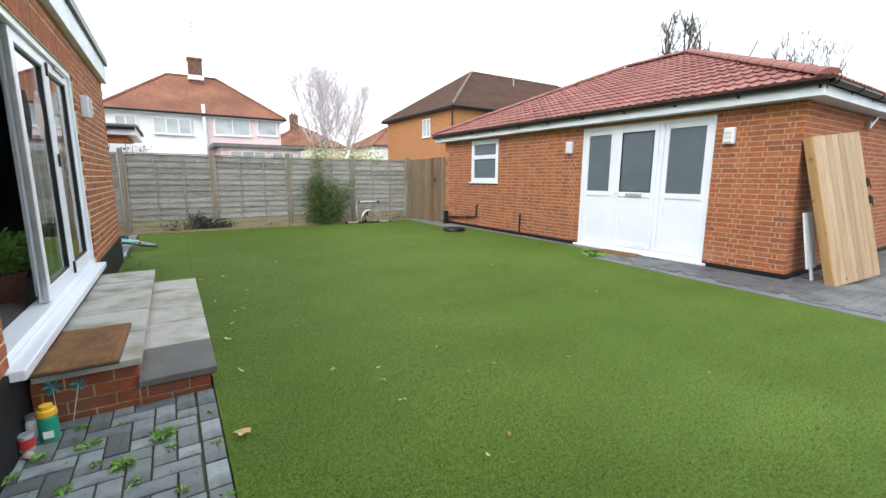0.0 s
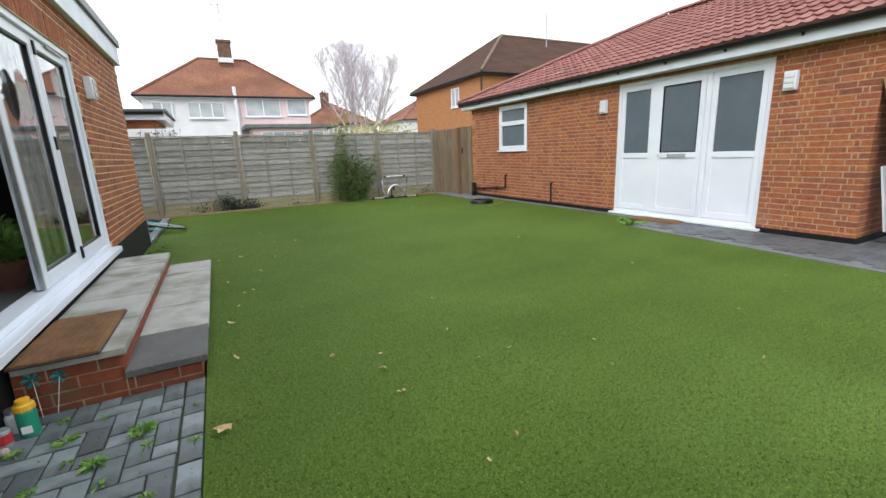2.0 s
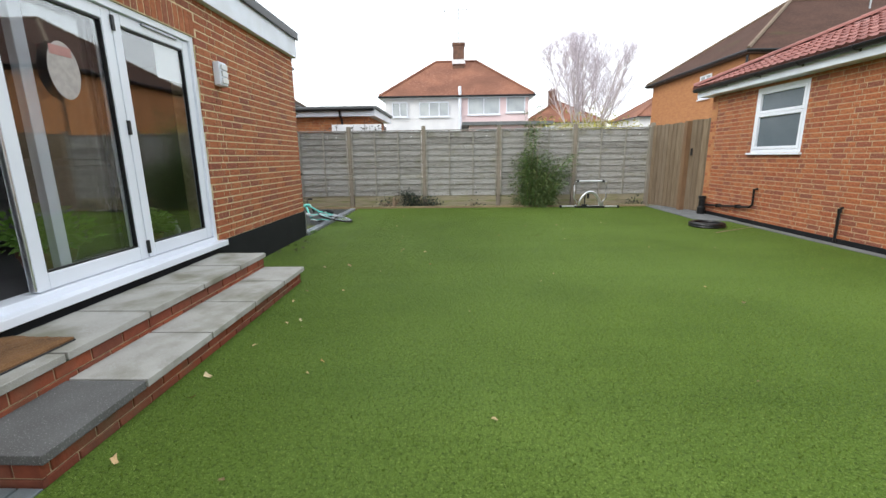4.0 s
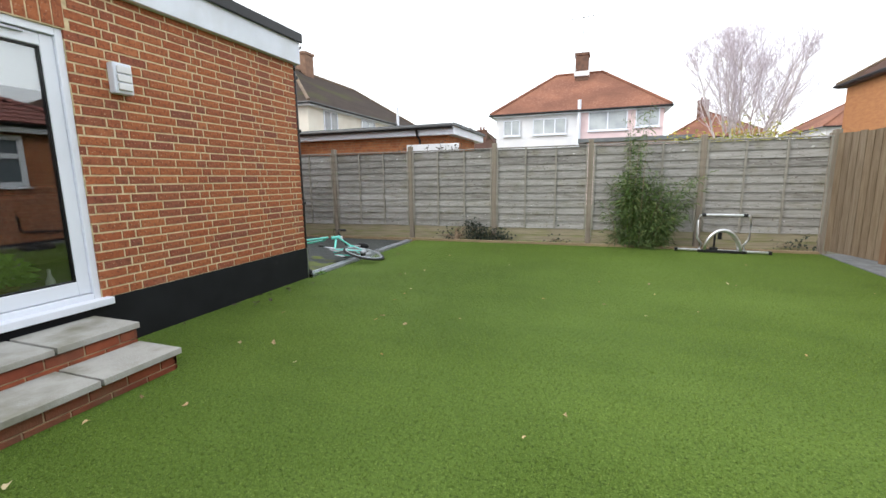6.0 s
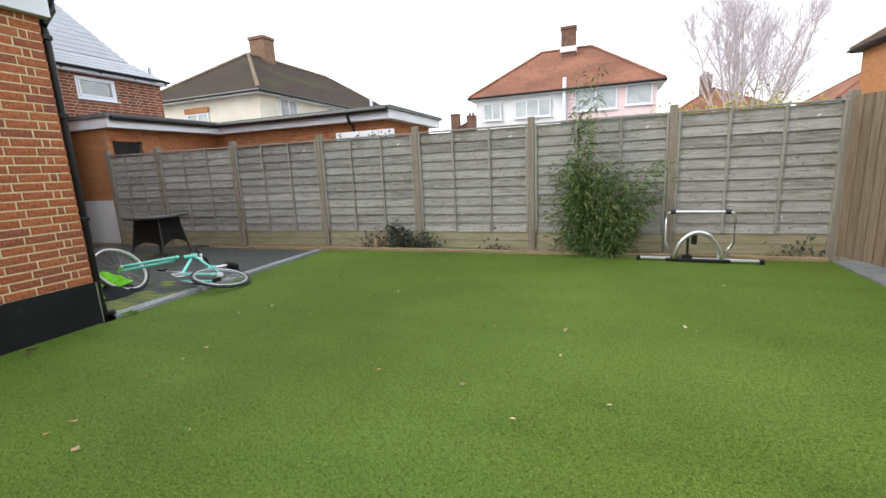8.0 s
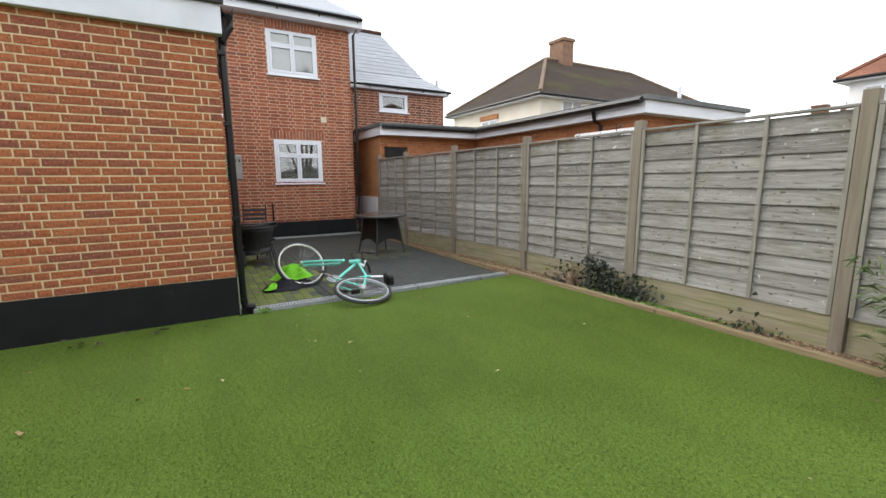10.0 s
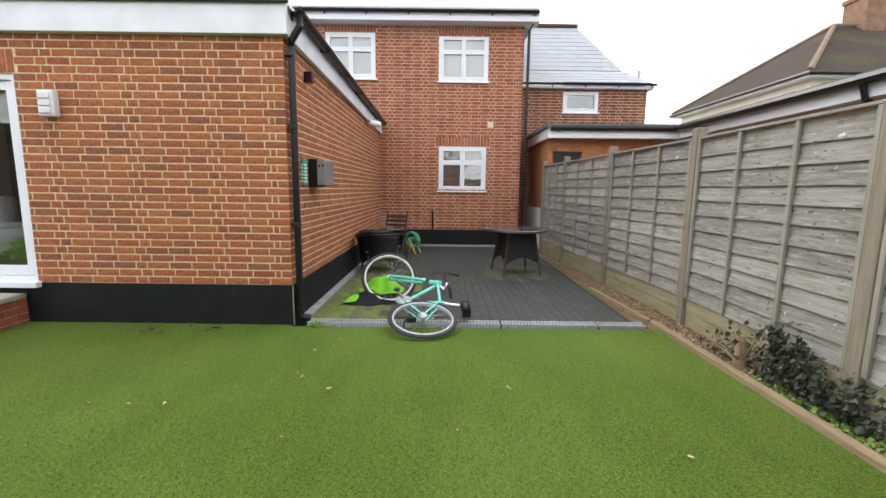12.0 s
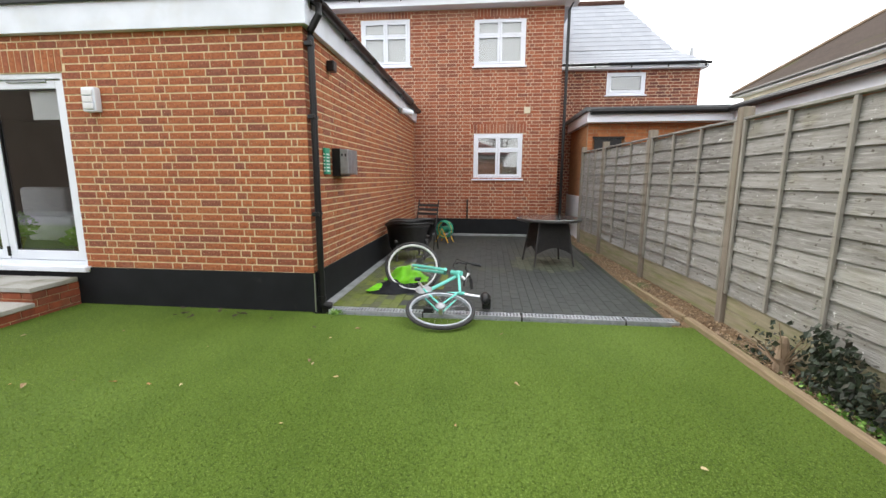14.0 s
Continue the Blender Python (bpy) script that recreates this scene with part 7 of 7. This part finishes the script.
part("disc", lathe(bmesh.new(), [(0.14, 0.0), (0.138, 0.002)], 24, pose(0, 0, 0, 0, 90, 0) @ Matrix.Diagonal((1.3, 0.85, 1, 1))), mat("pale_sticker", (0.42, 0.38, 0.36), (0.34, 0.31, 0.29), 25, 0.5), orn, "mottled cream oval")
part("band", bx(0.0022, 0.0042, -0.09, 0.07, 0.09, 0.15), mat("red_sticker", (0.40, 0.20, 0.18), (0.34, 0.16, 0.15), 10, 0.5), orn, "faded red upper patch")

# ================= trees =================


def tree(name, label, x, y, crown, seed, bark, twig, stems=5, thick=0.10, sub=(9, 8, 7), base=0.18, fine=0.006, wob=0.06, lift=0.55, low=0.25, stretch=0.8):
    """A bare tree whose stems, limbs and twigs fill an oval crown (cz, rx, rz)."""
    r = random.Random(seed)
    t = thing(name, pose(x, y, 0), label, "tree")
    limbs, twigs = bmesh.new(), bmesh.new()
    cz, rx, rz = crown

    def reach(p, d):
        """How far a ray from p runs inside the crown."""
        px, dx = Vector((p.x / rx, p.y / rx, (p.z - cz) / rz)), Vector((d.x / rx, d.y / rx, d.z / rz))
        a, b, c = dx.dot(dx), px.dot(dx), px.dot(px) - 1
        q = b * b - a * c
        return max(0.0, (-b + math.sqrt(q)) / a) if q > 0 else 0.0

    def limb(p, d, L, rad, lev):
        n = 6 if lev < 2 else 3
        pts, q, dd = [p], p.copy(), d.copy()
        for k in range(n):
            dd = (dd + Vector((r.uniform(-1, 1), r.uniform(-1, 1), r.uniform(-0.6, 1) * 0.9)) * wob * (1 + lev) + Vector((0, 0, 0.05))).normalized()
            q = q + dd * (L / n)
            pts.append(q.copy())
        tube(limbs if lev < 2 else twigs, pts, rad, (6, 5, 3, 3)[lev], max(rad * 0.25, fine * 0.6))
        if lev >= len(sub):
            return
        for k in range(sub[lev]):
            f = r.uniform(low if lev == 0 else 0.12, 1.0) * n * 0.999
            i = int(f)
            s = pts[i].lerp(pts[i + 1], f - i)
            ax = (pts[i + 1] - pts[i]).normalized()
            az = r.uniform(0, 2 * math.pi)
            side = Vector((math.cos(az), math.sin(az), 0))
            nd = (ax * 0.75 + side * r.uniform(0.45, 0.95) + Vector((0, 0, lift * r.uniform(0.3, 1.0)))).normalized()
            R = reach(s, nd)
            Ls = min(R * r.uniform(0.7, 1.05), (rz * 0.95, rz * 0.42, rz * 0.20)[lev] * r.uniform(0.6, 1.1))
            if Ls > 0.12:
                limb(s, nd, Ls, max(fine, rad * (0.5, 0.42, 0.5)[lev] * (1 - 0.5 * f / n)), lev + 1)

    for k in range(stems):
        a = 2 * math.pi * k / stems + r.uniform(-0.3, 0.3)
        sp = r.uniform(0.15, 1.0) * stretch
        tip = Vector((math.cos(a) * rx * sp, math.sin(a) * rx * sp, cz + rz * math.sqrt(1 - sp * sp) * 0.92))
        d = (tip - Vector((0, 0, tip.z * 0.08))).normalized()
        p = Vector((math.cos(a), math.sin(a), 0)) * base
        limb(p, d, tip.length * r.uniform(0.85, 1.0), thick * r.uniform(0.8, 1.1), 0)
    part("trunk", limbs, bark, t)
    tw = part("crown", twigs, twig, t)
    tw["kind"] = "stuff"
    return t


tree("tree", "bare silver birch with pale stems and a fine twiggy crown", 11.7, 35.0, (5.9, 4.3, 3.8), 12, BARK, TWIGF, stems=11, thick=0.075, sub=(13, 9, 6), fine=0.005, low=0.38, lift=0.3, stretch=0.95)
tree("tree", "bare dark pollarded tree behind the garage", 36.8, 21.4, (10.8, 3.2, 4.2), 5, BARK_D, BARK_D, stems=8, thick=0.20, sub=(7, 5, 3), stretch=0.95, fine=0.016, low=0.5, lift=0.8, wob=0.09)
tree("tree", "bare spindly tree far behind the garage", 33.9, 12.7, (7.6, 2.7, 3.1), 8, BARK_D, BARK_D, stems=6, thick=0.06, sub=(8, 6, 4), stretch=1.0, fine=0.010, low=0.45, wob=0.10)
rs2 = random.Random(17)
t = thing("shrub", pose(7.6, 20.5, 0.0), "yellow-green shrub behind the fence", "shrub")
sp = []
for _ in range(2600):
    c = rs2.choice(((-1.2, 0, 1.9, 0.5), (-0.2, 0, 2.0, 0.6), (0.8, 0.2, 2.1, 0.45), (1.5, 0.0, 1.8, 0.5)))
    sp.append(((c[0] + rs2.gauss(0, c[3]), c[1] + rs2.gauss(0, 0.4), c[2] + rs2.gauss(0, 0.36)), (rs2.uniform(-1, 1), rs2.uniform(-1, 1), rs2.uniform(-0.3, 1)), rs2.uniform(0.7, 1.5)))
leaf_soup("foliage", sp, TAN, t, w=0.05, l=0.10, rr=rs2)
for k in range(6):
    part("stem", tube(bmesh.new(), [(-1.2 + k * 0.5, 0, 0), (-1.1 + k * 0.5, 0.05, 1.0), (-1.2 + k * 0.5, 0, 2.2)], 0.02, 5, 0.006), TWIG, t)

# ================= turf =================


def turf():
    r = np.random.RandomState(3)
    n = 430000
    x = r.uniform(0.92, 7.65, n)
    y = 0.95 + (13.76 - 0.95) * r.uniform(0, 1, n)
    keep = ~((x > 7.2) & (y > 11.2)) & ~((x > 6.60 + (y - 2.45) * 0.095) & (y < 6.5)) & ((x > 0.92) | (y > 7.4))
    x, y = x[keep], y[keep]
    x2, y2 = r.uniform(0.03, 0.92, 14000), r.uniform(7.36, 13.76, 14000)
    x, y = np.concatenate([x, x2]), np.concatenate([y, y2])
    n = len(x)
    a = r.uniform(0, 2 * np.pi, n)
    w, h = r.uniform(0.0014, 0.0026, n), r.uniform(0.006, 0.013, n)
    lx, ly = r.normal(0, 0.006, n), r.normal(0, 0.006, n)
    v = np.empty((n, 3, 3))
    v[:, 0] = np.stack([x - w * np.cos(a), y - w * np.sin(a), np.zeros(n) - 0.001], 1)
    v[:, 1] = np.stack([x + w * np.cos(a), y + w * np.sin(a), np.zeros(n) - 0.001], 1)
    v[:, 2] = np.stack([x + lx, y + ly, h], 1)
    me = bpy.data.meshes.new("grass_blades")
    me.vertices.add(n * 3)
    me.vertices.foreach_set("co", v.reshape(-1))
    me.loops.add(n * 3)
    me.loops.foreach_set("vertex_index", np.arange(n * 3, dtype=np.int32))
    me.polygons.add(n)
    me.polygons.foreach_set("loop_start", np.arange(0, n * 3, 3, dtype=np.int32))
    me.update(calc_edges=True)
    me.materials.append(BLADE)
    tagged(new("grass_blades", me), "short plastic blades of the lawn", kind="stuff")


turf()


# ================= pieces of walls, floors and roof =================
lay_roof()
for args in later:
    lay_bricks(*args)
lay_pavers()
